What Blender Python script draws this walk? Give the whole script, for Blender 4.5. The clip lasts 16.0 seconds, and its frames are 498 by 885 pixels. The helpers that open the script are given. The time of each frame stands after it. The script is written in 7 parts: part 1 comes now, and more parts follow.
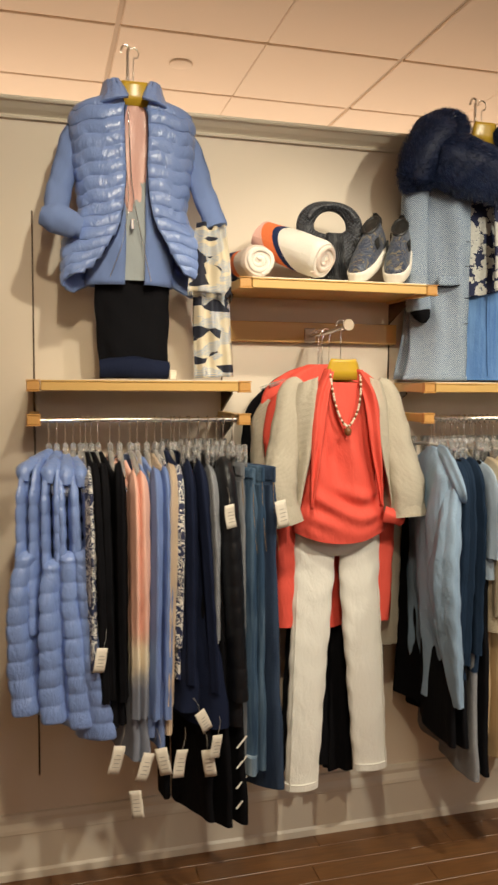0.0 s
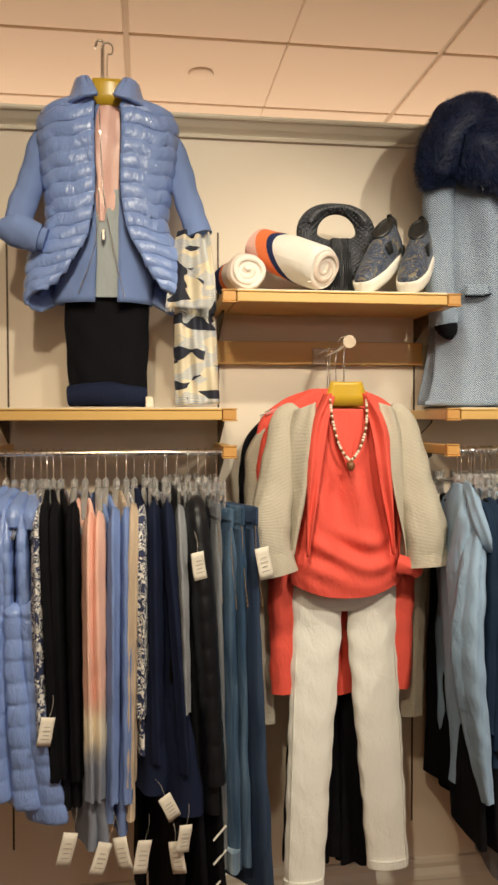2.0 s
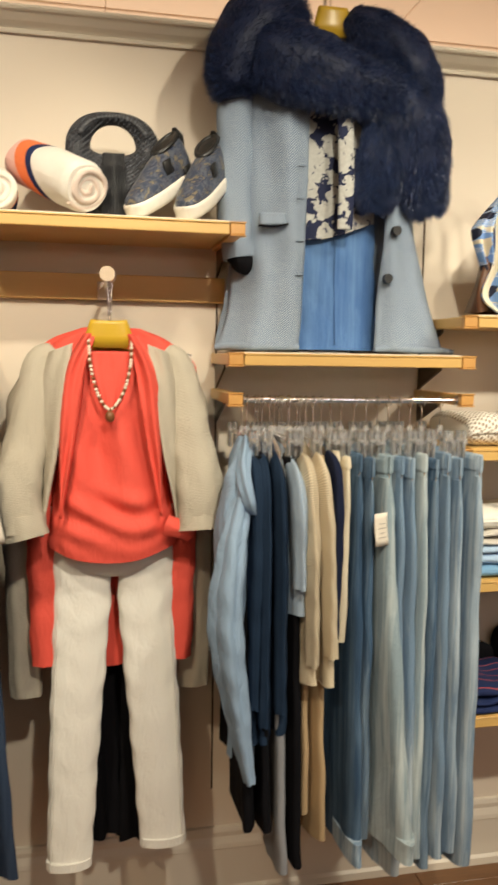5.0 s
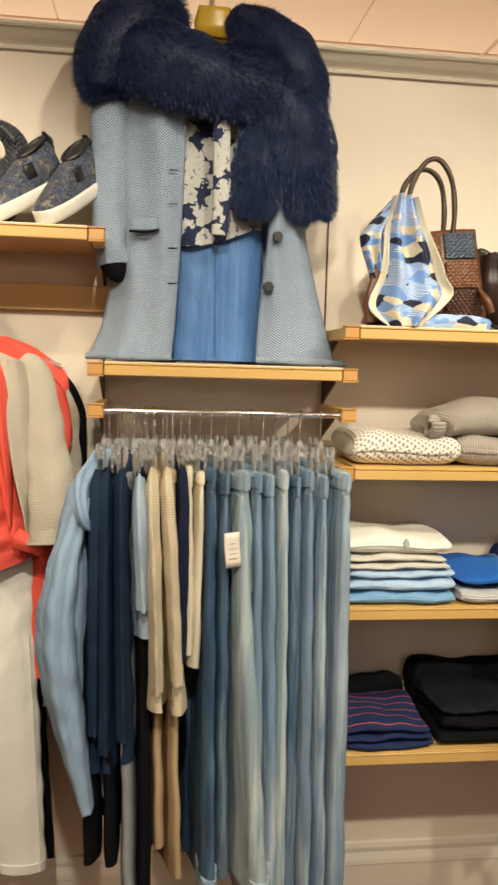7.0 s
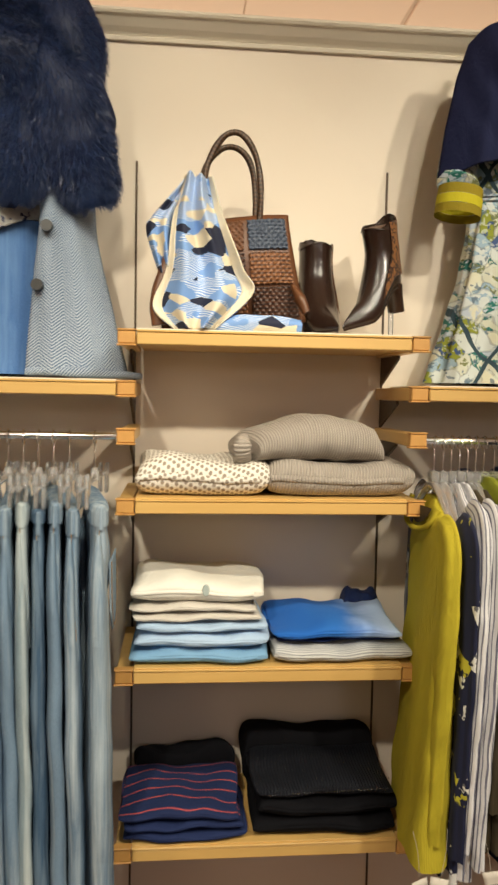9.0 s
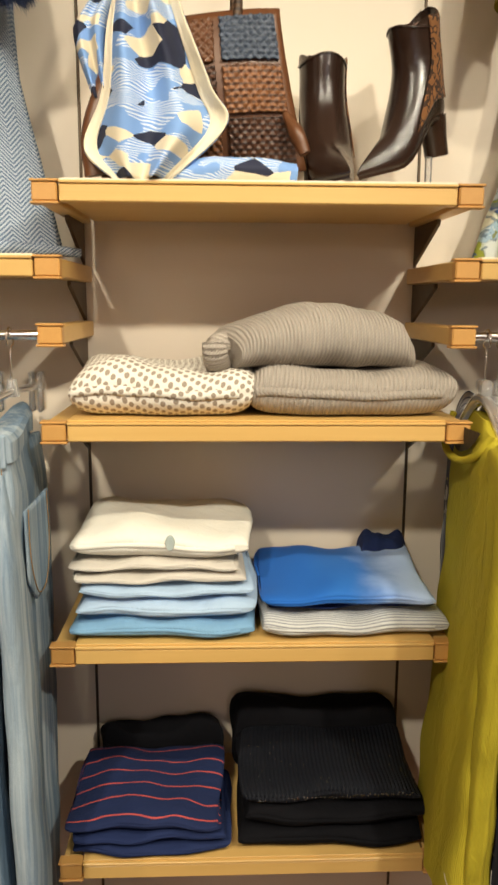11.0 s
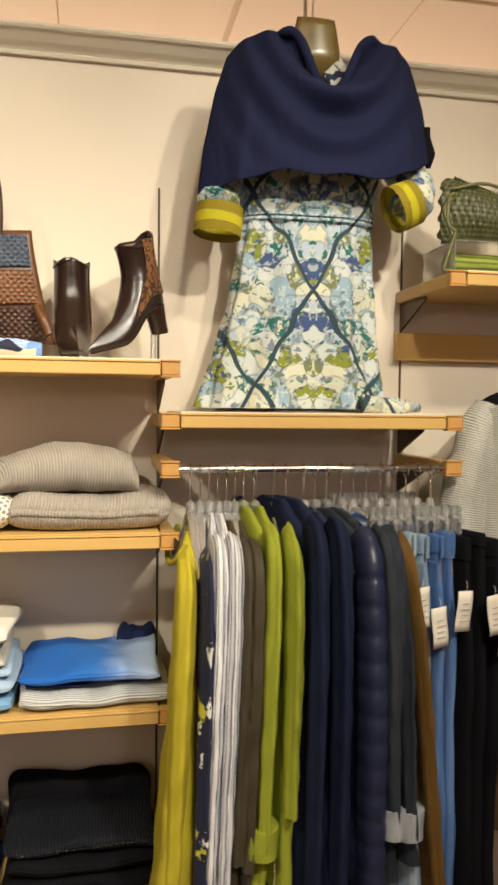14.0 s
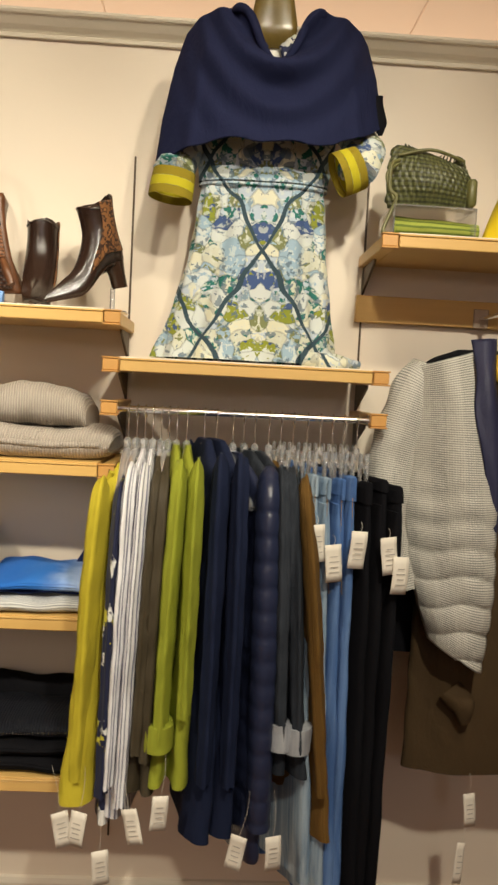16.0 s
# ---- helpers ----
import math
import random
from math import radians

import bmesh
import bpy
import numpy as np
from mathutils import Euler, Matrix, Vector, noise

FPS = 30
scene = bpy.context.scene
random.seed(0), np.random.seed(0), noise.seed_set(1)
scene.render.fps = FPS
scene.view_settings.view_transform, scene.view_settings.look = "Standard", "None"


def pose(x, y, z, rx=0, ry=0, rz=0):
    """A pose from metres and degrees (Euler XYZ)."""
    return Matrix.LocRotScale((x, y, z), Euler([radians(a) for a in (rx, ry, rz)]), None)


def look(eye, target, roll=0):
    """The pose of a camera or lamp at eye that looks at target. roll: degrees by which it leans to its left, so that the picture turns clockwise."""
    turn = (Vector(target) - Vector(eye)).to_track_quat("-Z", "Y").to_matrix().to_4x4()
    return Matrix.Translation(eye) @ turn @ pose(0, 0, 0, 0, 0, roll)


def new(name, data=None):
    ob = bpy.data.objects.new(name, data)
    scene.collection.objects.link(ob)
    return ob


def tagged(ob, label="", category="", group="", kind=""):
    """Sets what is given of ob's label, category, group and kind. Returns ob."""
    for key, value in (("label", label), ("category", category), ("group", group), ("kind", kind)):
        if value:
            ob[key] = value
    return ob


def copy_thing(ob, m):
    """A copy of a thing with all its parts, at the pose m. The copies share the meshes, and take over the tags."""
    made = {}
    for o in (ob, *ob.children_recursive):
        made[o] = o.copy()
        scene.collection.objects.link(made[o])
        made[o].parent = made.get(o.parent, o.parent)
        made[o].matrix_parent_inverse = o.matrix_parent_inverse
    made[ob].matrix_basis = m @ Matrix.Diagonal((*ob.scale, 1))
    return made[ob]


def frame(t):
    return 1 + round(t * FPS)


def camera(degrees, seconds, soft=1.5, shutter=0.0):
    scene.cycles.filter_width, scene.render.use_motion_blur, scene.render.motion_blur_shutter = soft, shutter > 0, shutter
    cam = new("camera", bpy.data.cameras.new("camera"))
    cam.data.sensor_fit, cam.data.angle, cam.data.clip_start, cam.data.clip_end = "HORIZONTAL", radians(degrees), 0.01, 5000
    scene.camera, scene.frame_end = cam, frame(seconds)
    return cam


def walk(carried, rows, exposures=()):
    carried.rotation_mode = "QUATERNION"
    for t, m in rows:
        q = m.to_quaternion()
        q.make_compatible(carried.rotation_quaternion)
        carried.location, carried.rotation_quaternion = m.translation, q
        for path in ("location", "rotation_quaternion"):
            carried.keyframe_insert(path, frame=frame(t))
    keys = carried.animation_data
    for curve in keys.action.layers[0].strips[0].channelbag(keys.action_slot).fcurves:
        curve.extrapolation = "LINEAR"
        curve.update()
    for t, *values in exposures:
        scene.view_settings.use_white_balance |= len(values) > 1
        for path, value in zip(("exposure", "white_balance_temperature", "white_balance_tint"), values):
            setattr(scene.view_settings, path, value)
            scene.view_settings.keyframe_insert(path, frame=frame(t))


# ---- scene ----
cam = camera(35.8, 16.0, soft=2.6, shutter=0.4)
PATH = [
    (0, (0.186, 0.154, 1.624), (0.701, 2.08, 1.474), 0.4),
    (0.5, (0.335, 0.182, 1.635), (0.782, 2.124, 1.466), 1.7),
    (1, (0.451, 0.226, 1.619), (0.764, 2.193, 1.444), 2.3),
    (1.5, (0.507, 0.294, 1.613), (0.767, 2.272, 1.475), 1.0),
    (2, (0.55, 0.392, 1.612), (0.818, 2.373, 1.545), -0.1),
    (2.5, (0.603, 0.409, 1.62), (0.925, 2.379, 1.493), -0.3),
    (3, (0.725, 0.407, 1.614), (1.035, 2.371, 1.398), 1.4),
    (3.5, (0.845, 0.383, 1.622), (1.124, 2.347, 1.368), 2.7),
    (4, (0.917, 0.408, 1.62), (1.184, 2.371, 1.34), 2.0),
    (4.5, (0.991, 0.498, 1.62), (1.288, 2.456, 1.341), 1.2),
    (5, (1.039, 0.544, 1.629), (1.435, 2.491, 1.403), 0.9),
    (5.2, (1.067, 0.541, 1.637), (1.488, 2.486, 1.434), 0.9),
    (7.3, (1.596, 0.557, 1.62), (1.829, 2.534, 1.437), 1.6),
    (7.5, (1.653, 0.573, 1.599), (1.893, 2.553, 1.445), 1.5),
    (8, (1.915, 0.595, 1.595), (2.071, 2.586, 1.478), 1.1),
    (8.5, (2.054, 0.677, 1.601), (2.219, 2.665, 1.469), 2.0),
    (9, (2.092, 0.808, 1.609), (2.279, 2.796, 1.486), 1.1),
    (9.2, (2.111, 0.867, 1.611), (2.305, 2.854, 1.485), 0.6),
    (11.3, (2.239, 1.256, 1.562), (2.313, 3.214, 1.16), 0.4),
    (11.5, (2.241, 1.241, 1.56), (2.328, 3.194, 1.14), 0.2),
    (12, (2.255, 1.162, 1.562), (2.438, 3.111, 1.15), -0.3),
    (12.5, (2.222, 1.052, 1.565), (2.536, 2.991, 1.189), -0.2),
    (13, (2.201, 0.99, 1.587), (2.595, 2.926, 1.275), -0.4),
    (13.5, (2.279, 0.95, 1.619), (2.74, 2.889, 1.453), -0.5),
    (14, (2.451, 0.853, 1.642), (2.843, 2.812, 1.556), 0.6),
    (14.5, (2.564, 0.778, 1.636), (2.84, 2.759, 1.597), 0.2),
    (15, (2.625, 0.696, 1.619), (2.834, 2.684, 1.555), 0.3),
    (15.5, (2.708, 0.651, 1.603), (2.887, 2.637, 1.455), 1.1),
    (16, (2.843, 0.651, 1.582), (2.927, 2.644, 1.439), 3.0),
]
GAIN = [(0, 0), (2, -0.03), (3, -0.09), (4, -0.04), (5, 0), (7.5, 0), (8.5, -0.09), (9.2, -0.06), (11.5, 0.03), (12.5, -0.05), (13.2, 0.04), (14, 0.11), (15.5, 0.05), (16, 0.09)]
walk(cam, [(t, look(eye, target, roll)) for t, eye, target, roll in PATH], GAIN)

# ---- light ----
wd = bpy.data.worlds.new("shop_world")
wd.use_nodes = True
wd.node_tree.nodes["Background"].inputs[0].default_value = (0.9, 0.72, 0.55, 1)
wd.node_tree.nodes["Background"].inputs[1].default_value = 0.012
scene.world = wd
WARM = (1.0, 0.91, 0.70)
SOFT = (1.0, 0.88, 0.78)


def spot(x, y, z, tx, ty, tz, watts, cone=70, size=0.035, colour=WARM):
    d = bpy.data.lights.new("spot_lamp", "SPOT")
    d.energy, d.color, d.spot_size, d.spot_blend, d.shadow_soft_size = watts, colour, radians(cone), 0.6, size
    ob = new("spot_lamp", d)
    ob.matrix_world = look((x, y, z), (tx, ty, tz))
    return ob


def area(x, y, z, tx, ty, tz, sx, sy, watts, colour=SOFT):
    d = bpy.data.lights.new("area_fill", "AREA")
    d.shape, d.size, d.size_y, d.energy, d.color = "RECTANGLE", sx, sy, watts, colour
    ob = new("area_fill", d)
    ob.matrix_world = look((x, y, z), (tx, ty, tz))
    return ob


# a row of track spots in front of the display wall, plus added fill
for lx, tx, w_ in ((0.62, 0.45, 56), (2.0, 1.65, 46), (2.75, 2.35, 36), (3.45, 2.95, 48)):
    spot(lx, 1.15, 2.93, tx, 2.62, 1.75, w_)
for lx, tx, w_ in ((0.30, 0.6, 84), (1.45, 1.45, 136), (3.25, 2.95, 142)):
    spot(lx, 0.30, 2.93, tx, 2.4, 0.95, w_, 66, 0.05, (1.0, 0.83, 0.58) if lx < 1 else (1.0, 0.92, 0.74))
# unseen area lamp high behind the walkway, added as general fill
area(1.5, -2.2, 2.95, 1.5, -1.6, 0, 4.5, 1.2, 20)
# unseen upward lamp beyond the partition, added to brighten the ceiling there
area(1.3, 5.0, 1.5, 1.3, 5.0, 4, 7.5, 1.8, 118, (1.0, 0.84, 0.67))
# unseen point lamps, one warm and one cool, added as fill
for lx, tint in ((0.2, (1.0, 0.74, 0.44)), (3.0, (0.90, 0.88, 0.98))):
    d = bpy.data.lights.new("point_fill", "POINT")
    d.energy, d.color, d.shadow_soft_size = 21, tint, 0.2
    new("point_fill", d).location = (lx, -1.7, 2.2)

# ---- materials ----


class Nodes:
    """A short way to wire shader nodes."""

    def __init__(self, name):
        self.mat = bpy.data.materials.new(name)
        self.mat.use_nodes = True
        self.t = self.mat.node_tree
        self.b = self.t.nodes["Principled BSDF"]

    def add(self, kind, **kw):
        n = self.t.nodes.new(kind)
        for k, v in kw.items():
            n.inputs[k].default_value = v
        return n

    def put(self, a, b):
        self.t.links.new(a, b)

    def m(self, op, a, b=0.0):
        n = self.t.nodes.new("ShaderNodeMath")
        n.operation = op
        for i, v in enumerate((a, b)):
            if isinstance(v, (int, float)):
                n.inputs[i].default_value = v
            else:
                self.put(v, n.inputs[i])
        return n.outputs[0]

    def coord(self, kind="UV"):
        return self.t.nodes.new("ShaderNodeTexCoord").outputs[kind]

    def split(self, v):
        n = self.t.nodes.new("ShaderNodeSeparateXYZ")
        self.put(v, n.inputs[0])
        return n.outputs

    def join(self, x, y, z=0.0):
        n = self.t.nodes.new("ShaderNodeCombineXYZ")
        for i, v in enumerate((x, y, z)):
            if isinstance(v, (int, float)):
                n.inputs[i].default_value = v
            else:
                self.put(v, n.inputs[i])
        return n.outputs[0]

    def stretch(self, v, s):
        n = self.t.nodes.new("ShaderNodeVectorMath")
        n.operation = "MULTIPLY"
        self.put(v, n.inputs[0])
        n.inputs[1].default_value = s
        return n.outputs[0]

    def noise(self, v, scale, detail=3.0, rough=0.55, dist=0.0):
        n = self.add("ShaderNodeTexNoise", Scale=scale, Detail=detail, Roughness=rough, Distortion=dist)
        self.put(v, n.inputs["Vector"])
        return n.outputs["Fac"]

    def mix(self, f, a, b, mode="MIX"):
        n = self.t.nodes.new("ShaderNodeMix")
        n.data_type, n.blend_type = "RGBA", mode
        for i, v in ((0, f), (6, a), (7, b)):
            if isinstance(v, (int, float)):
                n.inputs[i].default_value = v
            elif isinstance(v, tuple):
                n.inputs[i].default_value = (*v, 1)
            else:
                self.put(v, n.inputs[i])
        return n.outputs[2]

    def ramp(self, f, stops, how="CONSTANT"):
        n = self.t.nodes.new("ShaderNodeValToRGB")
        cr = n.color_ramp
        cr.interpolation = how
        while len(cr.elements) < len(stops):
            cr.elements.new(0.5)
        for e, (p, c) in zip(cr.elements, stops):
            e.position, e.color = p, (*c, 1)
        self.put(f, n.inputs[0])
        return n.outputs[0]

    def bump(self, h, strength, dist=0.002):
        n = self.add("ShaderNodeBump", Strength=strength, Distance=dist)
        self.put(h, n.inputs["Height"])
        old = self.b.inputs["Normal"]
        if old.links:
            self.put(old.links[0].from_socket, n.inputs["Normal"])
        self.put(n.outputs[0], old)

    def done(self, colour, rough, metal=0.0, sheen=0.0, spec=None):
        if isinstance(colour, tuple):
            self.b.inputs["Base Color"].default_value = (*colour, 1)
        else:
            self.put(colour, self.b.inputs["Base Color"])
        if isinstance(rough, float):
            self.b.inputs["Roughness"].default_value = rough
        else:
            self.put(rough, self.b.inputs["Roughness"])
        self.b.inputs["Metallic"].default_value = metal
        self.b.inputs["Sheen Weight"].default_value = sheen
        self.b.inputs["Sheen Roughness"].default_value = 0.4
        if spec is not None:
            self.b.inputs["Specular IOR Level"].default_value = spec
        return self.mat


def dim(c, k):
    return tuple(min(1.0, v * k) for v in c)


def paint(name, c, rough=0.6, var=0.05, scale=1.5, bump=0.08, fine=180):
    s = Nodes(name)
    o = s.coord("Object")
    col = s.mix(s.noise(o, scale, 5), dim(c, 1 - var), dim(c, 1 + var))
    s.bump(s.noise(o, fine, 4), bump, 0.001)
    r = s.m("ADD", s.m("MULTIPLY", s.noise(o, scale * 3), 0.2), rough - 0.1)
    return s.done(col, r)


def wood(name, a, b, axis=(1.2, 14, 40), rough=0.38, bump=0.06):
    s = Nodes(name)
    o = s.stretch(s.coord("Object"), axis)
    g = s.noise(o, 2.2, 6, 0.6, 0.6)
    f = s.noise(o, 9, 3)
    col = s.mix(s.m("ADD", s.m("MULTIPLY", g, 0.8), s.m("MULTIPLY", f, 0.3)), a, b)
    rnd = s.t.nodes.new("ShaderNodeObjectInfo").outputs["Random"]
    col = s.mix(s.m("MULTIPLY", rnd, 0.25), col, dim(a, 0.8))
    s.bump(f, bump, 0.001)
    return s.done(col, rough)


def plain(name, c, rough=0.5, metal=0.0, var=0.1, scale=60, bump=0.0):
    s = Nodes(name)
    o = s.coord("Object")
    n = s.noise(o, scale, 4)
    if bump:
        s.bump(n, bump, 0.001)
    return s.done(s.mix(n, dim(c, 1 - var), dim(c, 1 + var)), rough, metal)


def cloth(name, c, c2=None, pat="", p=0.004, rough=0.85, var=0.10, crease=0.35, weave=0.25, sheen=0.0, spec=0.22, duty=0.62):
    """A fabric. pat: rib, knit, herring, stripe_v, stripe_h, check, denim, ombre, print, floral, dots, quilt."""
    s = Nodes(name)
    uv = s.coord("UV")
    o = s.coord("Object")
    u, v, _ = s.split(uv)
    c2 = c2 or dim(c, 0.6)
    col = None
    if pat in ("rib", "rib_h", "knit"):
        a = s.m("SINE", s.m("MULTIPLY", v if pat == "rib_h" else u, 6.283 / p))
        if pat == "knit":
            a = s.m("SINE", s.m("MULTIPLY", v, 6.283 / p))
            zig = s.m("ABSOLUTE", s.m("SUBTRACT", s.m("FRACT", s.m("DIVIDE", v, p)), 0.5))
            rung = s.m("SINE", s.m("MULTIPLY", s.m("ADD", u, s.m("MULTIPLY", zig, p * 1.3)), 6.283 / (p * 0.8)))
            a = s.m("SUBTRACT", s.m("MULTIPLY", s.m("ADD", a, 1.0), s.m("ADD", s.m("MULTIPLY", rung, 0.42), 0.75)), 1.0)
        h = s.m("MULTIPLY", s.m("ADD", a, 1.0), 0.5)
        # grooves between stitches and ribs carry shade in the colour as well as bump
        deep = 0.72 if pat == "knit" else (0.70 if p > 0.0075 else 0.86)
        col = s.mix(h, dim(c, deep), dim(c, 1.06))
        s.bump(h, 0.9 if p > 0.0055 else 0.45, p * 0.5)
    elif pat == "herring":
        zig = s.m("ABSOLUTE", s.m("SUBTRACT", s.m("FRACT", s.m("DIVIDE", u, p * 6)), 0.5))
        f = s.m("FRACT", s.m("ADD", s.m("DIVIDE", v, p), s.m("MULTIPLY", zig, 6.0)))
        h = s.m("GREATER_THAN", s.m("ADD", f, s.m("MULTIPLY", s.m("SUBTRACT", s.noise(uv, 900, 2), 0.5), 0.9)), 0.5)
        col = s.mix(h, c, c2)
    elif pat in ("stripe_v", "stripe_h"):
        w = s.m("ADD", u if pat == "stripe_v" else v, s.m("MULTIPLY", s.noise(o, 9, 2), p * 0.8))
        f = s.m("FRACT", s.m("DIVIDE", w, p))
        col = s.mix(s.m("GREATER_THAN", f, duty), c, c2)
    elif pat == "check":
        f = s.m("GREATER_THAN", s.m("FRACT", s.m("DIVIDE", u, p)), 0.5)
        g = s.m("GREATER_THAN", s.m("FRACT", s.m("DIVIDE", v, p)), 0.55)
        big = s.m("GREATER_THAN", s.m("SINE", s.m("MULTIPLY", u, 90.0)), 0.1)
        col = s.mix(s.m("MULTIPLY", s.m("ADD", s.m("MULTIPLY", f, 0.4), g), s.m("ADD", s.m("MULTIPLY", big, 0.25), 0.65)), c, c2)
    elif pat == "denim":
        d = s.noise(s.stretch(uv, (1100, 160, 1)), 1.0, 2)
        col = s.mix(d, dim(c, 0.7), dim(c, 1.35))
        fade = s.m("ADD", s.m("MULTIPLY", s.noise(s.stretch(o, (30, 30, 1.3)), 1.0, 3), 0.6), s.m("MULTIPLY", s.noise(s.stretch(o, (6, 6, 2.2)), 1.0, 2), 0.45))
        streak = s.noise(s.stretch(o, (95, 95, 1.0)), 1.0, 3, 0.6, 0.3)
        fade = s.m("ADD", fade, s.m("MULTIPLY", s.m("SUBTRACT", streak, 0.5), 0.55))
        col = s.mix(s.m("MINIMUM", s.m("MULTIPLY", s.m("MAXIMUM", s.m("SUBTRACT", fade, 0.45), 0.0), 3.6), 1.0), col, c2)
        s.bump(s.m("SINE", s.m("MULTIPLY", s.m("ADD", u, v), 3500.0)), 0.25, 0.0006)
    elif pat == "ombre":
        z = s.split(o)[2]
        f = s.m("DIVIDE", s.m("SUBTRACT", z, 0.60), 0.75)
        f = s.m("ADD", f, s.m("MULTIPLY", s.m("SUBTRACT", s.noise(o, 14, 3), 0.5), 0.12))
        col = s.ramp(f, [(0.0, c2), (0.26, c2), (0.38, (0.80, 0.70, 0.54)), (0.5, c), (1.0, c)], "EASE")
    elif pat == "dots":
        row = s.m("FLOOR", s.m("DIVIDE", v, p * 0.62))
        a = s.m("SUBTRACT", s.m("FRACT", s.m("ADD", s.m("DIVIDE", u, p), s.m("MULTIPLY", row, 0.36))), 0.5)
        b = s.m("SUBTRACT", s.m("FRACT", s.m("DIVIDE", v, p * 0.62)), 0.5)
        wob = s.m("MULTIPLY", s.m("SUBTRACT", s.noise(uv, 110, 3), 0.5), 0.42)
        d = s.m("SQRT", s.m("ADD", s.m("MULTIPLY", a, s.m("MULTIPLY", a, 1.9)), s.m("MULTIPLY", b, b)))
        h = s.m("LESS_THAN", s.m("ADD", d, wob), 0.39)
        # dark dots colour in the shaded holes of an open knit
        col = s.mix(h, c, c2)
        s.bump(h, -0.8, p * 0.4)
    else:
        col = s.mix(0.0, c, c2)
    big = s.noise(o, 7, 4)
    col = s.mix(s.m("MULTIPLY", s.m("SUBTRACT", big, 0.35), 0.55), col, s.mix(1.0, col, dim((1, 1, 1), 1 - var * 2.2), "MULTIPLY"))
    s.bump(s.noise(s.stretch(o, (1, 1, 0.45)), 26, 4, 0.6, 0.6), crease, 0.012)
    s.bump(s.noise(s.stretch(o, (1, 1, 0.6)), 75, 2, 0.5, 0.8), crease * 0.5, 0.004)
    s.bump(s.noise(uv, 1400, 2), weave, 0.0006)
    return s.done(col, rough, 0.0, sheen, spec)


def printed(name, stops, scale, dist=0.6, stretch=(1, 1, 1), rough=0.8, mirror=None, waves=None, leaf=False, line=(0.05, 0.075, 0.10), vein_k=0.75, lattice=0.0):
    """A printed fabric: flat patches of several colours with wavy outlines."""
    s = Nodes(name)
    o = s.coord("Object")
    if mirror is not None:
        x, y, z = s.split(o)
        o = s.join(s.m("ABSOLUTE", s.m("SUBTRACT", x, mirror)), s.m("MULTIPLY", y, 0.3), z)
    o = s.stretch(o, stretch)
    if leaf:
        wob = s.t.nodes.new("ShaderNodeTexNoise")
        wob.inputs["Scale"].default_value = scale * 0.6
        s.put(o, wob.inputs["Vector"])
        mixv = s.t.nodes.new("ShaderNodeVectorMath")
        mixv.operation = "MULTIPLY_ADD"
        s.put(wob.outputs["Color"], mixv.inputs[0])
        mixv.inputs[1].default_value = (dist / scale,) * 3
        s.put(o, mixv.inputs[2])
        vo = s.add("ShaderNodeTexVoronoi", Scale=scale)
        s.put(mixv.outputs[0], vo.inputs["Vector"])
        pick = s.split(vo.outputs["Color"])[0]
        pick = s.m("ADD", s.m("MULTIPLY", pick, 0.8), s.m("MULTIPLY", s.noise(mixv.outputs[0], scale * 2.2, 2), 0.25))
        col = s.ramp(pick, stops)
        vo2 = s.add("ShaderNodeTexVoronoi", Scale=scale)
        vo2.feature = "DISTANCE_TO_EDGE"
        s.put(mixv.outputs[0], vo2.inputs["Vector"])
        vein = s.m("LESS_THAN", vo2.outputs["Distance"], s.m("MULTIPLY", s.noise(o, scale * 0.5, 1), 0.09))
        col = s.mix(s.m("MULTIPLY", vein, vein_k), col, line)
        fl = s.noise(mixv.outputs[0], scale * 3.0, 2)
        if lattice:
            col = s.mix(s.m("MULTIPLY", s.m("GREATER_THAN", fl, 0.58), 0.55), col, (0.60, 0.64, 0.58))
        fl2 = s.noise(mixv.outputs[0], scale * 2.1, 2)
        col = s.mix(s.m("MULTIPLY", s.m("GREATER_THAN", fl2, 0.61), 0.8), col, dim(line, 2.0))
        if lattice:
            ox, oy, oz = s.split(o)
            bend = s.m("MULTIPLY", s.noise(o, 9, 1), 0.06)
            for sg in (1.0, -1.0):
                w = s.m("FRACT", s.m("DIVIDE", s.m("ADD", s.m("ADD", s.m("MULTIPLY", ox, sg), s.m("MULTIPLY", oz, 0.62)), bend), lattice))
                col = s.mix(s.m("LESS_THAN", s.m("ABSOLUTE", s.m("SUBTRACT", w, 0.5)), 0.020), col, (0.03, 0.06, 0.08))
    else:
        f = s.noise(o, scale, 1.2, 0.4, dist)
        col = s.ramp(f, stops)
    if waves:
        y = s.split(s.coord("UV"))[1]
        w = s.m("ADD", s.m("MULTIPLY", y, 6.283 / waves[0]), s.m("MULTIPLY", s.noise(o, scale * 1.2, 1), 26.0))
        on = s.m("GREATER_THAN", s.noise(o, scale * 0.8, 1), 0.56)
        col = s.mix(s.m("MULTIPLY", on, s.m("GREATER_THAN", s.m("SINE", w), 0.2)), col, waves[1])
    s.bump(s.noise(s.stretch(s.coord("Object"), (1, 1, 0.5)), 28, 3), 0.3, 0.008)
    return s.done(col, rough, 0.0, 0.1, 0.3)




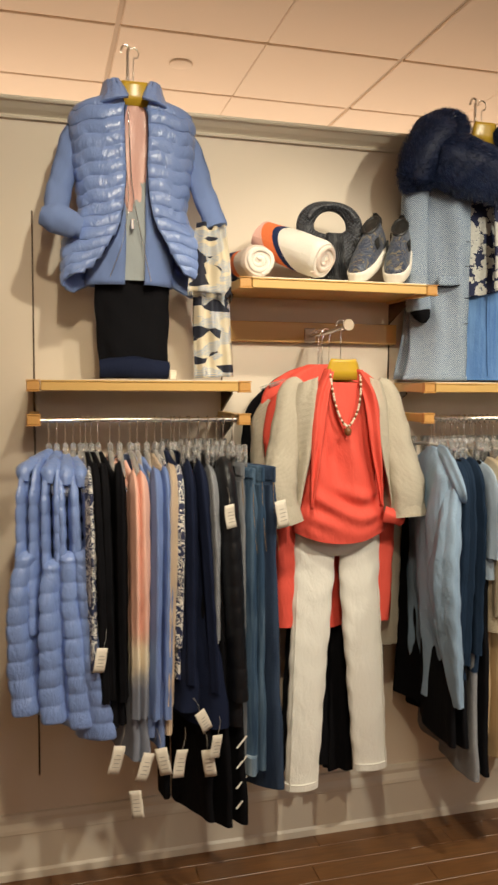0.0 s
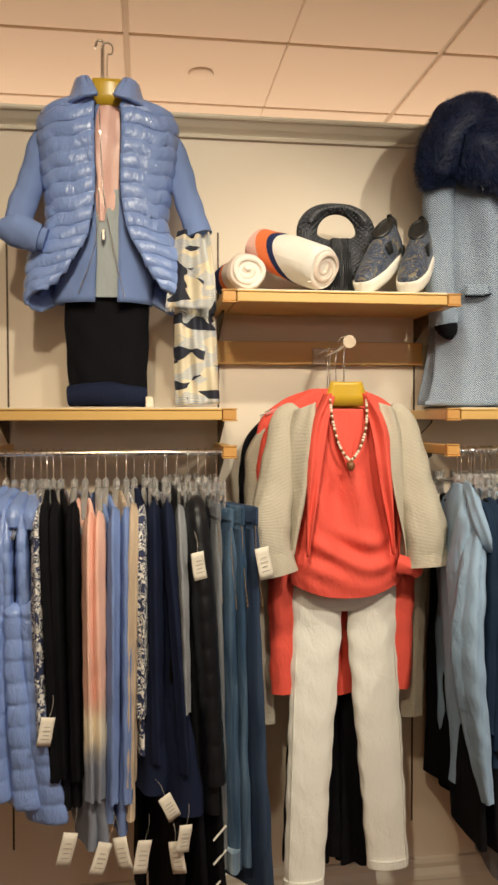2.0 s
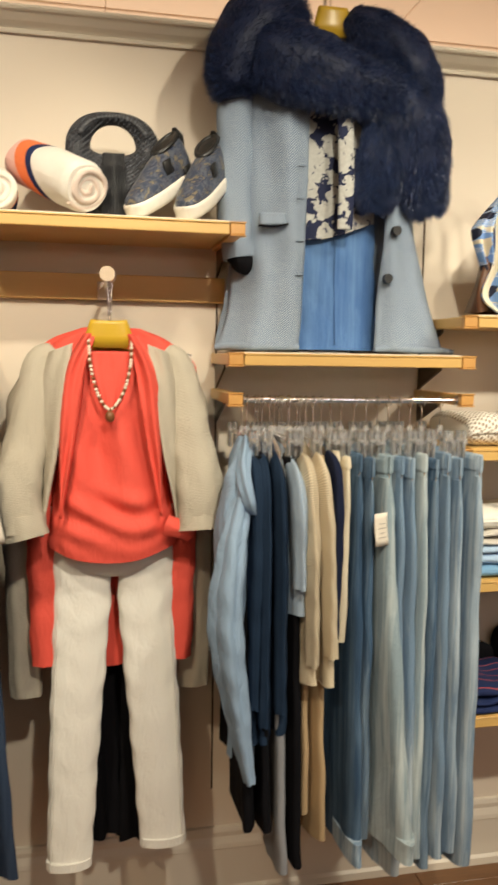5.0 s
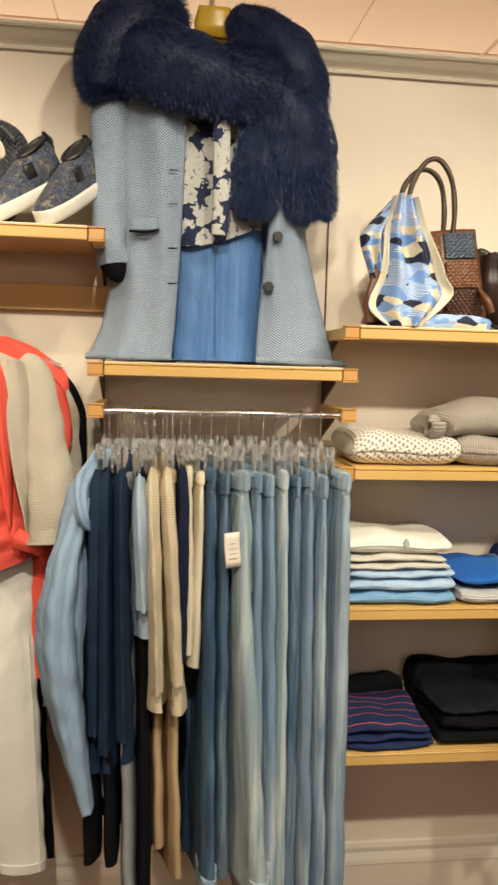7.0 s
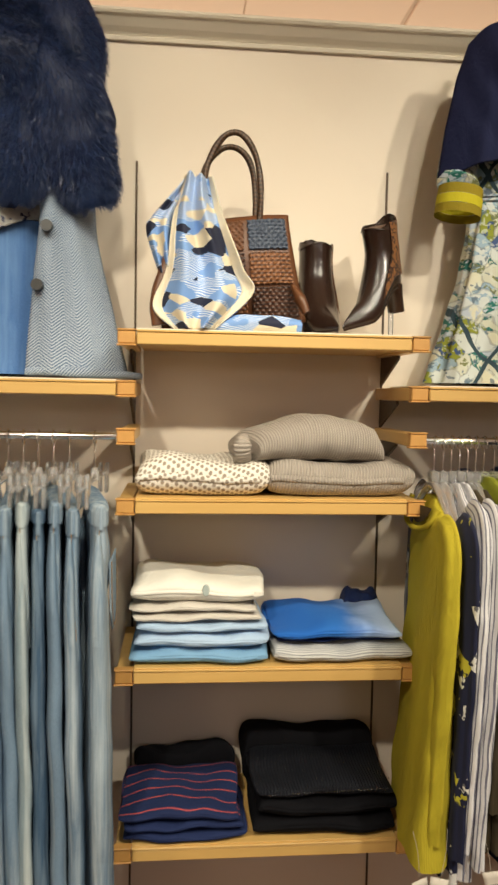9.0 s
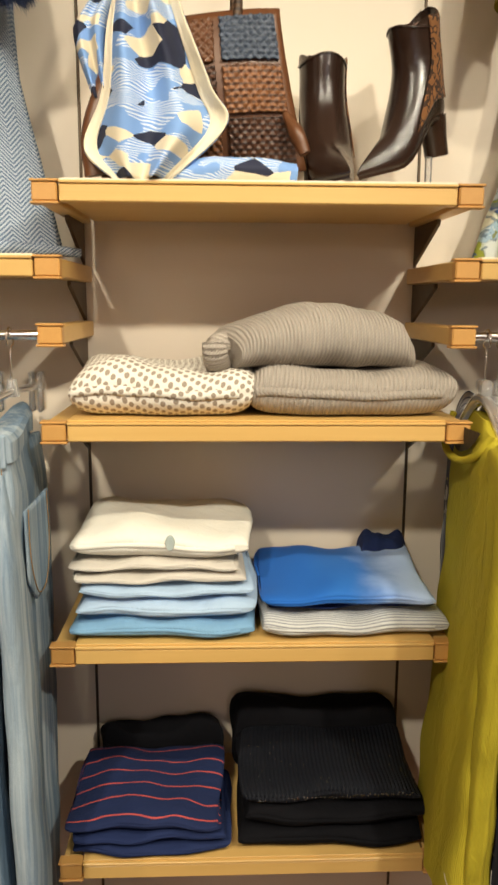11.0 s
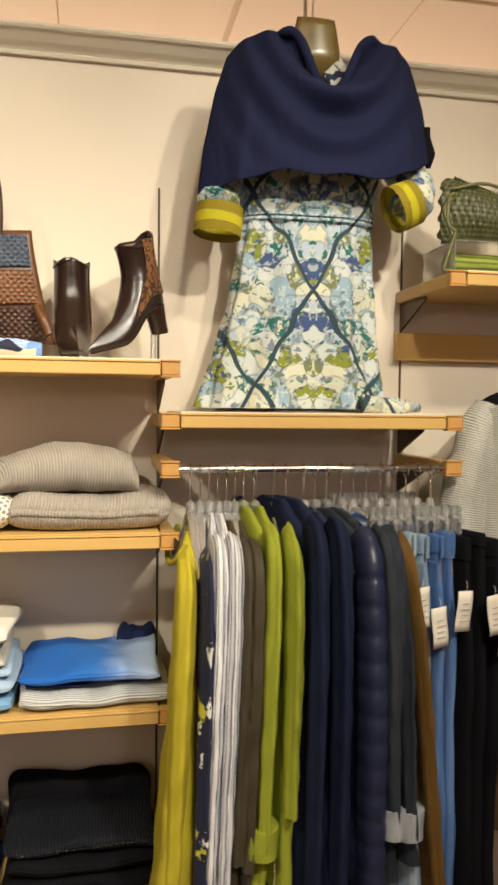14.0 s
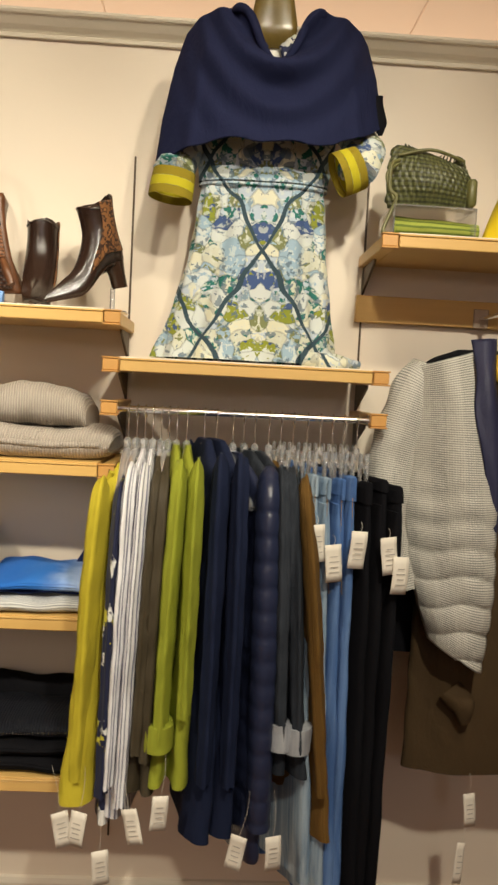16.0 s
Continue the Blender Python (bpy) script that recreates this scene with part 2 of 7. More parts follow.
def flowers(name, ground, petal, heart, scale):
    """Round pale flowers on a dark ground."""
    s = Nodes(name)
    o = s.stretch(s.coord("Object"), (1, 0.3, 1))
    w = s.t.nodes.new("ShaderNodeTexNoise")
    w.inputs["Scale"].default_value = scale * 2.4
    s.put(o, w.inputs["Vector"])
    a = s.t.nodes.new("ShaderNodeVectorMath")
    a.operation = "MULTIPLY_ADD"
    s.put(w.outputs["Color"], a.inputs[0])
    a.inputs[1].default_value = (0.95 / scale,) * 3
    s.put(o, a.inputs[2])
    vo = s.add("ShaderNodeTexVoronoi", Scale=scale)
    s.put(a.outputs[0], vo.inputs["Vector"])
    d = vo.outputs["Distance"]
    grey = s.mix(s.noise(o, scale * 4, 2), petal, dim(petal, 0.62))
    col = s.mix(s.m("LESS_THAN", d, 0.58), ground, grey)
    col = s.mix(s.m("LESS_THAN", d, 0.13), col, heart)
    s.bump(s.noise(s.coord("Object"), 30, 3), 0.3, 0.006)
    return s.done(col, 0.8, 0.0, 0.0, 0.25)


def patch_print(name, blue, pale, cream, dark, scale):
    """Angular cream and dark patches over fine wavy blue and white lines."""
    s = Nodes(name)
    o = s.stretch(s.coord("Object"), (0.62, 0.25, 1.15))
    w = s.t.nodes.new("ShaderNodeTexNoise")
    w.inputs["Scale"].default_value = scale * 0.5
    s.put(o, w.inputs["Vector"])
    a = s.t.nodes.new("ShaderNodeVectorMath")
    a.operation = "MULTIPLY_ADD"
    s.put(w.outputs["Color"], a.inputs[0])
    a.inputs[1].default_value = (0.55 / scale,) * 3
    s.put(o, a.inputs[2])
    vo = s.add("ShaderNodeTexVoronoi", Scale=scale)
    s.put(a.outputs[0], vo.inputs["Vector"])
    r = s.split(vo.outputs["Color"])[0]
    x, y, z = s.split(a.outputs[0])
    ph = s.m("ADD", s.m("ADD", s.m("MULTIPLY", z, 1500.0), s.m("MULTIPLY", x, 500.0)), s.m("MULTIPLY", s.noise(o, scale * 0.7, 1), 40.0))
    lines = s.m("MULTIPLY", s.m("GREATER_THAN", s.m("SINE", ph), 0.25), s.m("GREATER_THAN", s.noise(o, scale * 0.6, 1), 0.44))
    col = s.mix(lines, blue, pale)
    col = s.mix(s.m("GREATER_THAN", r, 0.60), col, cream)
    col = s.mix(s.m("GREATER_THAN", r, 0.80), col, dark)
    s.bump(s.noise(s.coord("Object"), 30, 3), 0.3, 0.006)
    return s.done(col, 0.7, 0.0, 0.0, 0.3)


def croc(name, c):
    """Polished leather embossed with small plates."""
    s = Nodes(name)
    o = s.stretch(s.coord("Object"), (120, 120, 300))
    vo = s.add("ShaderNodeTexVoronoi", Scale=1.0)
    vo.feature = "DISTANCE_TO_EDGE"
    s.put(o, vo.inputs["Vector"])
    e_ = s.m("MINIMUM", s.m("MULTIPLY", vo.outputs["Distance"], 6.0), 1.0)
    col = s.mix(e_, dim(c, 0.75), c)
    s.bump(e_, 0.16, 0.0006)
    return s.done(col, 0.22, 0.0, 0.0, 0.6)


WALL = paint("cream_wall_paint", (0.78, 0.68, 0.56), 0.55, 0.03)
TRIM = paint("cream_trim_paint", (0.74, 0.67, 0.56), 0.42, 0.03, 3, 0.03)
CEIL = paint("ceiling_tile", (0.78, 0.62, 0.47), 0.9, 0.03, 0.8, 0.25, 420)
GROOVE = paint("ceiling_tee", (0.60, 0.46, 0.33), 0.7, 0.05)
OAK = wood("honey_oak", (0.74, 0.48, 0.17), (0.62, 0.37, 0.11))
OAKEND = wood("oak_end", (0.66, 0.36, 0.11), (0.54, 0.27, 0.075), (30, 6, 30))
LAMIN = paint("pale_laminate", (0.80, 0.72, 0.58), 0.35, 0.03, 3, 0.02)
CHROME = plain("chrome", (0.80, 0.78, 0.74), 0.12, 1.0, 0.03)
BRUSHED = plain("brushed_nickel", (0.50, 0.40, 0.30), 0.5, 0.7, 0.1)
STEEL = plain("dark_steel", (0.10, 0.07, 0.045), 0.5, 0.6, 0.2)
BLACKP = plain("black_plastic", (0.02, 0.02, 0.02), 0.4)
YELLOW = wood("yellow_varnished_wood", (0.66, 0.43, 0.04), (0.52, 0.32, 0.02), (4, 4, 14), 0.3)
PAPER = paint("tag_paper", (0.78, 0.72, 0.62), 0.7, 0.05, 20, 0.05)
INK = plain("tag_ink", (0.38, 0.34, 0.30), 0.8)


def clear(name):
    s = Nodes(name)
    s.b.inputs["Transmission Weight"].default_value = 0.82
    s.b.inputs["IOR"].default_value = 1.46
    s.b.inputs["Roughness"].default_value = 0.04
    s.b.inputs["Coat Weight"].default_value = 0.8
    s.b.inputs["Base Color"].default_value = (0.96, 0.97, 0.98, 1)
    return s.mat


CLEAR = clear("clear_plastic")


def floor_wood():
    s = Nodes("dark_floor_board")
    o = s.coord("Object")
    g = s.noise(s.stretch(o, (2, 26, 1)), 3, 6, 0.6, 0.5)
    rnd = s.t.nodes.new("ShaderNodeObjectInfo").outputs["Random"]
    isl = s.t.nodes.new("ShaderNodeNewGeometry").outputs["Random Per Island"]
    f = s.m("FRACT", s.m("ADD", rnd, isl))
    fine_ = s.noise(s.stretch(o, (9, 160, 1)), 3, 3, 0.6, 0.2)
    col = s.mix(s.m("ADD", s.m("MULTIPLY", g, 0.7), s.m("MULTIPLY", fine_, 0.3)), (0.016, 0.006, 0.003), (0.36, 0.165, 0.06))
    col = s.mix(s.m("MULTIPLY", f, 0.5), col, (0.15, 0.065, 0.026))
    s.bump(g, 0.15, 0.001)
    return s.done(col, s.m("ADD", s.m("MULTIPLY", g, 0.2), 0.24))


FLOOR = floor_wood()

# ---- mesh tools ----
Y0 = 2.70                      # face of the display wall
YF = 2.385                     # front of shelves and arms
YR = 2.41                      # hanging rails


def SX(k):
    return 0.16 + 0.6096 * k   # the wall standards


def mesh(name, pieces, mat, parent=None, label="", smooth=True):
    """One mesh object out of pieces (points, faces, uv)."""
    vs, fs, us, n = [], [], [], 0
    for p, f, uv in pieces:
        p = np.asarray(p, float).reshape(-1, 3)
        vs.append(p)
        us.append(np.zeros((len(p), 2)) if uv is None else np.asarray(uv, float).reshape(-1, 2))
        fs += [tuple(i + n for i in q) for q in f]
        n += len(p)
    vs, us = np.concatenate(vs), np.concatenate(us)
    me = bpy.data.meshes.new(name)
    me.from_pydata(vs.tolist(), [], fs)
    lay = me.uv_layers.new(name="UVMap")
    idx = np.empty(len(me.loops), int)
    me.loops.foreach_get("vertex_index", idx)
    lay.data.foreach_set("uv", us[idx].ravel())
    if smooth:
        me.polygons.foreach_set("use_smooth", np.ones(len(me.polygons), bool))
    me.materials.append(mat)
    me.update()
    ob = new(name, me)
    if parent:
        ob.parent = parent
    if label:
        ob["label"] = label
    return ob


def thing(name, label, category, group="", kind=""):
    return tagged(new(name), label, category, group, kind)


def grid(P, caps=False, flip=False):
    """A net of quads over points P[m][n], with uv in metres."""
    P = np.asarray(P, float)
    m, n, _ = P.shape
    du = np.linalg.norm(np.diff(P, axis=1), axis=2).mean(0)
    dv = np.linalg.norm(np.diff(P, axis=0), axis=2).mean(1)
    U, V = np.meshgrid(np.r_[0, np.cumsum(du)], -np.r_[0, np.cumsum(dv)])
    f = []
    for i in range(m - 1):
        for j in range(n - 1):
            q = (i * n + j, i * n + j + 1, (i + 1) * n + j + 1, (i + 1) * n + j)
            f.append(q[::-1] if flip else q)
    pts, uv = P.reshape(-1, 3), np.stack([U, V], -1).reshape(-1, 2)
    if caps:
        for r in (0, m - 1):
            k = len(pts)
            pts = np.vstack([pts, P[r], P[r].mean(0)])
            uv = np.vstack([uv, uv[r * n:(r + 1) * n], uv[r * n]])
            f += [(k + j, k + j + 1, k + n) for j in range(n - 1)]
    return pts, f, uv


def slab(P, t):
    """A sheet P[m][n] with thickness t behind it."""
    P = np.asarray(P, float)
    gu, gv = np.gradient(P, axis=1), np.gradient(P, axis=0)
    N = np.cross(gu, gv)
    N /= np.linalg.norm(N, axis=2, keepdims=True) + 1e-9
    Q = P + N * t
    m, n, _ = P.shape
    p1, f1, u1 = grid(P)
    p2, f2, u2 = grid(Q, flip=True)
    k = len(p1)
    f = f1 + [tuple(i + k for i in q) for q in f2]
    rim = [j for j in range(n)] + [i * n + n - 1 for i in range(1, m)] + [(m - 1) * n + j for j in range(n - 2, -1, -1)] + [i * n for i in range(m - 2, 0, -1)]
    for a, b in zip(rim, rim[1:] + rim[:1]):
        f.append((b, a, a + k, b + k))
    return np.vstack([p1, p2]), f, np.vstack([u1, u2])


def curve(pts, m):
    """A smooth line of m points through pts (rows of any width)."""
    p = np.asarray(pts, float)
    k = len(p)
    if k == 2:
        return p[0] + (p[1] - p[0]) * np.linspace(0, 1, m)[:, None]
    e = np.vstack([2 * p[0] - p[1], p, 2 * p[-1] - p[-2]])
    out = []
    for s in np.linspace(0, k - 1, m):
        i = min(int(s), k - 2)
        t = s - i
        a, b, c, d = e[i:i + 4]
        out.append(0.5 * (2 * b + (c - a) * t + (2 * a - 5 * b + 4 * c - d) * t * t + (3 * b - a - 3 * c + d) * t ** 3))
    return np.array(out)


def tube(pts, rad, n=10, m=None, flat=1.0, wrinkle=0.0, seed=0, vfold=0.0, side=(0, 1, 0), caps=True, puff=0.0, pitch=0.05):
    """A pipe along pts; rad: radii along it; flat: thickness across against side to side."""
    m = m or max(8, 6 * len(pts))
    C = curve(pts, m)
    R = np.interp(np.linspace(0, 1, m), np.linspace(0, 1, len(np.atleast_1d(rad))), np.atleast_1d(rad))
    T = np.gradient(C, axis=0)
    T /= np.linalg.norm(T, axis=1, keepdims=True) + 1e-9
    ref = np.array(side, float)
    if abs(ref.dot(T[0])) > 0.97:
        ref = np.array((1.0, 0, 0))
    P = np.zeros((m, n + 1, 3))
    ang = np.linspace(0, 2 * math.pi, n + 1) + math.pi / 2
    run = np.r_[0, np.cumsum(np.linalg.norm(np.diff(C, axis=0), axis=1))]
    for i in range(m):
        b = ref - T[i] * ref.dot(T[i])
        b /= np.linalg.norm(b) + 1e-9
        a = np.cross(T[i], b)
        ref = b
        w = R[i] * (1 + wrinkle * (np.sin(run[i] * 70 + 2.1 * np.sin(ang * 2 + seed) + seed) * 0.6 + np.sin(run[i] * 37 + ang * 1.0 + 2 * seed) * 0.6))
        if vfold:
            w = w * (1 + vfold * (np.sin(5 * ang + seed + 0.9 * math.sin(run[i] * 6 + seed)) + 0.6 * np.sin(9 * ang + 2 * seed + run[i] * 3)))
        if puff:
            w = w * (1 + puff * (abs(math.sin(math.pi * run[i] / pitch)) ** 0.35 - 0.7))
        P[i] = C[i] + (np.cos(ang) * w)[:, None] * a + (np.sin(ang) * w * flat)[:, None] * b
    P[:, -1] = P[:, 0]
    return grid(P, caps)


def box(x0, x1, y0, y1, z0, z1, b=0.002):
    """A chamfered box."""
    bm = bmesh.new()
    for x, sx in ((x0, 1), (x1, -1)):
        for y, sy in ((y0, 1), (y1, -1)):
            for z, sz in ((z0, 1), (z1, -1)):
                bm.verts.new((x + sx * b, y + sy * b, z))
                bm.verts.new((x + sx * b, y, z + sz * b))
                bm.verts.new((x, y + sy * b, z + sz * b))
    bmesh.ops.convex_hull(bm, input=bm.verts)
    bmesh.ops.dissolve_limit(bm, angle_limit=0.01, verts=bm.verts, edges=bm.edges)
    bm.verts.index_update()
    pts = np.array([v.co[:] for v in bm.verts])
    f = [tuple(v.index for v in q.verts) for q in bm.faces]
    bm.free()
    return pts, f, pts[:, [0, 2]]


def torso(rows, m=46, n=56, a0=-270, a1=90, power=2.4, folds=(), seed=0, wob=0.003, puff=0.0, pitch=0.05, pz=0.0):
    """Points of a body round an upright line. rows: (z, centre x, half width, front y, half depth), top to bottom.
    Angles: 0 right, -90 front. folds: (count, depth at top, depth at hem)."""
    R = curve(rows, m)
    A = np.radians(np.linspace(a0, a1, n))
    P = np.zeros((m, n, 3))
    for i, (z, cx, rx, yf, ry) in enumerate(R):
        c, s_ = np.cos(A), np.sin(A)
        x = np.sign(c) * abs(c) ** (2 / power)
        y = np.sign(s_) * abs(s_) ** (2 / power)
        t = i / (m - 1)
        d = np.zeros(n)
        for k, (cnt, d0, d1) in enumerate(folds):
            d += (d0 + (d1 - d0) * t) * np.sin(cnt * A + seed * 1.7 + k * 2.3 + 1.2 * math.sin(3 * t + seed + k))
        d += wob * np.sin(5 * A + 23 * z + seed) * np.sin(31 * z + 2 * A + seed)
        if puff:
            lift = 0.012 * np.sin(2 * A + seed) + 0.004 * np.sin(9 * A + seed)
            d += puff * (abs(np.sin(math.pi * (z - pz + lift) / pitch)) ** 0.55 - 0.5)
            d += puff * 0.16 * np.sin(A * 19 + 1.5 * math.sin(z * 45)) * abs(np.cos(math.pi * (z - pz + lift) / pitch))
        P[i, :, 0] = cx + x * (max(rx, 0.004) + d)
        P[i, :, 1] = yf + ry + y * (max(ry, 0.004) + d)
        P[i, :, 2] = z
    return P


def tag_card(x, y, z, parent, w=0.032, h=0.065, rz=0.0, tilt=0.0, string=0.05):
    """A paper price tag on its thread."""
    c, s_ = math.cos(radians(rz)), math.sin(radians(rz))
    ct, st = math.cos(radians(tilt)), math.sin(radians(tilt))

    def at(u, v, d=0.0):
        uu, vv = u * ct - v * st, u * st + v * ct
        return (x + uu * c + d * s_, y + uu * s_ - d * c, z + vv)
    P = [[at(-w / 2 + w * j / 4, -h * i / 5, 0.002 * math.sin(i * 1.1 + x * 50)) for j in range(5)] for i in range(6)]
    ob = mesh("price_tag", [slab(P, 0.0006)], PAPER, parent, "cream paper price tag")
    bars = []
    for k in range(4):
        v = -h * (0.30 + 0.14 * k)
        ww = w * (0.30 if k % 2 else 0.22)
        Q = [[at(-ww + 2 * ww * j, v - 0.0018 * i, 0.0035) for j in range(2)] for i in range(2)]
        bars.append(grid(Q))
    mesh("print_bar", bars, INK, ob)
    mesh("thread", [tube([at(0, -0.004), at(0.004, string * 0.5), at(0, string)], 0.00035, 5)], PAPER, ob)
    return ob

# ---- the shop's shell ----


def shell(name, pieces, mat, label, smooth=False):
    return tagged(mesh(name, pieces, mat, smooth=smooth), label, name.split("_")[0], "", "structure")


CZ = 3.03
shell("wall_display", [box(-3.0, 7.0, Y0, Y0 + 0.14, 0, 2.47, 0.003)], WALL, "cream painted display wall, partly in shadow")
shell("wall_far", [box(-3.1, 7.1, 7.0, 7.15, 0, CZ)], WALL, "plain cream wall beyond the display wall")
shell("wall_back", [box(-3.1, 7.1, -4.15, -4.0, 0, CZ)], WALL, "plain cream wall behind the walkway")
shell("wall_left", [box(-3.15, -3.0, -4.0, 7.0, 0, CZ)], WALL, "plain cream side wall")
shell("wall_right", [box(7.0, 7.15, -4.0, 7.0, 0, CZ)], WALL, "plain cream side wall")


def moulding(prof, x0, x1):
    """A profile (y, z) run along x."""
    P = [[(x, y, z) for y, z in prof] for x in (x0, x1)]
    return grid(P)


crown = [(Y0, 2.425), (Y0 - 0.012, 2.425), (Y0 - 0.014, 2.436), (Y0 - 0.010, 2.442), (Y0 - 0.016, 2.450), (Y0 - 0.030, 2.462), (Y0 - 0.046, 2.482),
         (Y0 - 0.050, 2.487), (Y0 - 0.058, 2.489), (Y0 - 0.062, 2.497), (Y0 - 0.060, 2.508), (Y0 - 0.05, 2.512), (Y0 + 0.14, 2.512), (Y0 + 0.14, 2.425)]
crown = [(y, 2.434 + (z - 2.425) * 0.62) for y, z in crown]
shell("trim_crown", [moulding(crown, -3, 7)], TRIM, "cream painted crown moulding along the wall top")
skirt = [(Y0, 0.215), (Y0 - 0.010, 0.213), (Y0 - 0.014, 0.200), (Y0 - 0.012, 0.185), (Y0 - 0.020, 0.165), (Y0 - 0.022, 0.152), (Y0 - 0.018, 0.148),
         (Y0 - 0.018, 0.03), (Y0 - 0.026, 0.022), (Y0 - 0.028, 0.0)]
shell("baseboard", [moulding(skirt, -3, 7)], TRIM, "tall cream painted baseboard")

# ceiling: lay-in tiles in a tee grid, each with a scored middle line
tiles, tees = [], [box(-3, 7, -4, 7, CZ + 0.012, CZ + 0.06)]
gx, gy = 1.22, 0.61
for i in range(-3, 6):
    for j in range(-12, 6):
        x0, y0 = 0.49 + gx * i, 3.33 + gy * j
        if x0 < -2.9 or x0 + gx > 7 or y0 < -3.9 or y0 + gy > 7:
            continue
        for h in (0, 1):
            e0, e1 = (0.010, 0.001) if h == 0 else (0.001, 0.010)
            tiles.append(box(x0 + h * gx / 2 + e0, x0 + (h + 1) * gx / 2 - e1, y0 + 0.008, y0 + gy - 0.008, CZ, CZ + 0.015, 0.004))
shell("ceiling", tiles, CEIL, "peach-lit ceiling of square lay-in tiles")
shell("ceiling_grid", tees, GROOVE, "dull tan ceiling grid between the tiles")
ang = np.linspace(0, 2 * math.pi, 25)
cap = [[(0.79 + r * math.cos(a), 3.62 + r * math.sin(a), z) for a in ang] for r, z in ((0.052, CZ - 0.001), (0.052, CZ - 0.006), (0.046, CZ - 0.009), (0.001, CZ - 0.009))]
tagged(mesh("sprinkler_cover", [grid(cap)], CEIL), "round flush sprinkler cover on the ceiling", "sprinkler cover")

# floor
shell("floor", [box(-3, 7, -4, 7, -0.10, -0.006)], FLOOR, "dark wooden plank floor")

# ---- shelving fixture ----
for k in range(0, 8):
    x = SX(k)
    st = tagged(mesh("wall_standard", [box(x - 0.0026, x + 0.0026, Y0 - 0.003, Y0 + 0.004, 0.335, 2.16, 0.001)], STEEL, smooth=False),
                "slim dark slotted metal standard set in the wall", "wall standard", "wall standards")


def bracket(k, z, h=0.034):
    """An oak arm that leaves the wall at a standard; z: its top."""
    x = SX(k)
    e = thing("shelf_bracket", "honey oak shelf arm with a capped end", "shelf bracket", "shelf brackets")
    mesh("arm", [box(x - 0.015, x + 0.015, YF + 0.022, Y0 - 0.004, z - h + 0.003, z - 0.003)], OAK, e, smooth=False)
    mesh("end_cap", [box(x - 0.018, x + 0.018, YF, YF + 0.020, z - h + 0.004, z - 0.004), box(x - 0.020, x + 0.020, YF - 0.002, YF + 0.020, z - 0.0035, z, 0.001),
                     box(x - 0.020, x + 0.020, YF - 0.002, YF + 0.020, z - h, z - h + 0.0035, 0.001)], OAKEND, e, smooth=False)
    pts = [(x + s * 0.003, y, zz) for s in (-1, 1) for y, zz in ((Y0 - 0.004, z - h + 0.002), (Y0 - 0.15, z - h + 0.002), (Y0 - 0.15, z - h - 0.006), (Y0 - 0.004, z - h - 0.065))]
    mesh("steel_gusset", [(pts, [(0, 1, 2, 3), (7, 6, 5, 4), (0, 4, 5, 1), (1, 5, 6, 2), (2, 6, 7, 3), (3, 7, 4, 0)], None)], STEEL, e, smooth=False)
    return e


def shelf(k, z, label, t=0.031):
    x0, x1 = SX(k) + 0.0205, SX(k + 1) - 0.0205
    e = thing("shelf", label, "shelf", "wall shelves")
    mesh("board", [box(x0, x1, YF + 0.020, Y0 - 0.008, z - t + 0.004, z - 0.001)], OAK, e, smooth=False)
    mesh("top_sheet", [box(x0, x1, YF + 0.004, Y0 - 0.008, z - 0.001, z + 0.002, 0.0005)], LAMIN if z > 1.5 else OAK, e, "pale laminate shelf top" if z > 1.5 else "", smooth=False)
    mesh("front_edge", [box(x0, x1, YF, YF + 0.0195, z - t, z - 0.006), box(x0, x1, YF - 0.002, YF + 0.0195, z - 0.0055, z - 0.0012, 0.001)], OAK, e, smooth=False)
    return e


def rail(k, z):
    e = thing("hanging_rail", "polished chrome hanging rail between oak arms", "clothes rail", "clothes rails")
    mesh("bar", [tube([(SX(k) + 0.016, YR, z), (SX(k + 1) - 0.016, YR, z)], 0.0075, 14, 4)], CHROME, e)
    for x in (SX(k) + 0.018, SX(k + 1) - 0.018):
        mesh("socket", [tube([(x - 0.003, YR, z), (x + 0.003, YR, z)], 0.013, 16, 4)], CHROME, e)
    return e


ZS, ZR, ZH = 1.634, 1.537, 1.942
for k in (0, 2, 4):
    shelf(k, ZS, "honey oak wall shelf above a clothes rail")
    rail(k, ZR - 0.018)
    for s in (0, 1):
        bracket(k + s, ZS)
        bracket(k + s, ZR)
for k in (1, 5):
    shelf(k, ZH, "high honey oak wall shelf with display accessories")
    for s in (0, 1):
        bracket(k + s, ZH)
    pk = tagged(mesh("oak_plank", [box(SX(k) - 0.018, SX(k + 1) + 0.018, Y0 - 0.026, Y0 - 0.004, 1.768, 1.837)], OAK, smooth=False),
                "plain oak plank fixed flat on the wall", "wall plank", "wall planks")
for z in (1.738, 1.393, 1.037, 0.655):
    shelf(3, z, "honey oak wall shelf with folded clothes")
    for s in (0, 1):
        bracket(3 + s, z)


def faceout(x, z, y1=2.325):
    e = thing("face_out_arm", "chrome face-out arm with a round end disc", "clothes arm", "face-out arms")
    mesh("arm", [tube([(x, Y0 - 0.03, z), (x, 2.5, z), (x, y1, z + 0.012)], 0.006, 12, 12)], CHROME, e)
    mesh("end_disc", [tube([(x, y1 + 0.004, z + 0.012), (x, y1 - 0.002, z + 0.012)], [0.017, 0.017], 24, 4)], BRUSHED, e)
    mesh("wall_plate", [box(x - 0.02, x + 0.02, Y0 - 0.032, Y0 - 0.0265, z - 0.025, z + 0.025)], BRUSHED, e, smooth=False)


faceout(1.072, 1.792)
faceout(3.52, 1.792)

# ---- hangers ----


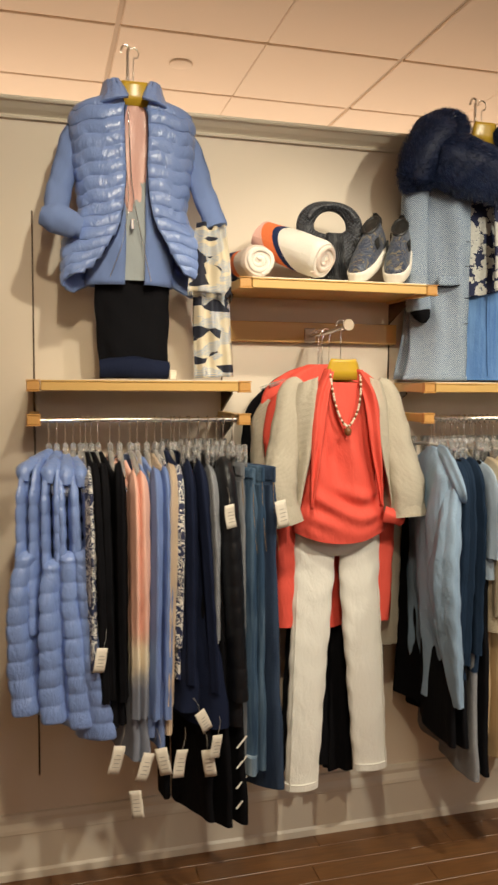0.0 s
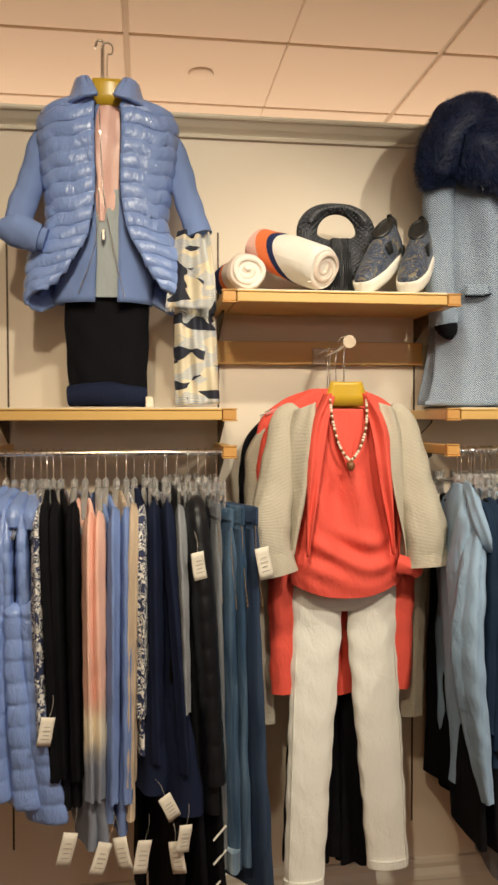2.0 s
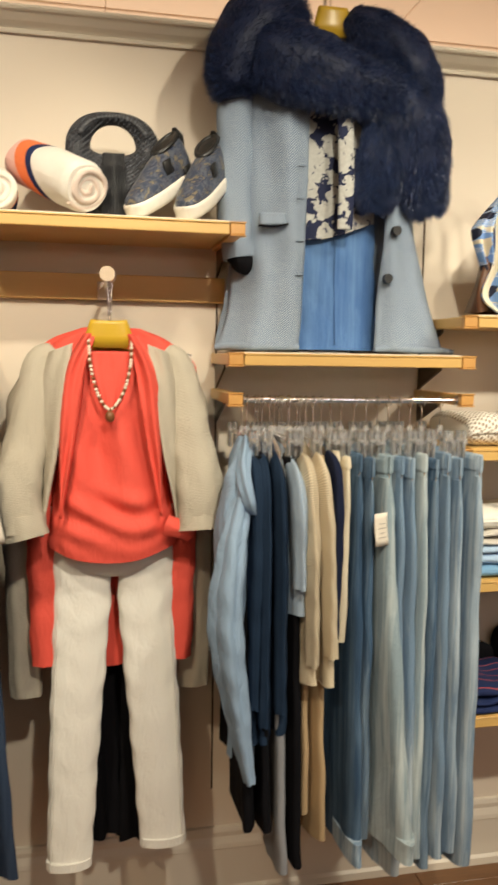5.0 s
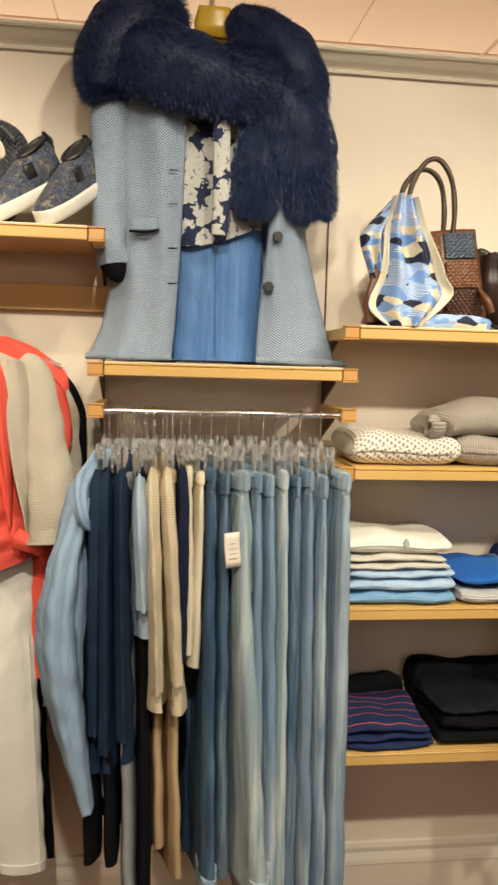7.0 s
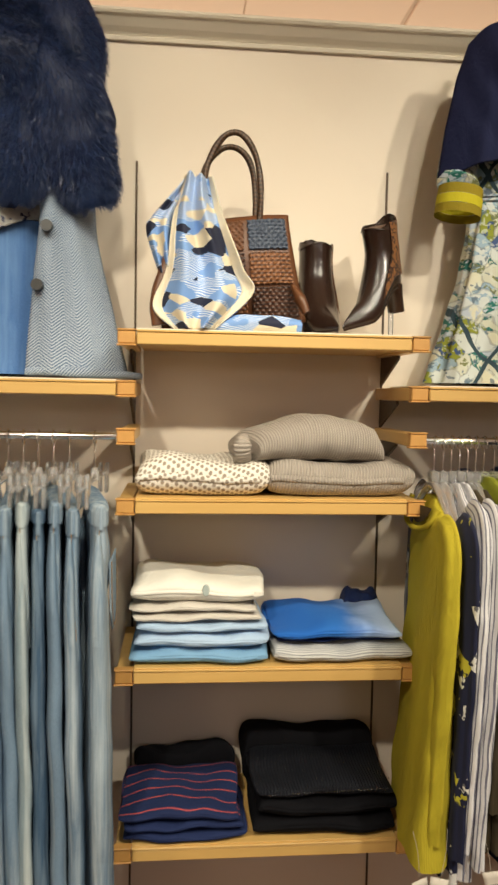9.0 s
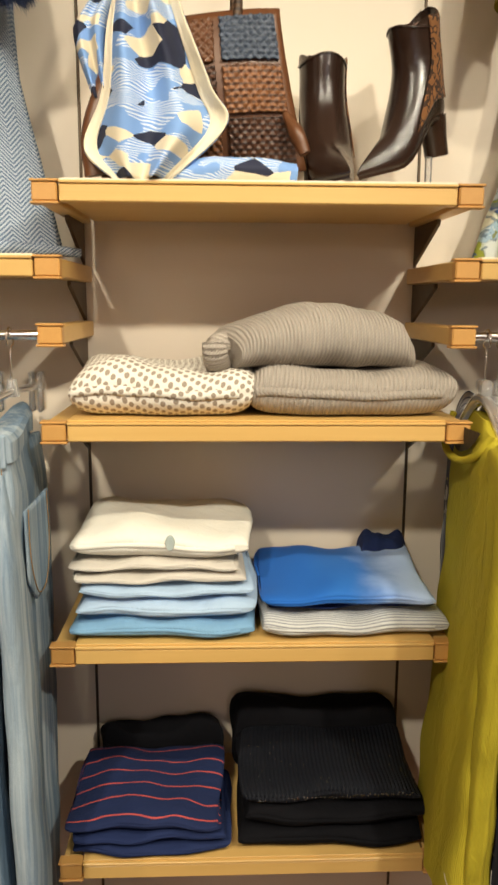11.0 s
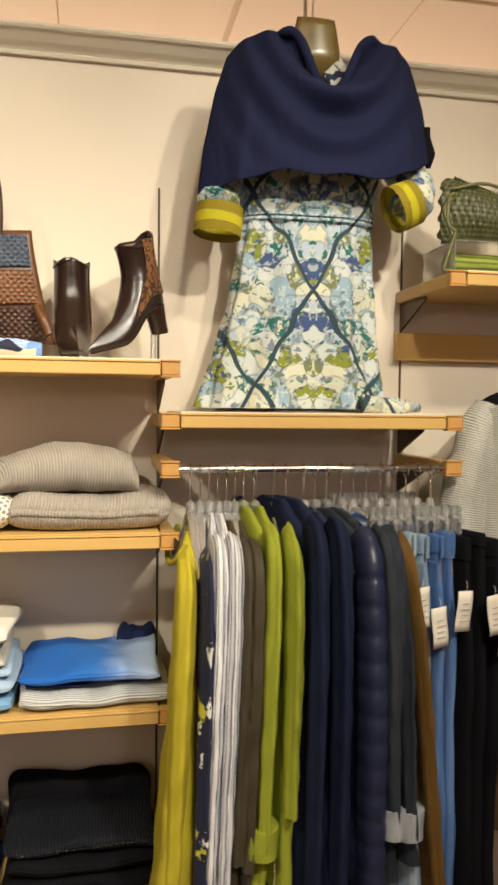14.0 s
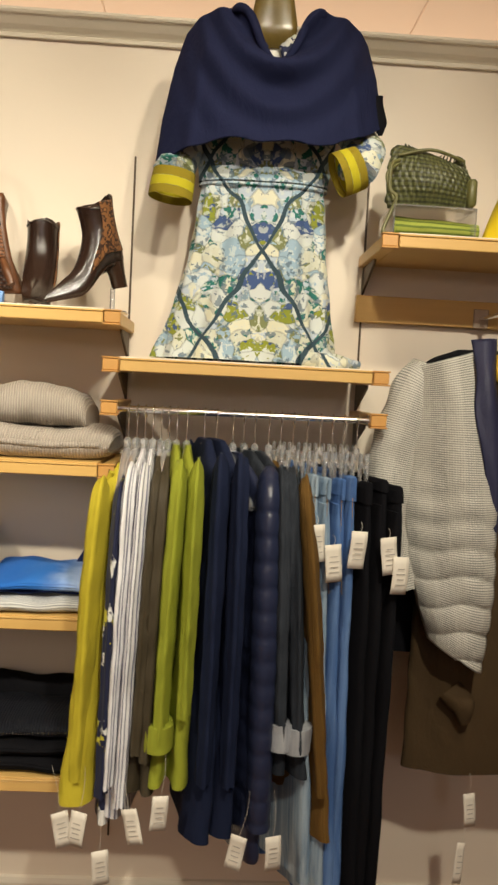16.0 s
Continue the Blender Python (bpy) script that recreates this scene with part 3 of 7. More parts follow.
def hook(z0, z1, r=0.016, x=0.0, y=0.0, w=0.0016):
    """A wire hook: stem from z0 up to the bend whose inside top is z1."""
    pts = [(x, y, z0), (x, y, z1 - 2.2 * r)]
    pts += [(x, y + r * math.cos(a) * 1.0 - 0.0, z1 - r + r * math.sin(a)) for a in np.radians([-40, 0, 45, 90, 135, 180, 215])]
    return tube(pts, w, 7, 34, side=(1, 0, 0))


def make_hanger(clips):
    e = thing("clear_hanger", "clear plastic hanger with a wire hook" + (" and trouser clips" if clips else ""), "hanger", "clear hangers")
    top = ZR - 0.018 + 0.011
    zb = 1.432 if clips else 1.425
    mesh("hook", [hook(zb, top)], CHROME, e, "thin bright wire hook")
    if clips:
        mesh("bar", [tube([(0, -0.165, zb - 0.004), (0, 0, zb + 0.003), (0, 0.165, zb - 0.004)], 0.0065, 8, 10)], CLEAR, e)
        mesh("hook_socket", [tube([(0, 0, zb - 0.004), (0, 0, zb + 0.022)], [0.012, 0.007], 12, 6)], CLEAR, e)
        for y in (-0.13, 0.13):
            mesh("clip", [box(-0.011, -0.003, y - 0.016, y + 0.016, zb - 0.045, zb + 0.022, 0.003), box(0.003, 0.011, y - 0.016, y + 0.016, zb - 0.045, zb + 0.022, 0.003)], CLEAR, e)
            mesh("clip_spring", [tube([(-0.011, y, zb), (0.011, y, zb)], 0.004, 8, 4)], CHROME, e)
    else:
        mesh("bar", [tube([(0, -0.175, zb - 0.095), (0, -0.10, zb - 0.052), (0, -0.03, zb - 0.006), (0, 0.03, zb - 0.006), (0, 0.10, zb - 0.052), (0, 0.175, zb - 0.095)],
                          [0.006, 0.008, 0.010, 0.010, 0.008, 0.006], 8, 24)], CLEAR, e)
        mesh("collar", [box(-0.008, 0.008, -0.022, 0.022, zb - 0.004, zb + 0.030, 0.005)], CLEAR, e)
    return e


H_TOP, H_CLIP = make_hanger(False), make_hanger(True)
used = {"top": False, "clip": False}


def hang(kind, x, turn=0.0):
    base = H_TOP if kind == "top" else H_CLIP
    m = pose(x, YR, 0, 0, 0, turn)
    if not used[kind]:
        used[kind] = True
        base.matrix_basis = m
        return base
    return copy_thing(base, m)


# ---- clothes on the rails ----


def side_body(xr, xf, xb, z0, z1, prof, th, m=40, n=36, fold=0.006, seed=0, puff=0.0, pitch=0.055, p=3.2, yc=None, tf=1.2, swell=0.0, blunt=0.35):
    """A garment seen edge-on. prof: (share of the way down, half depth). xr, xf, xb: x at the rail, at the front edge, at the front hem."""
    yc = YR if yc is None else yc
    m = 110 if puff else max(m, 64)
    A = np.linspace(0, 2 * math.pi, n + 1) + math.pi / 2
    hd = max(h for _, h in prof)
    P = np.zeros((m, n + 1, 3))
    for i in range(m):
        t = i / (m - 1)
        z = z0 + (z1 - z0) * t
        h = np.interp(t, [q for q, _ in prof], [q for _, q in prof])
        k = th * np.interp(t, [0, 0.06, 0.3, 1], [blunt, max(blunt, 0.72), 1.0, tf])
        if puff:
            k = k + puff * (abs(math.sin(math.pi * (z - z1) / pitch)) ** 0.4 - 0.55)
            h = h + puff * (abs(math.sin(math.pi * (z - z1) / pitch)) ** 0.4 - 0.55)
        c, s_ = np.cos(A), np.sin(A)
        yy = h * np.sign(s_) * abs(s_) ** (2 / p)
        xx = k * np.sign(c) * abs(c) ** (2 / p)
        lead = np.clip(-yy / hd, -1, 1)
        bend = fold * (0.25 + 0.75 * t) * (np.sin(yy * 38 + seed + 1.5 * t) + 0.6 * np.sin(yy * 71 + 2 * seed - 2 * t))
        bend = bend + (0.0035 if yc == YR and th > 0.0155 else 0.0012) * min(1.0, 4 * t) * np.sin(z * 34 + yy * 26 + seed * 1.3) * np.sin(z * 11 + yy * 9 + seed) * (0.3 + 0.7 * (fold > 0.001))
        bend = bend - swell * math.sin(math.pi * min(1.0, t * 1.15)) * (0.35 + 0.65 * lead)
        P[i, :, 0] = xr + (xf - xr) * lead + (xb - xf) * t ** 1.2 * (0.5 + 0.5 * lead) + xx + bend + 0.0008 * np.sin(z * (23 + seed % 11) + seed + yy * 9)
        P[i, :, 1] = yc + yy + 0.004 * np.sin(z * 17 + seed)
        P[i, :, 2] = z - (0.006 * np.sin(yy * 21 + seed) + 0.010 * np.sin(yy * 7 + 1.9 * seed)) * t
    P[:, -1] = P[:, 0]
    return grid(P, True)


def top(name, label, mat, xr, xf, xb, z0, z1, hd=0.215, th=0.020, cat="", seed=0, sleeve=0.62, puff=0.0, pitch=0.055, fold=0.005, flare=1.0,
        cuff=None, tag=None, group="", mat_s=None, tf=1.25, swell=0.0):
    """A shirt, knit or jacket on a hanger; sleeve: its length (0: none)."""
    e = thing(name, label, cat or name, group)
    L = z0 - z1
    prof = [(0, 0.05), (0.022 / L, 0.09), (0.075 / L, hd * 0.94), (0.13 / L, hd), (0.5, hd * 0.97), (1, hd * flare)]
    mesh("body", [side_body(xr, xf, xb, z0, z1, prof, th, seed=seed, puff=puff, pitch=pitch, fold=fold, tf=tf, swell=swell)], mat, e)
    if sleeve:
        sleeve = min(sleeve, L - 0.13 - 0.02 * math.sin(seed * 2.3))
        for s in (-1, 1):
            yy = YR + s * (hd - 0.026)
            xx = (xf if s < 0 else 2 * xr - xf) + 0.005 * math.sin(seed * 1.9)
            dx = (xb - xf) * min(1, sleeve / L) * (1 if s < 0 else 0.3)
            zt, zb = z0 - 0.062, z0 - 0.062 - sleeve
            pts = [(xx, yy - s * 0.05, zt + 0.022), (xx, yy + s * 0.006, zt - 0.02), (xx + dx * 0.35, yy + s * 0.022, zt - sleeve * 0.35),
                   (xx + dx * 0.7, yy + s * 0.016, zt - sleeve * 0.7), (xx + dx, yy + s * 0.012, zb)]
            mesh("sleeve", [tube(pts, [0.026, 0.044, 0.046, 0.043, 0.041], 20, 140 if puff else 50, 0.62 if puff else 0.26 + 5 * th, 0.0 if puff else 0.055, seed + s, 0.02 if puff else 0.13, side=(1, 0, 0), puff=puff * 30, pitch=pitch)], mat_s or mat, e)
            if cuff and s < 0:
                mesh("cuff", [tube([(xx + dx, yy + s * 0.012, zb + 0.05), (xx + dx, yy + s * 0.012, zb - 0.004)], [0.043, 0.044], 18, 8, 0.72, 0.05, seed, side=(1, 0, 0))], cuff, e)
    if tag:
        for (tx, tz, tt) in tag:
            tag_card(tx, YR - hd - 0.045, tz, e, rz=20, tilt=tt)
    hang("top", xr, random.uniform(-6, 6))
    return e


def vest(label, xr, xf, xb, z0, z1, seed, group):
    """A sleeveless quilted vest edge-on: two padded panels with an open armhole between them, closed below."""
    e = thing("quilted_vest", label, "vest", group)
    za = z0 - 0.270 - 0.02 * math.sin(seed * 1.7)
    low = [(0, 0.182), (0.04, 0.204), (0.25, 0.212), (1, 0.212)]
    mesh("lower_body", [side_body(xr, xf, xb, za + 0.030, z1, low, 0.029, seed=seed, puff=0.0048, pitch=0.050, fold=0.012, p=4.5, tf=1.5, blunt=0.95, swell=0.017 if xf < 0.15 else 0.008)], PERI, e)
    for s in (-1, 1):
        up = [(0, 0.105), (0.05, 0.155), (0.2, 0.185), (1, 0.196)]
        o = s * 0.0170
        mesh("front_panel" if s < 0 else "back_panel", [side_body(xr + o * 0.5, xf + o, xf + o + (xb - xf) * 0.3, z0, za - 0.20, up, 0.0150, seed=seed, puff=0.0036, pitch=0.050, fold=0.004, p=3.6, tf=1.15)], PERI, e)
    # dark body between the panels stands for the shade in the armhole gap
    mesh("armhole_shade", [side_body(xr, xf, xf + (xb - xf) * 0.3, z0 - 0.02, za, [(0, 0.06), (0.1, 0.14), (1, 0.172)], 0.010, seed=seed, fold=0.0)], NAVY, e, "dark filling for the shaded gap of the armhole")
    mesh("shoulder", [tube([(xr, YR - 0.02, z0 + 0.004), (xr * 0.5 + xf * 0.5, YR - 0.10, z0 - 0.012), (xf, YR - 0.150, z0 - 0.030), (xf, YR - 0.165, z0 - 0.060)], [0.012, 0.015, 0.016, 0.008], 16, 30, 1.3, 0.05, seed, 0.06, side=(1, 0, 0))], PERI, e)
    hang("top", xr, random.uniform(-6, 6))
    return e


STITCH = plain("tan_stitch", (0.36, 0.23, 0.11), 0.8)


def pants(name, label, mat, xr, xf, xb, z0, z1, wd_=0.185, th=0.014, seed=0, leg=(0.095, 0.075), cuff=None, tag=None, stripes=None, denim=True):
    """Trousers clipped at the waist, legs side by side."""
    e = thing(name, label, "trousers", "hanging trousers")
    z0 += 0.007 * math.sin(seed * 2.7)
    zc = z0 - 0.27
    xm = xf + (xb - xf) * 0.28
    prof = [(0, wd_ * 0.94), (0.5, wd_ * 0.98), (1, wd_ * 0.9)]
    mesh("seat", [side_body(xr, xf, xm, z0, zc, prof, th * 0.95, 18, 34, 0.002, seed, tf=0.9)], mat, e)
    band = [(0, wd_ * 0.955), (1, wd_ * 0.965)]
    mesh("waistband", [side_body(xr, xf, xf, z0 + 0.003, z0 - 0.036, band, th + 0.001, 5, 34, 0.0, seed, tf=1.0)], mat, e)
    if denim:
        mesh("belt_loop", [box(xf - 0.004, xf + 0.004, YR - wd_ * 0.978, YR - wd_ * 0.955, z0 - 0.042, z0 + 0.002, 0.0015)], mat, e, smooth=False)
    for s in (-1, 1):
        x1 = xr - (xf - xr) * s * 0.52
        x2 = x1 + (xb - xf) * (1.0 if s < 0 else 0.4)
        yy = YR + s * wd_ * 0.5
        zb = z1 if s < 0 else z1 + 0.012
        prof = [(0, leg[0] * 0.9), (0.14, leg[0]), (0.6, leg[0] * 0.45 + leg[1] * 0.55), (1, leg[1])]
        mesh("leg", [side_body(x1, x1 - (xf - xr) * s * 0.4, x1 - (xf - xr) * s * 0.4 + (x2 - x1), z0 - 0.05, zb, prof, th * 1.05, 46, 34, 0.0045, seed + 2 * s, yc=yy, tf=1.15)], mat, e)
        if cuff:
            mesh("cuff", [tube([(x2, yy + s * 0.016, zb + 0.05), (x2, yy + s * 0.016, zb - 0.003)], [leg[1] * 1.03, leg[1] * 1.05], 20, 6, th * 1.5 / leg[1], 0.03, seed, side=(1, 0, 0))], cuff, e)
        if stripes and s < 0:
            for k in range(4):
                zz = zb + 0.06 + 0.06 * k
                mesh("pale_stripe", [tube([(x2 - 0.006, yy - leg[1] - 0.004, zz), (x2 + 0.026, yy - leg[1] + 0.004, zz + 0.030)], 0.0028, 6)], stripes, e)
    if denim:
        mesh("side_seam", [tube([(xf - 0.003, YR - wd_ * 0.968, z0 - 0.04), (xf, YR - wd_ * 0.985, z0 - 0.13), (xm, YR - wd_ * 0.985, zc + 0.03)], 0.0007, 5)], STITCH, e)
    if tag:
        for (tx, tz, tt) in tag:
            tag_card(tx, YR - wd_ - 0.03, tz, e, w=0.036, h=0.078, rz=15, tilt=tt, string=0.02)
    hang("clip", xr, random.uniform(-5, 5))
    return e


PERI = cloth("periwinkle_nylon", (0.22, 0.325, 0.66), rough=0.30, crease=0.75, weave=0.05, sheen=0.0, spec=0.7)
PERIK = cloth("periwinkle_knit", (0.20, 0.29, 0.58), pat="rib", p=0.003)
BLACK = cloth("black_fabric", (0.006, 0.006, 0.008), spec=0.1)
BLACKQ = cloth("black_nylon", (0.008, 0.009, 0.012), rough=0.4, spec=0.4)
NAVY = cloth("navy_fabric", (0.010, 0.015, 0.040), spec=0.15)
DNAVY = cloth("dark_blue_fabric", (0.014, 0.030, 0.062), spec=0.15)
PINKO = cloth("pink_ombre_knit", (0.80, 0.47, 0.38), (0.22, 0.24, 0.30), "ombre")
PEACH = cloth("peach_knit", (0.82, 0.64, 0.47), pat="rib", p=0.006)
CREAM = cloth("cream_cotton", (0.74, 0.66, 0.50))
TAN = cloth("tan_cotton", (0.46, 0.33, 0.19))
BEIGE = cloth("beige_knit", (0.64, 0.55, 0.40), pat="rib_h", p=0.0045)
HEATH = cloth("grey_heather", (0.17, 0.18, 0.21), (0.35, 0.36, 0.38), "herring", 0.004)
BLUEH = cloth("blue_heather_knit", (0.24, 0.36, 0.52), (0.50, 0.58, 0.66), "herring", 0.006)
SKY = cloth("light_blue_fabric", (0.31, 0.44, 0.61), crease=0.6)
JEAN1 = cloth("mid_blue_denim", (0.055, 0.105, 0.18), (0.25, 0.34, 0.43), "denim")
JEAN2 = cloth("light_blue_denim", (0.17, 0.255, 0.36), (0.52, 0.60, 0.65), "denim")
JEAN6 = cloth("ink_blue_denim", (0.030, 0.065, 0.125), (0.11, 0.18, 0.27), "denim")
JEAN3 = cloth("dark_blue_denim", (0.022, 0.04, 0.085), (0.05, 0.08, 0.14), "denim")
JEAN4 = cloth("pale_grey_denim", (0.25, 0.33, 0.38), (0.56, 0.63, 0.64), "denim")
JEAN5 = cloth("royal_blue_denim", (0.060, 0.13, 0.32), (0.15, 0.26, 0.50), "denim")
GREYD = cloth("grey_denim", (0.13, 0.14, 0.16), (0.24, 0.25, 0.27), "denim")
ZEBRA = printed("navy_white_print", [(0.0, (0.03, 0.04, 0.10)), (0.47, (0.78, 0.76, 0.72)), (0.56, (0.03, 0.04, 0.10)), (0.64, (0.78, 0.76, 0.72))], 42, 1.5)
MUSTARD = cloth("mustard_knit", (0.56, 0.46, 0.035), pat="rib", p=0.0022)
NAVYY = printed("navy_yellow_print", [(0.0, (0.015, 0.018, 0.05)), (0.66, (0.55, 0.50, 0.05)), (0.75, (0.015, 0.018, 0.05)), (0.86, (0.75, 0.74, 0.70))], 24, 0.3, leaf=True, vein_k=0.0, line=(0.008, 0.009, 0.025))
STRIPE = cloth("white_grey_stripe", (0.80, 0.79, 0.80), (0.20, 0.20, 0.26), "stripe_v", 0.013, duty=0.70)
OLIVE = cloth("olive_brown_fabric", (0.060, 0.047, 0.028), rough=0.6)
LIME = cloth("lime_green_knit", (0.33, 0.36, 0.035), pat="rib", p=0.0025)
TOBAC = cloth("tobacco_corduroy", (0.16, 0.085, 0.02), pat="rib", p=0.005)
CHAR = cloth("charcoal_denim", (0.016, 0.020, 0.028), (0.04, 0.047, 0.06), "denim")
QNAVY = cloth("navy_nylon", (0.020, 0.026, 0.060), rough=0.34, crease=0.25, weave=0.05, sheen=0.0, spec=0.5)
GREYC = cloth("grey_denim_reverse", (0.26, 0.27, 0.30), (0.40, 0.41, 0.43), "denim")
WHITEF = cloth("white_fabric", (0.80, 0.77, 0.70))

# bay one
G = "clothes on the first rail"
for xr, xf, xb, z1, sd in ((0.200, 0.135, 0.118, 0.745, 0), (0.222, 0.198, 0.195, 0.725, 1), (0.246, 0.243, 0.262, 0.70, 2), (0.268, 0.283, 0.330, 0.645, 3)):
    vest("periwinkle quilted nylon vest on a clear hanger", xr, xf, xb, 1.425 - 0.006 * sd, z1, sd, G)
top("printed_blouse", "navy and white print top between darker clothes", ZEBRA, 0.288, 0.300, 0.303, 1.42, 0.78, 0.20, 0.010, "blouse", 4, 0.5, group=G)
for xr, xf, xb, sd, tg in ((0.302, 0.318, 0.345, 5, [(0.33, 0.93, -12)]), (0.318, 0.345, 0.365, 6, None), (0.338, 0.378, 0.385, 7, None)):
    top("black_jacket", "plain black jacket on a clear hanger", BLACK, xr, xf, xb, 1.43, 0.69, 0.20, 0.016, "jacket", sd, 0.60, group=G, tag=tg)
for xr, xf, xb, z1, sd in ((0.372, 0.418, 0.418, 0.60, 8), (0.398, 0.448, 0.445, 0.575, 9)):
    top("ombre_cardigan", "pink cardigan fading through cream to grey", PINKO, xr, xf, xb, 1.405, z1, 0.21, 0.016, "cardigan", sd, 0.62, group=G)
for xr, xf, xb, z1, sd in ((0.430, 0.478, 0.470, 0.64, 10), (0.450, 0.502, 0.500, 0.63, 11)):
    top("knit_cardigan", "periwinkle ribbed knit cardigan", PERIK, xr, xf, xb, 1.415, z1, 0.21, 0.014, "cardigan", sd, 0.64, group=G)
top("peach_cardigan", "pale peach knit cardigan", PEACH, 0.478, 0.526, 0.512, 1.425, 0.67, 0.21, 0.014, "cardigan", 12, 0.64, group=G)
top("printed_blouse", "navy and white print top beside navy jackets", ZEBRA, 0.502, 0.545, 0.54, 1.42, 0.80, 0.20, 0.010, "blouse", 13, 0.45, group=G)
top("navy_jacket", "long navy jacket with a flared hem", NAVY, 0.522, 0.566, 0.570, 1.43, 0.715, 0.20, 0.022, "jacket", 14, 0.60, flare=1.08, group=G, tf=2.0, tag=[(0.59, 0.73, 25)])
top("navy_jacket", "long navy jacket with a flared hem", NAVY, 0.550, 0.605, 0.655, 1.43, 0.665, 0.20, 0.024, "jacket", 15, 0.60, flare=1.1, group=G, tf=2.2, tag=[(0.64, 0.66, -8)])
top("heather_pullover", "thin grey heather knitted top", HEATH, 0.575, 0.637, 0.650, 1.42, 0.86, 0.20, 0.010, "top", 16, 0.45, group=G)
top("quilted_jacket", "shiny black quilted jacket with a white tag", BLACKQ, 0.600, 0.668, 0.720, 1.44, 0.65, 0.205, 0.020, "jacket", 17, 0.66, 0.003, 0.06, 0.003, group=G, tag=[(0.668, 1.30, 8)])
pants("black_trousers", "black trousers with pale slanting stripes at the hem", BLACK, 0.632, 0.700, 0.748, 1.40, 0.345, 0.175, 0.013, 18, (0.10, 0.095), stripes=WHITEF, denim=False)
pants("black_trousers", "plain wide black trousers", BLACK, 0.560, 0.610, 0.650, 1.40, 0.36, 0.17, 0.013, 28, (0.10, 0.11), denim=False)
pants("black_trousers", "plain wide black trousers", BLACK, 0.606, 0.662, 0.700, 1.40, 0.352, 0.17, 0.013, 29, (0.10, 0.11), denim=False)
pants("grey_jeans", "grey denim jeans on clips", GREYD, 0.660, 0.728, 0.752, 1.395, 0.50, 0.175, 0.012, 19)
pants("blue_jeans", "mid-blue denim jeans with turned-up hems", JEAN6, 0.688, 0.758, 0.795, 1.39, 0.495, 0.180, 0.015, 20, cuff=JEAN2)
pants("blue_jeans", "mid-blue denim jeans on clips", JEAN6, 0.708, 0.785, 0.822, 1.39, 0.48, 0.180, 0.013, 21)
pants("dark_jeans", "dark blue denim jeans with a small white tag", JEAN3, 0.736, 0.818, 0.872, 1.388, 0.425, 0.180, 0.016, 22, tag=[(0.825, 1.30, 10)])
for i, (tx, tz, tt) in enumerate(((0.375, 0.64, -14), (0.415, 0.51, 6), (0.455, 0.61, -20), (0.485, 0.62, 12), (0.545, 0.61, -10), (0.615, 0.60, 8))):
    tgp = thing("price_ticket", "cream paper ticket hanging below the clothes", "price tag", "hanging tickets")
    tag_card(tx, YR - 0.225, tz + 0.01, tgp, 0.034, 0.078, 15 * (-1) ** i, tt, 0.06)

# bay three
G = "clothes on the second rail"
hd = top("blue_hooded_top", "light blue draped top with a hood", SKY, 1.412, 1.362, 1.395, 1.43, 0.62, 0.220, 0.050, "top", 30, 0.0, flare=0.55, fold=0.013, group=G, tf=0.7, swell=0.036)
mesh("hood", [tube([(1.412, YR + 0.03, 1.415), (1.392, YR - 0.10, 1.405), (1.366, YR - 0.20, 1.36), (1.372, YR - 0.235, 1.31), (1.392, YR - 0.21, 1.275)], [0.016, 0.030, 0.036, 0.030, 0.010], 22, 60, 0.45, 0.06, 2, 0.14, side=(1, 0, 0))], SKY, hd)
mesh("sleeve", [tube([(1.372, YR - 0.19, 1.34), (1.335, YR - 0.235, 1.20), (1.322, YR - 0.245, 1.04), (1.348, YR - 0.24, 0.86), (1.385, YR - 0.235, 0.66)], [0.030, 0.050, 0.062, 0.050, 0.022], 22, 70, 0.60, 0.05, 3, 0.14, side=(1, 0, 0))], SKY, hd)
for xr, xf, xb, z1, sd in ((1.432, 1.392, 1.392, 0.74, 31), (1.450, 1.420, 1.425, 0.73, 32), (1.470, 1.450, 1.462, 0.73, 33)):
    top("dark_blue_top", "dark blue long-sleeved top on a clear hanger", DNAVY, xr, xf, xb, 1.42, z1, 0.205, 0.017, "top", sd, 0.60, group=G)
top("heather_knit", "blue heather knit with short sleeves", BLUEH, 1.494, 1.484, 1.500, 1.415, 1.03, 0.215, 0.018, "knit", 34, 0.30, group=G)
for xr, xf, xb, z1, sd in ((1.516, 1.518, 1.54, 0.87, 35), (1.540, 1.552, 1.590, 0.85, 36)):
    top("beige_knit", "coarse beige knitted cardigan", BEIGE, xr, xf, xb, 1.425, z1, 0.215, 0.017, "cardigan", sd, 0.48, group=G)
top("navy_pullover", "navy top between cream clothes", NAVY, 1.562, 1.578, 1.58, 1.43, 0.92, 0.20, 0.010, "top", 37, 0.5, group=G)
for xr, xf, xb, z1, sd in ((1.582, 1.598, 1.60, 0.97, 38), (1.603, 1.625, 1.626, 0.95, 39)):
    pants("cream_trousers", "cream cotton trousers on clips", CREAM, xr, xf, xb, 1.40, z1, 0.17, 0.013, sd, (0.09, 0.085), denim=False)
for xr, xf, xb, z1, sd in ((1.520, 1.528, 1.548, 0.50, 65), (1.548, 1.562, 1.592, 0.44, 66)):
    pants("tan_trousers", "tan cotton trousers hanging below shorter knits", TAN, xr, xf, xb, 1.39, z1, 0.17, 0.011, sd, (0.085, 0.07), denim=False)
pants("dark_jeans", "dark blue jeans with frayed pale hems", JEAN6, 1.628, 1.650, 1.668, 1.395, 0.41, 0.180, 0.016, 40, (0.10, 0.12), cuff=JEAN2)
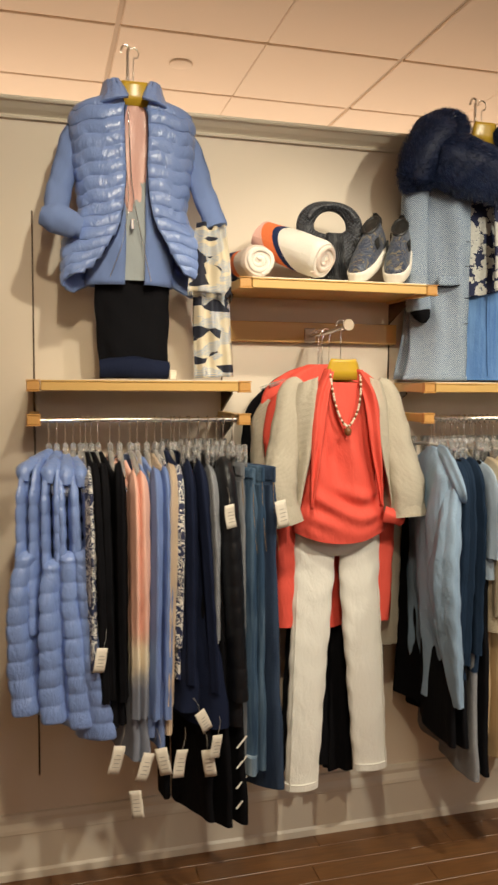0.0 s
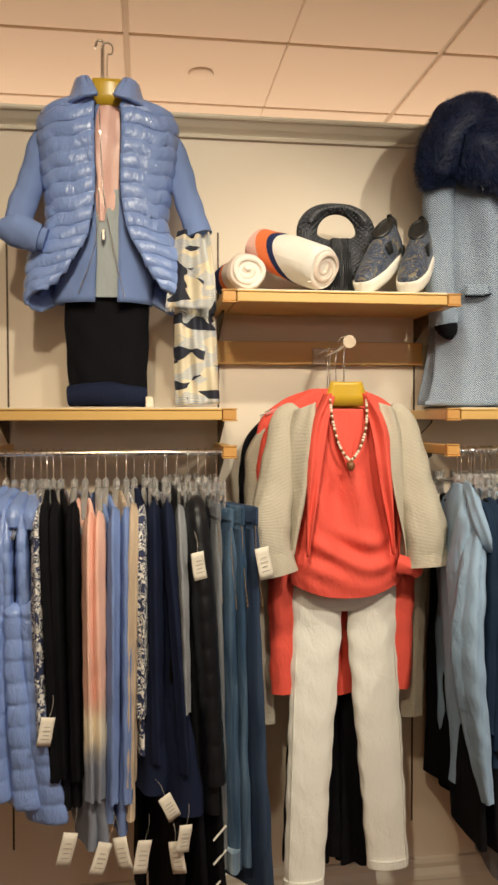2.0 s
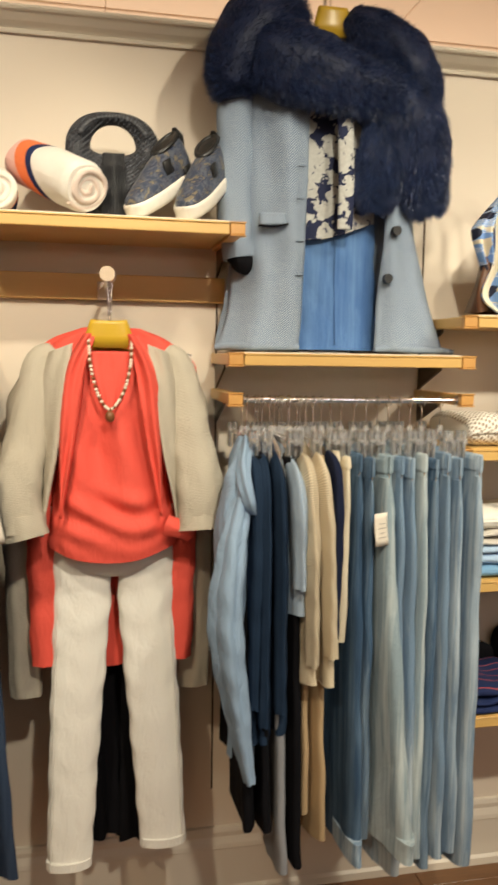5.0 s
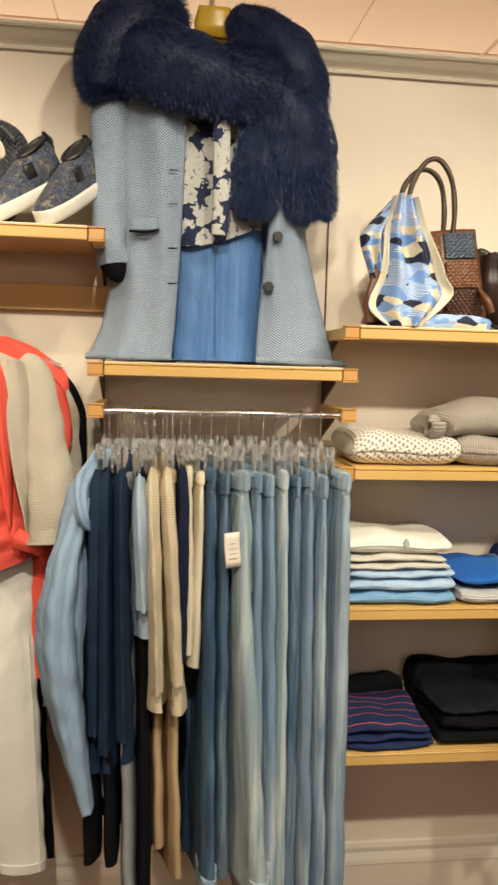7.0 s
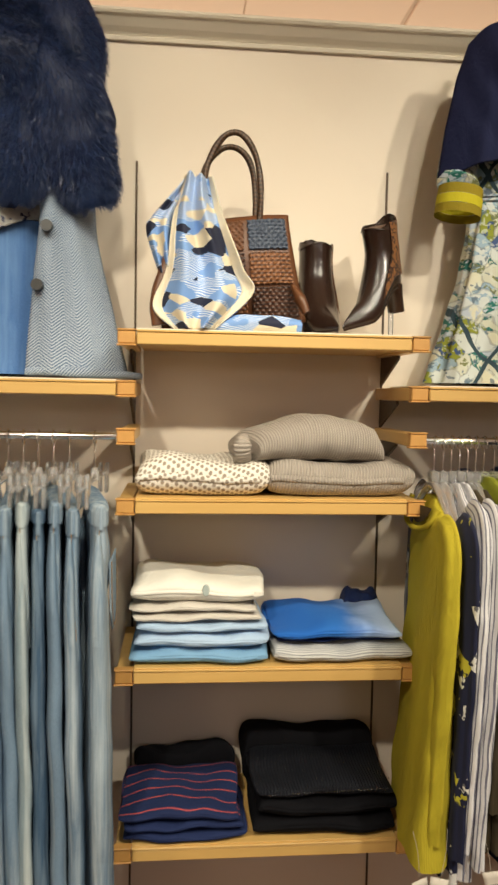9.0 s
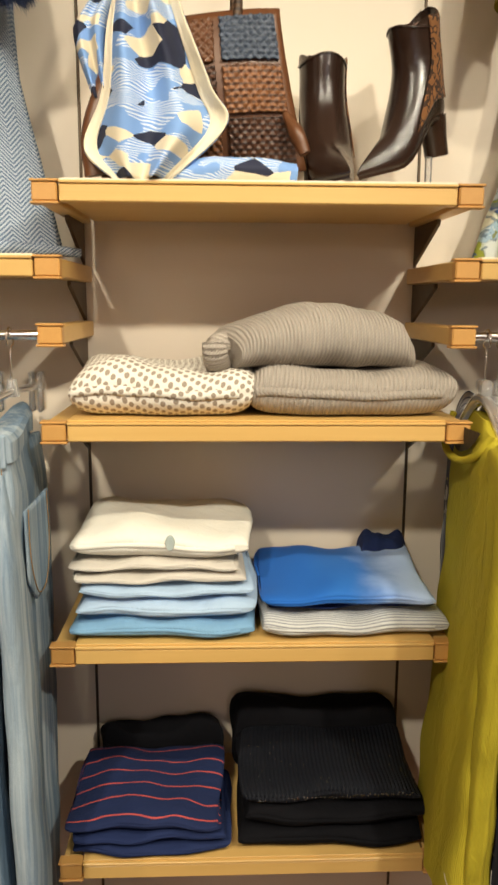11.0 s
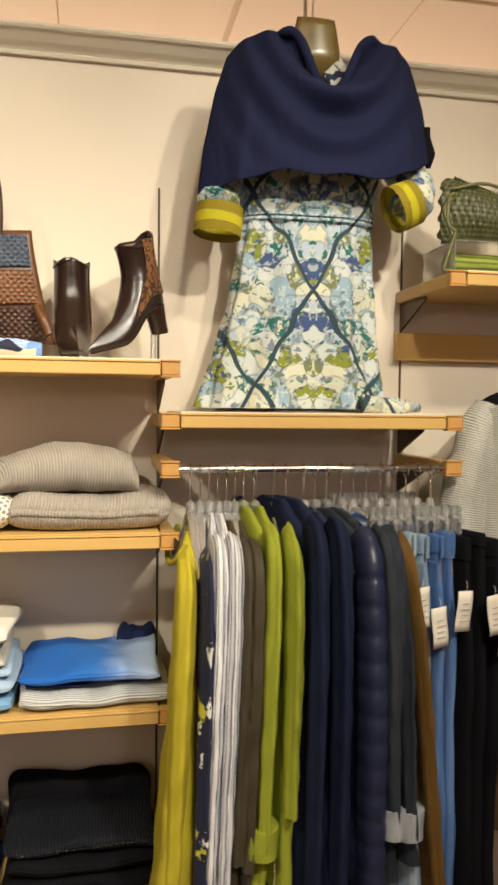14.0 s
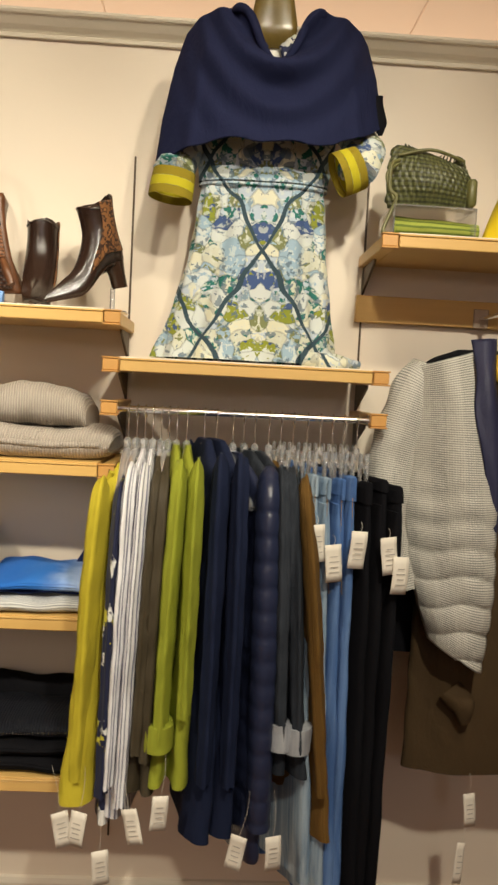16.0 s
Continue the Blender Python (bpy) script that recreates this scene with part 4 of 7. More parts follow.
pants("blue_jeans", "mid-blue denim jeans with a white tag", JEAN1, 1.655, 1.682, 1.70, 1.395, 0.42, 0.180, 0.014, 41, tag=[(1.69, 1.27, 4)])
pants("wide_jeans", "pale grey wide-leg jeans with turned-up hems", JEAN4, 1.690, 1.722, 1.785, 1.395, 0.43, 0.185, 0.024, 42, (0.11, 0.16), cuff=JEAN4)
for j, (xr, xf, xb, mt, lb) in enumerate(((1.722, 1.755, 1.782, JEAN2, "light blue"), (1.752, 1.782, 1.812, JEAN2, "light blue"), (1.782, 1.812, 1.84, JEAN4, "pale grey"), (1.812, 1.842, 1.868, JEAN1, "mid-blue"),
                                          (1.842, 1.872, 1.90, JEAN2, "light blue"), (1.874, 1.904, 1.932, JEAN2, "light blue"), (1.925, 1.955, 1.972, JEAN2, "light blue"))):
    lj = pants("blue_jeans", lb + " denim jeans on clips", mt, xr, xf, xb, 1.393, 0.345 + 0.01 * (j % 3), 0.180, 0.015 if j < 6 else 0.021, 43 + j, (0.10, 0.085))
PK = np.array([[(1.967 + 0.003 * v, YR - 0.065 + (u - 0.5) * 0.14 * (1 - 0.55 * max(0.0, v - 0.72) / 0.28), 1.285 - 0.14 * v) for u in np.linspace(0, 1, 12)] for v in np.linspace(0, 1, 16)])
pk = mesh("back_pocket", [slab(PK, -0.003)], JEAN2, lj, "light denim back pocket with tan stitching")
mesh("stitching", [tube([PK[i, j] + (0.004, 0, 0) for i, j in ((0, 1), (8, 1), (14, 2), (14, 9), (8, 10), (0, 10))], 0.0009, 5, 60)], STITCH, pk)
for j, (x, zt, zb, w) in enumerate(((1.37, 0.98, 0.52, 0.19), (1.41, 0.95, 0.50, 0.18), (1.452, 0.92, 0.40, 0.17), (1.49, 0.9, 0.42, 0.17))):
    pants("black_trousers", "black trousers hanging behind shorter tops", BLACK if j != 2 else HEATH, min(x + 0.03, 1.50), x, x + 0.02, 1.39, zb, w, 0.014, 60 + j, (0.10, 0.12), denim=False)

# bay five
G = "clothes on the third rail"
mt_ = top("mustard_top", "mustard yellow long-sleeved knit top", MUSTARD, 2.642, 2.606, 2.580, 1.400, 0.712, 0.215, 0.026, "top", 70, 0.66, flare=1.12, fold=0.004, group=G, tf=1.9)
mesh("neck_band", [tube([(2.622, YR - 0.10, 1.385), (2.606, YR - 0.085, 1.352), (2.598, YR - 0.03, 1.335), (2.600, YR + 0.04, 1.340), (2.612, YR + 0.085, 1.362), (2.628, YR + 0.10, 1.390)], 0.006, 8, 40)], MUSTARD, mt_)
# dark olive sheet put in for the shade inside the neck opening
mesh("neck_shade", [grid([[(2.604 + 0.008 * abs(u), YR - 0.005 + 0.078 * u, 1.385 - 0.040 * (1 - u * u) * v) for u in np.linspace(-1, 1, 16)] for v in np.linspace(0, 1, 6)])], OLIVE, mt_, "shaded inside of the neck")
top("printed_blouse", "navy top with yellow and white print", NAVYY, 2.662, 2.652, 2.636, 1.40, 0.66, 0.205, 0.014, "top", 71, 0.62, group=G)
for xr, xf, xb, z1, sd in ((2.680, 2.676, 2.652, 0.665, 72), (2.698, 2.696, 2.672, 0.66, 73)):
    top("striped_shirt", "white shirt with fine grey stripes", STRIPE, xr, xf, xb, 1.432, z1, 0.21, 0.015, "shirt", sd, 0.66, group=G)
for xr, xf, xb, z1, sd in ((2.716, 2.720, 2.700, 0.74, 74), (2.734, 2.744, 2.728, 0.73, 75)):
    top("olive_jacket", "olive brown jacket on a clear hanger", OLIVE, xr, xf, xb, 1.42, z1, 0.205, 0.017, "jacket", sd, 0.62, group=G)
for xr, xf, xb, z1, sd in ((2.752, 2.770, 2.748, 0.735, 76), (2.775, 2.802, 2.795, 0.74, 77)):
    top("lime_cardigan", "lime green knit cardigan" + (" with a turned cuff" if sd == 76 else " on a clear hanger"), LIME, xr, xf, xb, 1.445, z1, 0.215, 0.019, "cardigan", sd, 0.55 if sd == 76 else 0.48, cuff=LIME if sd == 76 else None, group=G)
for xr, xf, xb, z1, sd in ((2.815, 2.858, 2.850, 0.62, 78), (2.842, 2.900, 2.905, 0.62, 79)):
    top("navy_coat", "long plain navy coat", NAVY, xr, xf, xb, 1.46, z1, 0.208, 0.027, "coat", sd, 0.64, group=G)
top("quilted_coat", "navy quilted nylon coat", QNAVY, 2.880, 2.952, 2.968, 1.435, 0.575, 0.205, 0.020, "coat", 80, 0.80, 0.0046, 0.050, 0.002, group=G)
for xr, xf, xb, z1, sd in ((2.905, 2.985, 3.010, 0.79, 81), (2.930, 3.008, 3.055, 0.765, 82)):
    top("denim_jacket", "charcoal denim jacket with a grey turned hem", CHAR, xr, xf, xb, 1.44, z1, 0.205, 0.020, "jacket", sd, 0.60, cuff=GREYC, group=G)
top("tobacco_shirt", "tobacco brown corduroy shirt", TOBAC, 2.962, 3.032, 3.115, 1.42, 0.62, 0.20, 0.018, "shirt", 83, 0.62, group=G)
for j, (xr, xf, xb, mt, nm, lb, z1, tg) in enumerate(((2.990, 3.056, 3.10, JEAN2, "blue_jeans", "light blue denim jeans with white tags", 0.50, [(3.055, 1.31, 4)]),
                                                  (3.018, 3.082, 3.125, JEAN2, "blue_jeans", "light blue denim jeans with white tags", 0.48, [(3.092, 1.27, 4)]),
                                                  (3.050, 3.112, 3.145, JEAN5, "blue_jeans", "royal blue denim jeans on clips", 0.45, None),
                                                  (3.080, 3.135, 3.155, JEAN5, "blue_jeans", "royal blue denim jeans with a white tag", 0.47, [(3.145, 1.30, -4)]),
                                                  (3.108, 3.170, 3.190, BLACK, "black_trousers", "plain black trousers on clips", 0.42, None),
                                                  (3.135, 3.200, 3.215, BLACK, "black_trousers", "plain black trousers with a white tag", 0.40, [(3.205, 1.29, 6)]),
                                                  (3.165, 3.235, 3.245, BLACK, "black_trousers", "plain black trousers with a white tag", 0.42, [(3.235, 1.25, -3)]))):
    pants(nm, lb, mt, xr, xf, xb, 1.40 - 0.006 * (j > 4), z1, 0.180, 0.015, 84 + j, (0.10, 0.085), tag=tg, denim=mt is not BLACK)
for i, (tx, tz, tt) in enumerate(((2.56, 0.70, 10), (2.60, 0.70, -6), (2.645, 0.62, 4), (2.70, 0.71, 15), (2.765, 0.74, -3), (2.93, 0.66, -10), (3.0, 0.66, 2))):
    tgp = thing("price_ticket", "cream paper ticket hanging below the clothes", "price tag", "hanging tickets")
    tag_card(tx, YR - 0.235, tz, tgp, 0.034, 0.075, 15 * (-1) ** i, tt, 0.10)

# ---- display outfits ----
CORAL = cloth("coral_crepe", (0.80, 0.105, 0.075), rough=0.7, crease=0.5)
TAUPE = cloth("taupe_rib_knit", (0.53, 0.48, 0.39), pat="rib_h", p=0.0036)
TAUPEK = cloth("taupe_knit", (0.58, 0.51, 0.44), pat="knit", p=0.0065, weave=0.6)
OFFWH = cloth("off_white_cotton", (0.88, 0.86, 0.80), crease=0.45, var=0.05)
TEE = cloth("grey_jersey", (0.38, 0.42, 0.44))
BLUSH = cloth("blush_satin", (0.74, 0.44, 0.38), rough=0.35, spec=0.5)
TWEED = cloth("grey_blue_herringbone", (0.11, 0.16, 0.25), (0.42, 0.49, 0.57), "herring", 0.007)
SKIRTB = cloth("blue_denim_skirt", (0.075, 0.17, 0.40), (0.14, 0.27, 0.52), "denim")
FLOWER = flowers("navy_flower_print", (0.022, 0.028, 0.070), (0.66, 0.66, 0.62), (0.12, 0.13, 0.19), 27)
DRESSP = printed("botanical_print", [(0.0, (0.05, 0.09, 0.22)), (0.20, (0.24, 0.27, 0.03)), (0.27, (0.58, 0.62, 0.60)), (0.46, (0.30, 0.42, 0.52)), (0.58, (0.19, 0.21, 0.09)), (0.63, (0.56, 0.57, 0.46)), (0.70, (0.02, 0.15, 0.13)), (0.76, (0.45, 0.52, 0.60)), (0.84, (0.66, 0.65, 0.50))],
                 26, 1.2, mirror=2.93, leaf=True, vein_k=0.35, lattice=0.27)
SCARFP = patch_print("blue_cream_scarf_print", (0.19, 0.34, 0.66), (0.66, 0.72, 0.80), (0.74, 0.65, 0.48), (0.02, 0.024, 0.05), 42)
SCARFQ = patch_print("cream_black_scarf_print", (0.72, 0.64, 0.48), (0.24, 0.36, 0.58), (0.70, 0.62, 0.46), (0.025, 0.028, 0.045), 32)
SCARFC = cloth("cream_voile", (0.76, 0.68, 0.52), crease=0.5)
CAPE = cloth("navy_fine_wool", (0.011, 0.014, 0.045), crease=0.35, spec=0.15)
CUFFY = cloth("yellow_band", (0.48, 0.42, 0.02))
CUFFO = cloth("olive_yellow_band", (0.26, 0.20, 0.015))
PLAID = cloth("grey_houndstooth_nylon", (0.62, 0.59, 0.52), (0.20, 0.20, 0.19), "check", 0.0052, rough=0.5, crease=0.45)
LINING = cloth("navy_quilted_lining", (0.026, 0.027, 0.065), rough=0.55, spec=0.35)
BROWN = cloth("dark_brown_wool", (0.065, 0.040, 0.018))
FUR = cloth("midnight_blue_fur", (0.014, 0.022, 0.060), rough=0.5)
FURT = plain("blue_fur_tip", (0.024, 0.042, 0.115), 0.36, 0, 0.75, 16)


def neck_block(x, y, z0, z1, w, label="yellow varnished wooden hanger with a chrome hook", hook_top=None, r=0.017, mat=None):
    e = thing("wooden_hanger", label, "hanger", "display hangers")
    P = []
    for i, (t, k) in enumerate(((0, 0.72), (0.12, 0.80), (0.55, 1.0), (1, 0.93))):
        zz = z1 + (z0 - z1) * t
        P.append([(x + w * k * u, y - 0.010 * (1 - u * u * 4 * 0.6) - 0.004, zz) for u in np.linspace(-0.5, 0.5, 9)])
    mesh("neck_piece", [slab(P, -0.018)], mat or YELLOW, e)
    mesh("shoulder_bar", [tube([(x - 0.13, y + 0.03, z0 - 0.05), (x - 0.08, y + 0.024, z0 - 0.025), (x, y + 0.012, z0), (x + 0.08, y + 0.024, z0 - 0.025), (x + 0.13, y + 0.03, z0 - 0.05)], 0.009, 10, 24)], mat or YELLOW, e)
    ht = hook_top or z1 + 0.08
    pts = [(x, y, z1 - 0.01), (x, y, ht - 2.1 * r)]
    pts += [(x + r * math.cos(a) * 0.9, y, ht - r + r * math.sin(a)) for a in np.radians([-45, 0, 45, 90, 135, 180])]
    mesh("hook", [tube(pts, 0.002, 8, 34)], CHROME, e)
    return e


def costumer(x, y, z1):
    """A chrome post on a small base that carries a display outfit."""
    e = thing("display_stand", "chrome post stand carrying a display outfit", "display stand", "display stands")
    mesh("post", [tube([(x, y, ZS + 0.004), (x, y, z1)], 0.005, 12, 4)], CHROME, e)
    mesh("base_plate", [box(x - 0.075, x + 0.075, y - 0.06, y + 0.06, ZS + 0.002, ZS + 0.008)], CHROME, e, smooth=False)
    mesh("hook_bend", [tube([(x, y, z1 - 0.01), (x + 0.002, y, z1 + 0.012), (x - 0.012, y, z1 + 0.014), (x - 0.020, y, z1 - 0.006)], 0.0035, 8, 16)], CHROME, e)
    return e


def sheet_between(left, right, m=30, n=14, bulge=0.02, seed=0, wave=0.003, cnt=3):
    """Cloth between two lines of (x, y, z), bulging forwards."""
    L, R = curve(left, m), curve(right, m)
    P = np.zeros((m, n, 3))
    for j, u in enumerate(np.linspace(0, 1, n)):
        P[:, j] = L + (R - L) * u
        z = P[:, j, 2]
        P[:, j, 1] -= bulge * 4 * u * (1 - u) + wave * np.sin(cnt * math.pi * 2 * u + seed + 5 * z) + 0.4 * wave * np.sin(33 * z + 7 * u + seed)
    return P


# -- quilted vest outfit on the first shelf
vx, vy = 0.455, 2.475
costumer(vx - 0.012, vy + 0.075, 2.615)
neck_block(vx + 0.002, vy + 0.045, 2.437, 2.505, 0.088, hook_top=2.612)
e = thing("black_trousers", "black trousers folded up on the shelf below a vest", "trousers")
mesh("leg_panel", [grid(torso([(1.98, 0.452, 0.112, vy + 0.025, 0.030), (1.85, 0.452, 0.110, vy + 0.02, 0.03), (1.72, 0.452, 0.103, vy + 0.012, 0.03), (1.64, 0.452, 0.100, vy + 0.01, 0.03)], 24, 48, folds=((6, 0.002, 0.003),)), True)], BLACK, e)
mesh("folded_hem", [tube([(0.350, vy + 0.005, 1.668), (0.45, vy - 0.004, 1.674), (0.553, vy + 0.006, 1.664)], [0.026, 0.032, 0.026], 16, 20, 0.9, 0.05)], NAVY, e)
tkt = tagged(mesh("ticket_box", [box(0.553, 0.573, vy - 0.03, vy - 0.01, ZS + 0.003, ZS + 0.032)], LAMIN, smooth=False), "small white price cube on the shelf", "price cube")
e = thing("grey_tee", "grey jersey top under a zipped cardigan", "top")
mesh("body", [grid(torso([(2.36, vx, 0.10, vy + 0.020, 0.05), (2.2, vx - 0.01, 0.115, vy + 0.016, 0.05), (2.05, vx - 0.005, 0.12, vy + 0.006, 0.055), (1.93, vx - 0.005, 0.115, vy + 0.004, 0.05)], 30, 48, folds=((5, 0.001, 0.003),)))], TEE, e)
e = thing("blush_top", "blush pink satin top with a draped neck", "top")
mesh("body", [grid(torso([(2.44, vx, 0.045, vy + 0.020, 0.03), (2.36, vx, 0.075, vy + 0.010, 0.05), (2.22, vx - 0.01, 0.06, vy + 0.010, 0.05), (2.13, vx - 0.012, 0.03, vy + 0.012, 0.04)], 20, 40, folds=((7, 0.003, 0.004),)))], BLUSH, e)
e = thing("zip_cardigan", "periwinkle ribbed zip cardigan worn under a vest", "cardigan")
for a0, a1, xb in ((-268, -97, -0.02), (-78, 88, 0.02)):
    mesh("front_panel", [slab(torso([(2.45, vx, 0.085, vy + 0.022, 0.05), (2.38, vx, 0.165, vy + 0.012, 0.06), (2.2, vx - 0.005, 0.14, vy + 0.004, 0.06), (2.05, vx - 0.005, 0.125, vy - 0.004, 0.06), (1.915, vx - 0.01, 0.125, vy - 0.006, 0.06)],
                                    36, 26, a0, a1, folds=((4, 0.0, 0.004),), seed=1), -0.003)], PERIK, e)
mesh("zip", [tube([(vx - 0.018, vy + 0.002, 2.42), (vx - 0.008, vy - 0.003, 2.2), (vx + 0.018, vy - 0.010, 2.05), (vx + 0.045, vy - 0.012, 1.925)], 0.0013, 6, 24),
              tube([(vx - 0.050, vy - 0.002, 2.36), (vx - 0.020, vy - 0.003, 2.2), (vx - 0.035, vy - 0.010, 2.05), (vx - 0.075, vy - 0.010, 1.935)], 0.0010, 6, 24)], CHROME, e, "bright metal zip")
mesh("zip_pull", [box(vx - 0.014, vx - 0.004, vy - 0.012, vy - 0.006, 2.075, 2.105, 0.002)], CHROME, e, smooth=False)
mesh("sleeve", [tube([(vx - 0.150, vy + 0.08, 2.400), (vx - 0.178, vy + 0.08, 2.33), (vx - 0.208, vy + 0.06, 2.22), (vx - 0.225, vy - 0.005, 2.13), (vx - 0.215, vy - 0.02, 2.088), (vx - 0.155, vy - 0.02, 2.07)],
                     [0.030, 0.036, 0.036, 0.036, 0.036, 0.032], 20, 60, 0.8, 0.06, 1, 0.04)], PERIK, e)
mesh("turned_cuff", [tube([(vx - 0.268, vy - 0.02, 2.098), (vx - 0.235, vy - 0.025, 2.090), (vx - 0.17, vy - 0.025, 2.072)], [0.026, 0.042, 0.038], 18, 24, 0.8, 0.07, 3, 0.03)], PERIK, e)
mesh("sleeve", [tube([(vx + 0.150, vy + 0.08, 2.395), (vx + 0.180, vy + 0.08, 2.33), (vx + 0.205, vy + 0.06, 2.24), (vx + 0.225, vy + 0.01, 2.15), (vx + 0.242, vy - 0.005, 2.095)],
                     [0.030, 0.036, 0.036, 0.035, 0.036], 20, 60, 0.8, 0.06, 2, 0.04)], PERIK, e)
e = thing("quilted_vest", "open periwinkle quilted nylon vest on display", "vest")
VR = [(2.452, vx, 0.095, vy + 0.010, 0.06), (2.425, vx, 0.165, vy + 0.004, 0.07), (2.36, vx, 0.176, vy - 0.004, 0.08), (2.24, vx, 0.162, vy - 0.012, 0.08), (2.12, vx - 0.002, 0.148, vy - 0.020, 0.08), (2.04, vx - 0.002, 0.184, vy - 0.028, 0.085), (1.96, vx - 0.003, 0.182, vy - 0.028, 0.065), (1.890, vx - 0.005, 0.160, vy - 0.022, 0.040)]
for a0, a1, sgn in ((-262, -97, -1), (-84, 82, 1)):
    P = torso(VR, 150, 44, a0, a1, puff=0.0070, pitch=0.0400, pz=1.905, seed=2 + sgn)
    t = np.linspace(0, 1, 150)[:, None]
    f = np.linspace(0, 1, 44)[None, :] if sgn < 0 else np.linspace(1, 0, 44)[None, :]
    open_ = np.interp(t, [0, 0.12, 0.45, 0.68, 0.85, 1], [0.02, 0.0, 0.0, 0.020, 0.065, 0.118] if sgn < 0 else [0.03, 0.012, 0.010, 0.040, 0.085, 0.125])
    P[:, :, 0] += sgn * open_ * np.clip((f - 0.30) / 0.70, 0, 1) ** 1.2
    P[:, :, 2] += t ** 4 * (0.055 * np.clip((f - 0.42) / 0.58, 0, 1) + 0.060 * np.clip((0.40 - f) / 0.30, 0, 1))
    pn = mesh("front_panel", [slab(P, -0.010)], PERI, e)
    j = -1 if sgn < 0 else 0
    mesh("zip_edge", [tube(P[::5, j] + np.array([0, -0.004, 0]), 0.0022, 6, 40)], NAVY, pn)
for sgn in (-1, 1):
    C = sheet_between([(vx + sgn * 0.022, vy - 0.015, 2.445), (vx + sgn * 0.034, vy + 0.0, 2.475), (vx + sgn * 0.050, vy + 0.02, 2.502)],
                      [(vx + sgn * 0.105, vy + 0.02, 2.425), (vx + sgn * 0.090, vy + 0.045, 2.46), (vx + sgn * 0.078, vy + 0.06, 2.505)], 24, 14, 0.02, 1, 0.002)
    mesh("collar", [slab(C, 0.010 * sgn)], PERI, e)

# -- scarf beside it
e = thing("hanging_scarf", "cream, black and blue print scarf hanging beside a vest", "scarf")
mesh("upper_fall", [slab(sheet_between([(0.640, 2.47, 2.108), (0.622, 2.455, 2.02), (0.607, 2.45, 1.90)], [(0.722, 2.47, 2.105), (0.735, 2.45, 2.0), (0.738, 2.445, 1.895)], 30, 26, 0.012, 0, 0.010, 2.5), 0.003)], SCARFQ, e)
mesh("lower_fall", [slab(sheet_between([(0.630, 2.475, 1.95), (0.628, 2.465, 1.80), (0.632, 2.46, 1.642)], [(0.735, 2.475, 1.95), (0.745, 2.46, 1.80), (0.750, 2.45, 1.648)], 30, 26, 0.012, 2, 0.010, 3), 0.003)], SCARFQ, e)
fr = [tube([(0.607 + 0.131 * q / 26, 2.442 - 0.008 * math.sin(q), 1.900), (0.607 + 0.131 * q / 26 + random.uniform(-.004, .004), 2.440 - 0.008 * math.sin(q), 1.885)], 0.0012, 4, 4) for q in range(27)]
mesh("fringe", fr, SCARFQ, e)

# -- coral outfit on the face-out arm
cx, cy = 1.080, 2.365
neck_block(1.076, cy + 0.030, 1.640, 1.702, 0.100, hook_top=1.824, r=0.018)
e = thing("white_trousers", "off-white straight denim trousers hung front on", "trousers")
mesh("seat", [grid(torso([(1.26, 1.085, 0.148, cy + 0.03, 0.04), (1.15, 1.087, 0.146, cy + 0.03, 0.04), (1.105, 1.088, 0.140, cy + 0.035, 0.03), (1.085, 1.088, 0.10, cy + 0.05, 0.02)], 16, 56, folds=((3, 0.002, 0.004),)))], OFFWH, e)
for pts, rr, sd in (([(1.013, cy + 0.065, 1.18), (1.006, cy + 0.065, 0.98), (0.990, cy + 0.055, 0.70), (0.972, cy + 0.048, 0.335)], [0.070, 0.068, 0.062, 0.055], 1),
                    ([(1.162, cy + 0.065, 1.18), (1.167, cy + 0.065, 0.98), (1.187, cy + 0.055, 0.70), (1.208, cy + 0.048, 0.375)], [0.070, 0.068, 0.064, 0.058], 2)):
    lg = mesh("leg", [tube(pts, rr, 36, 130, 0.42, 0.034, sd, 0.018)], OFFWH, e)
    mesh("side_seam", [tube([(p[0] - (0.060 if sd == 1 else -0.060) * r / 0.072, p[1] - 0.020, p[2]) for p, r in zip(pts[1:], rr[1:])], 0.0015, 5, 30)], OFFWH, lg)
    mesh("hem", [tube([(pts[3][0], pts[3][1], pts[3][2] + 0.022), pts[3]], [rr[3] * 1.03, rr[3] * 1.03], 24, 6, 0.50)], OFFWH, lg)
e = thing("coral_blouse", "coral crepe blouse with a draped v-neck", "blouse")
rows = [(1.634, cx - 0.005, 0.070, cy + 0.02, 0.04), (1.618, cx, 0.118, cy + 0.012, 0.05), (1.52, cx + 0.002, 0.132, cy + 0.002, 0.06), (1.40, cx + 0.002, 0.128, cy - 0.006, 0.065),
        (1.28, cx + 0.004, 0.138, cy - 0.022, 0.07), (1.20, cx + 0.006, 0.150, cy - 0.030, 0.075), (1.135, cx + 0.005, 0.152, cy - 0.022, 0.07)]
P = torso(rows, 90, 110, folds=((7, 0.001, 0.003), (3, 0.001, 0.003)), seed=3)
A = np.radians(np.linspace(-270, 90, 110))
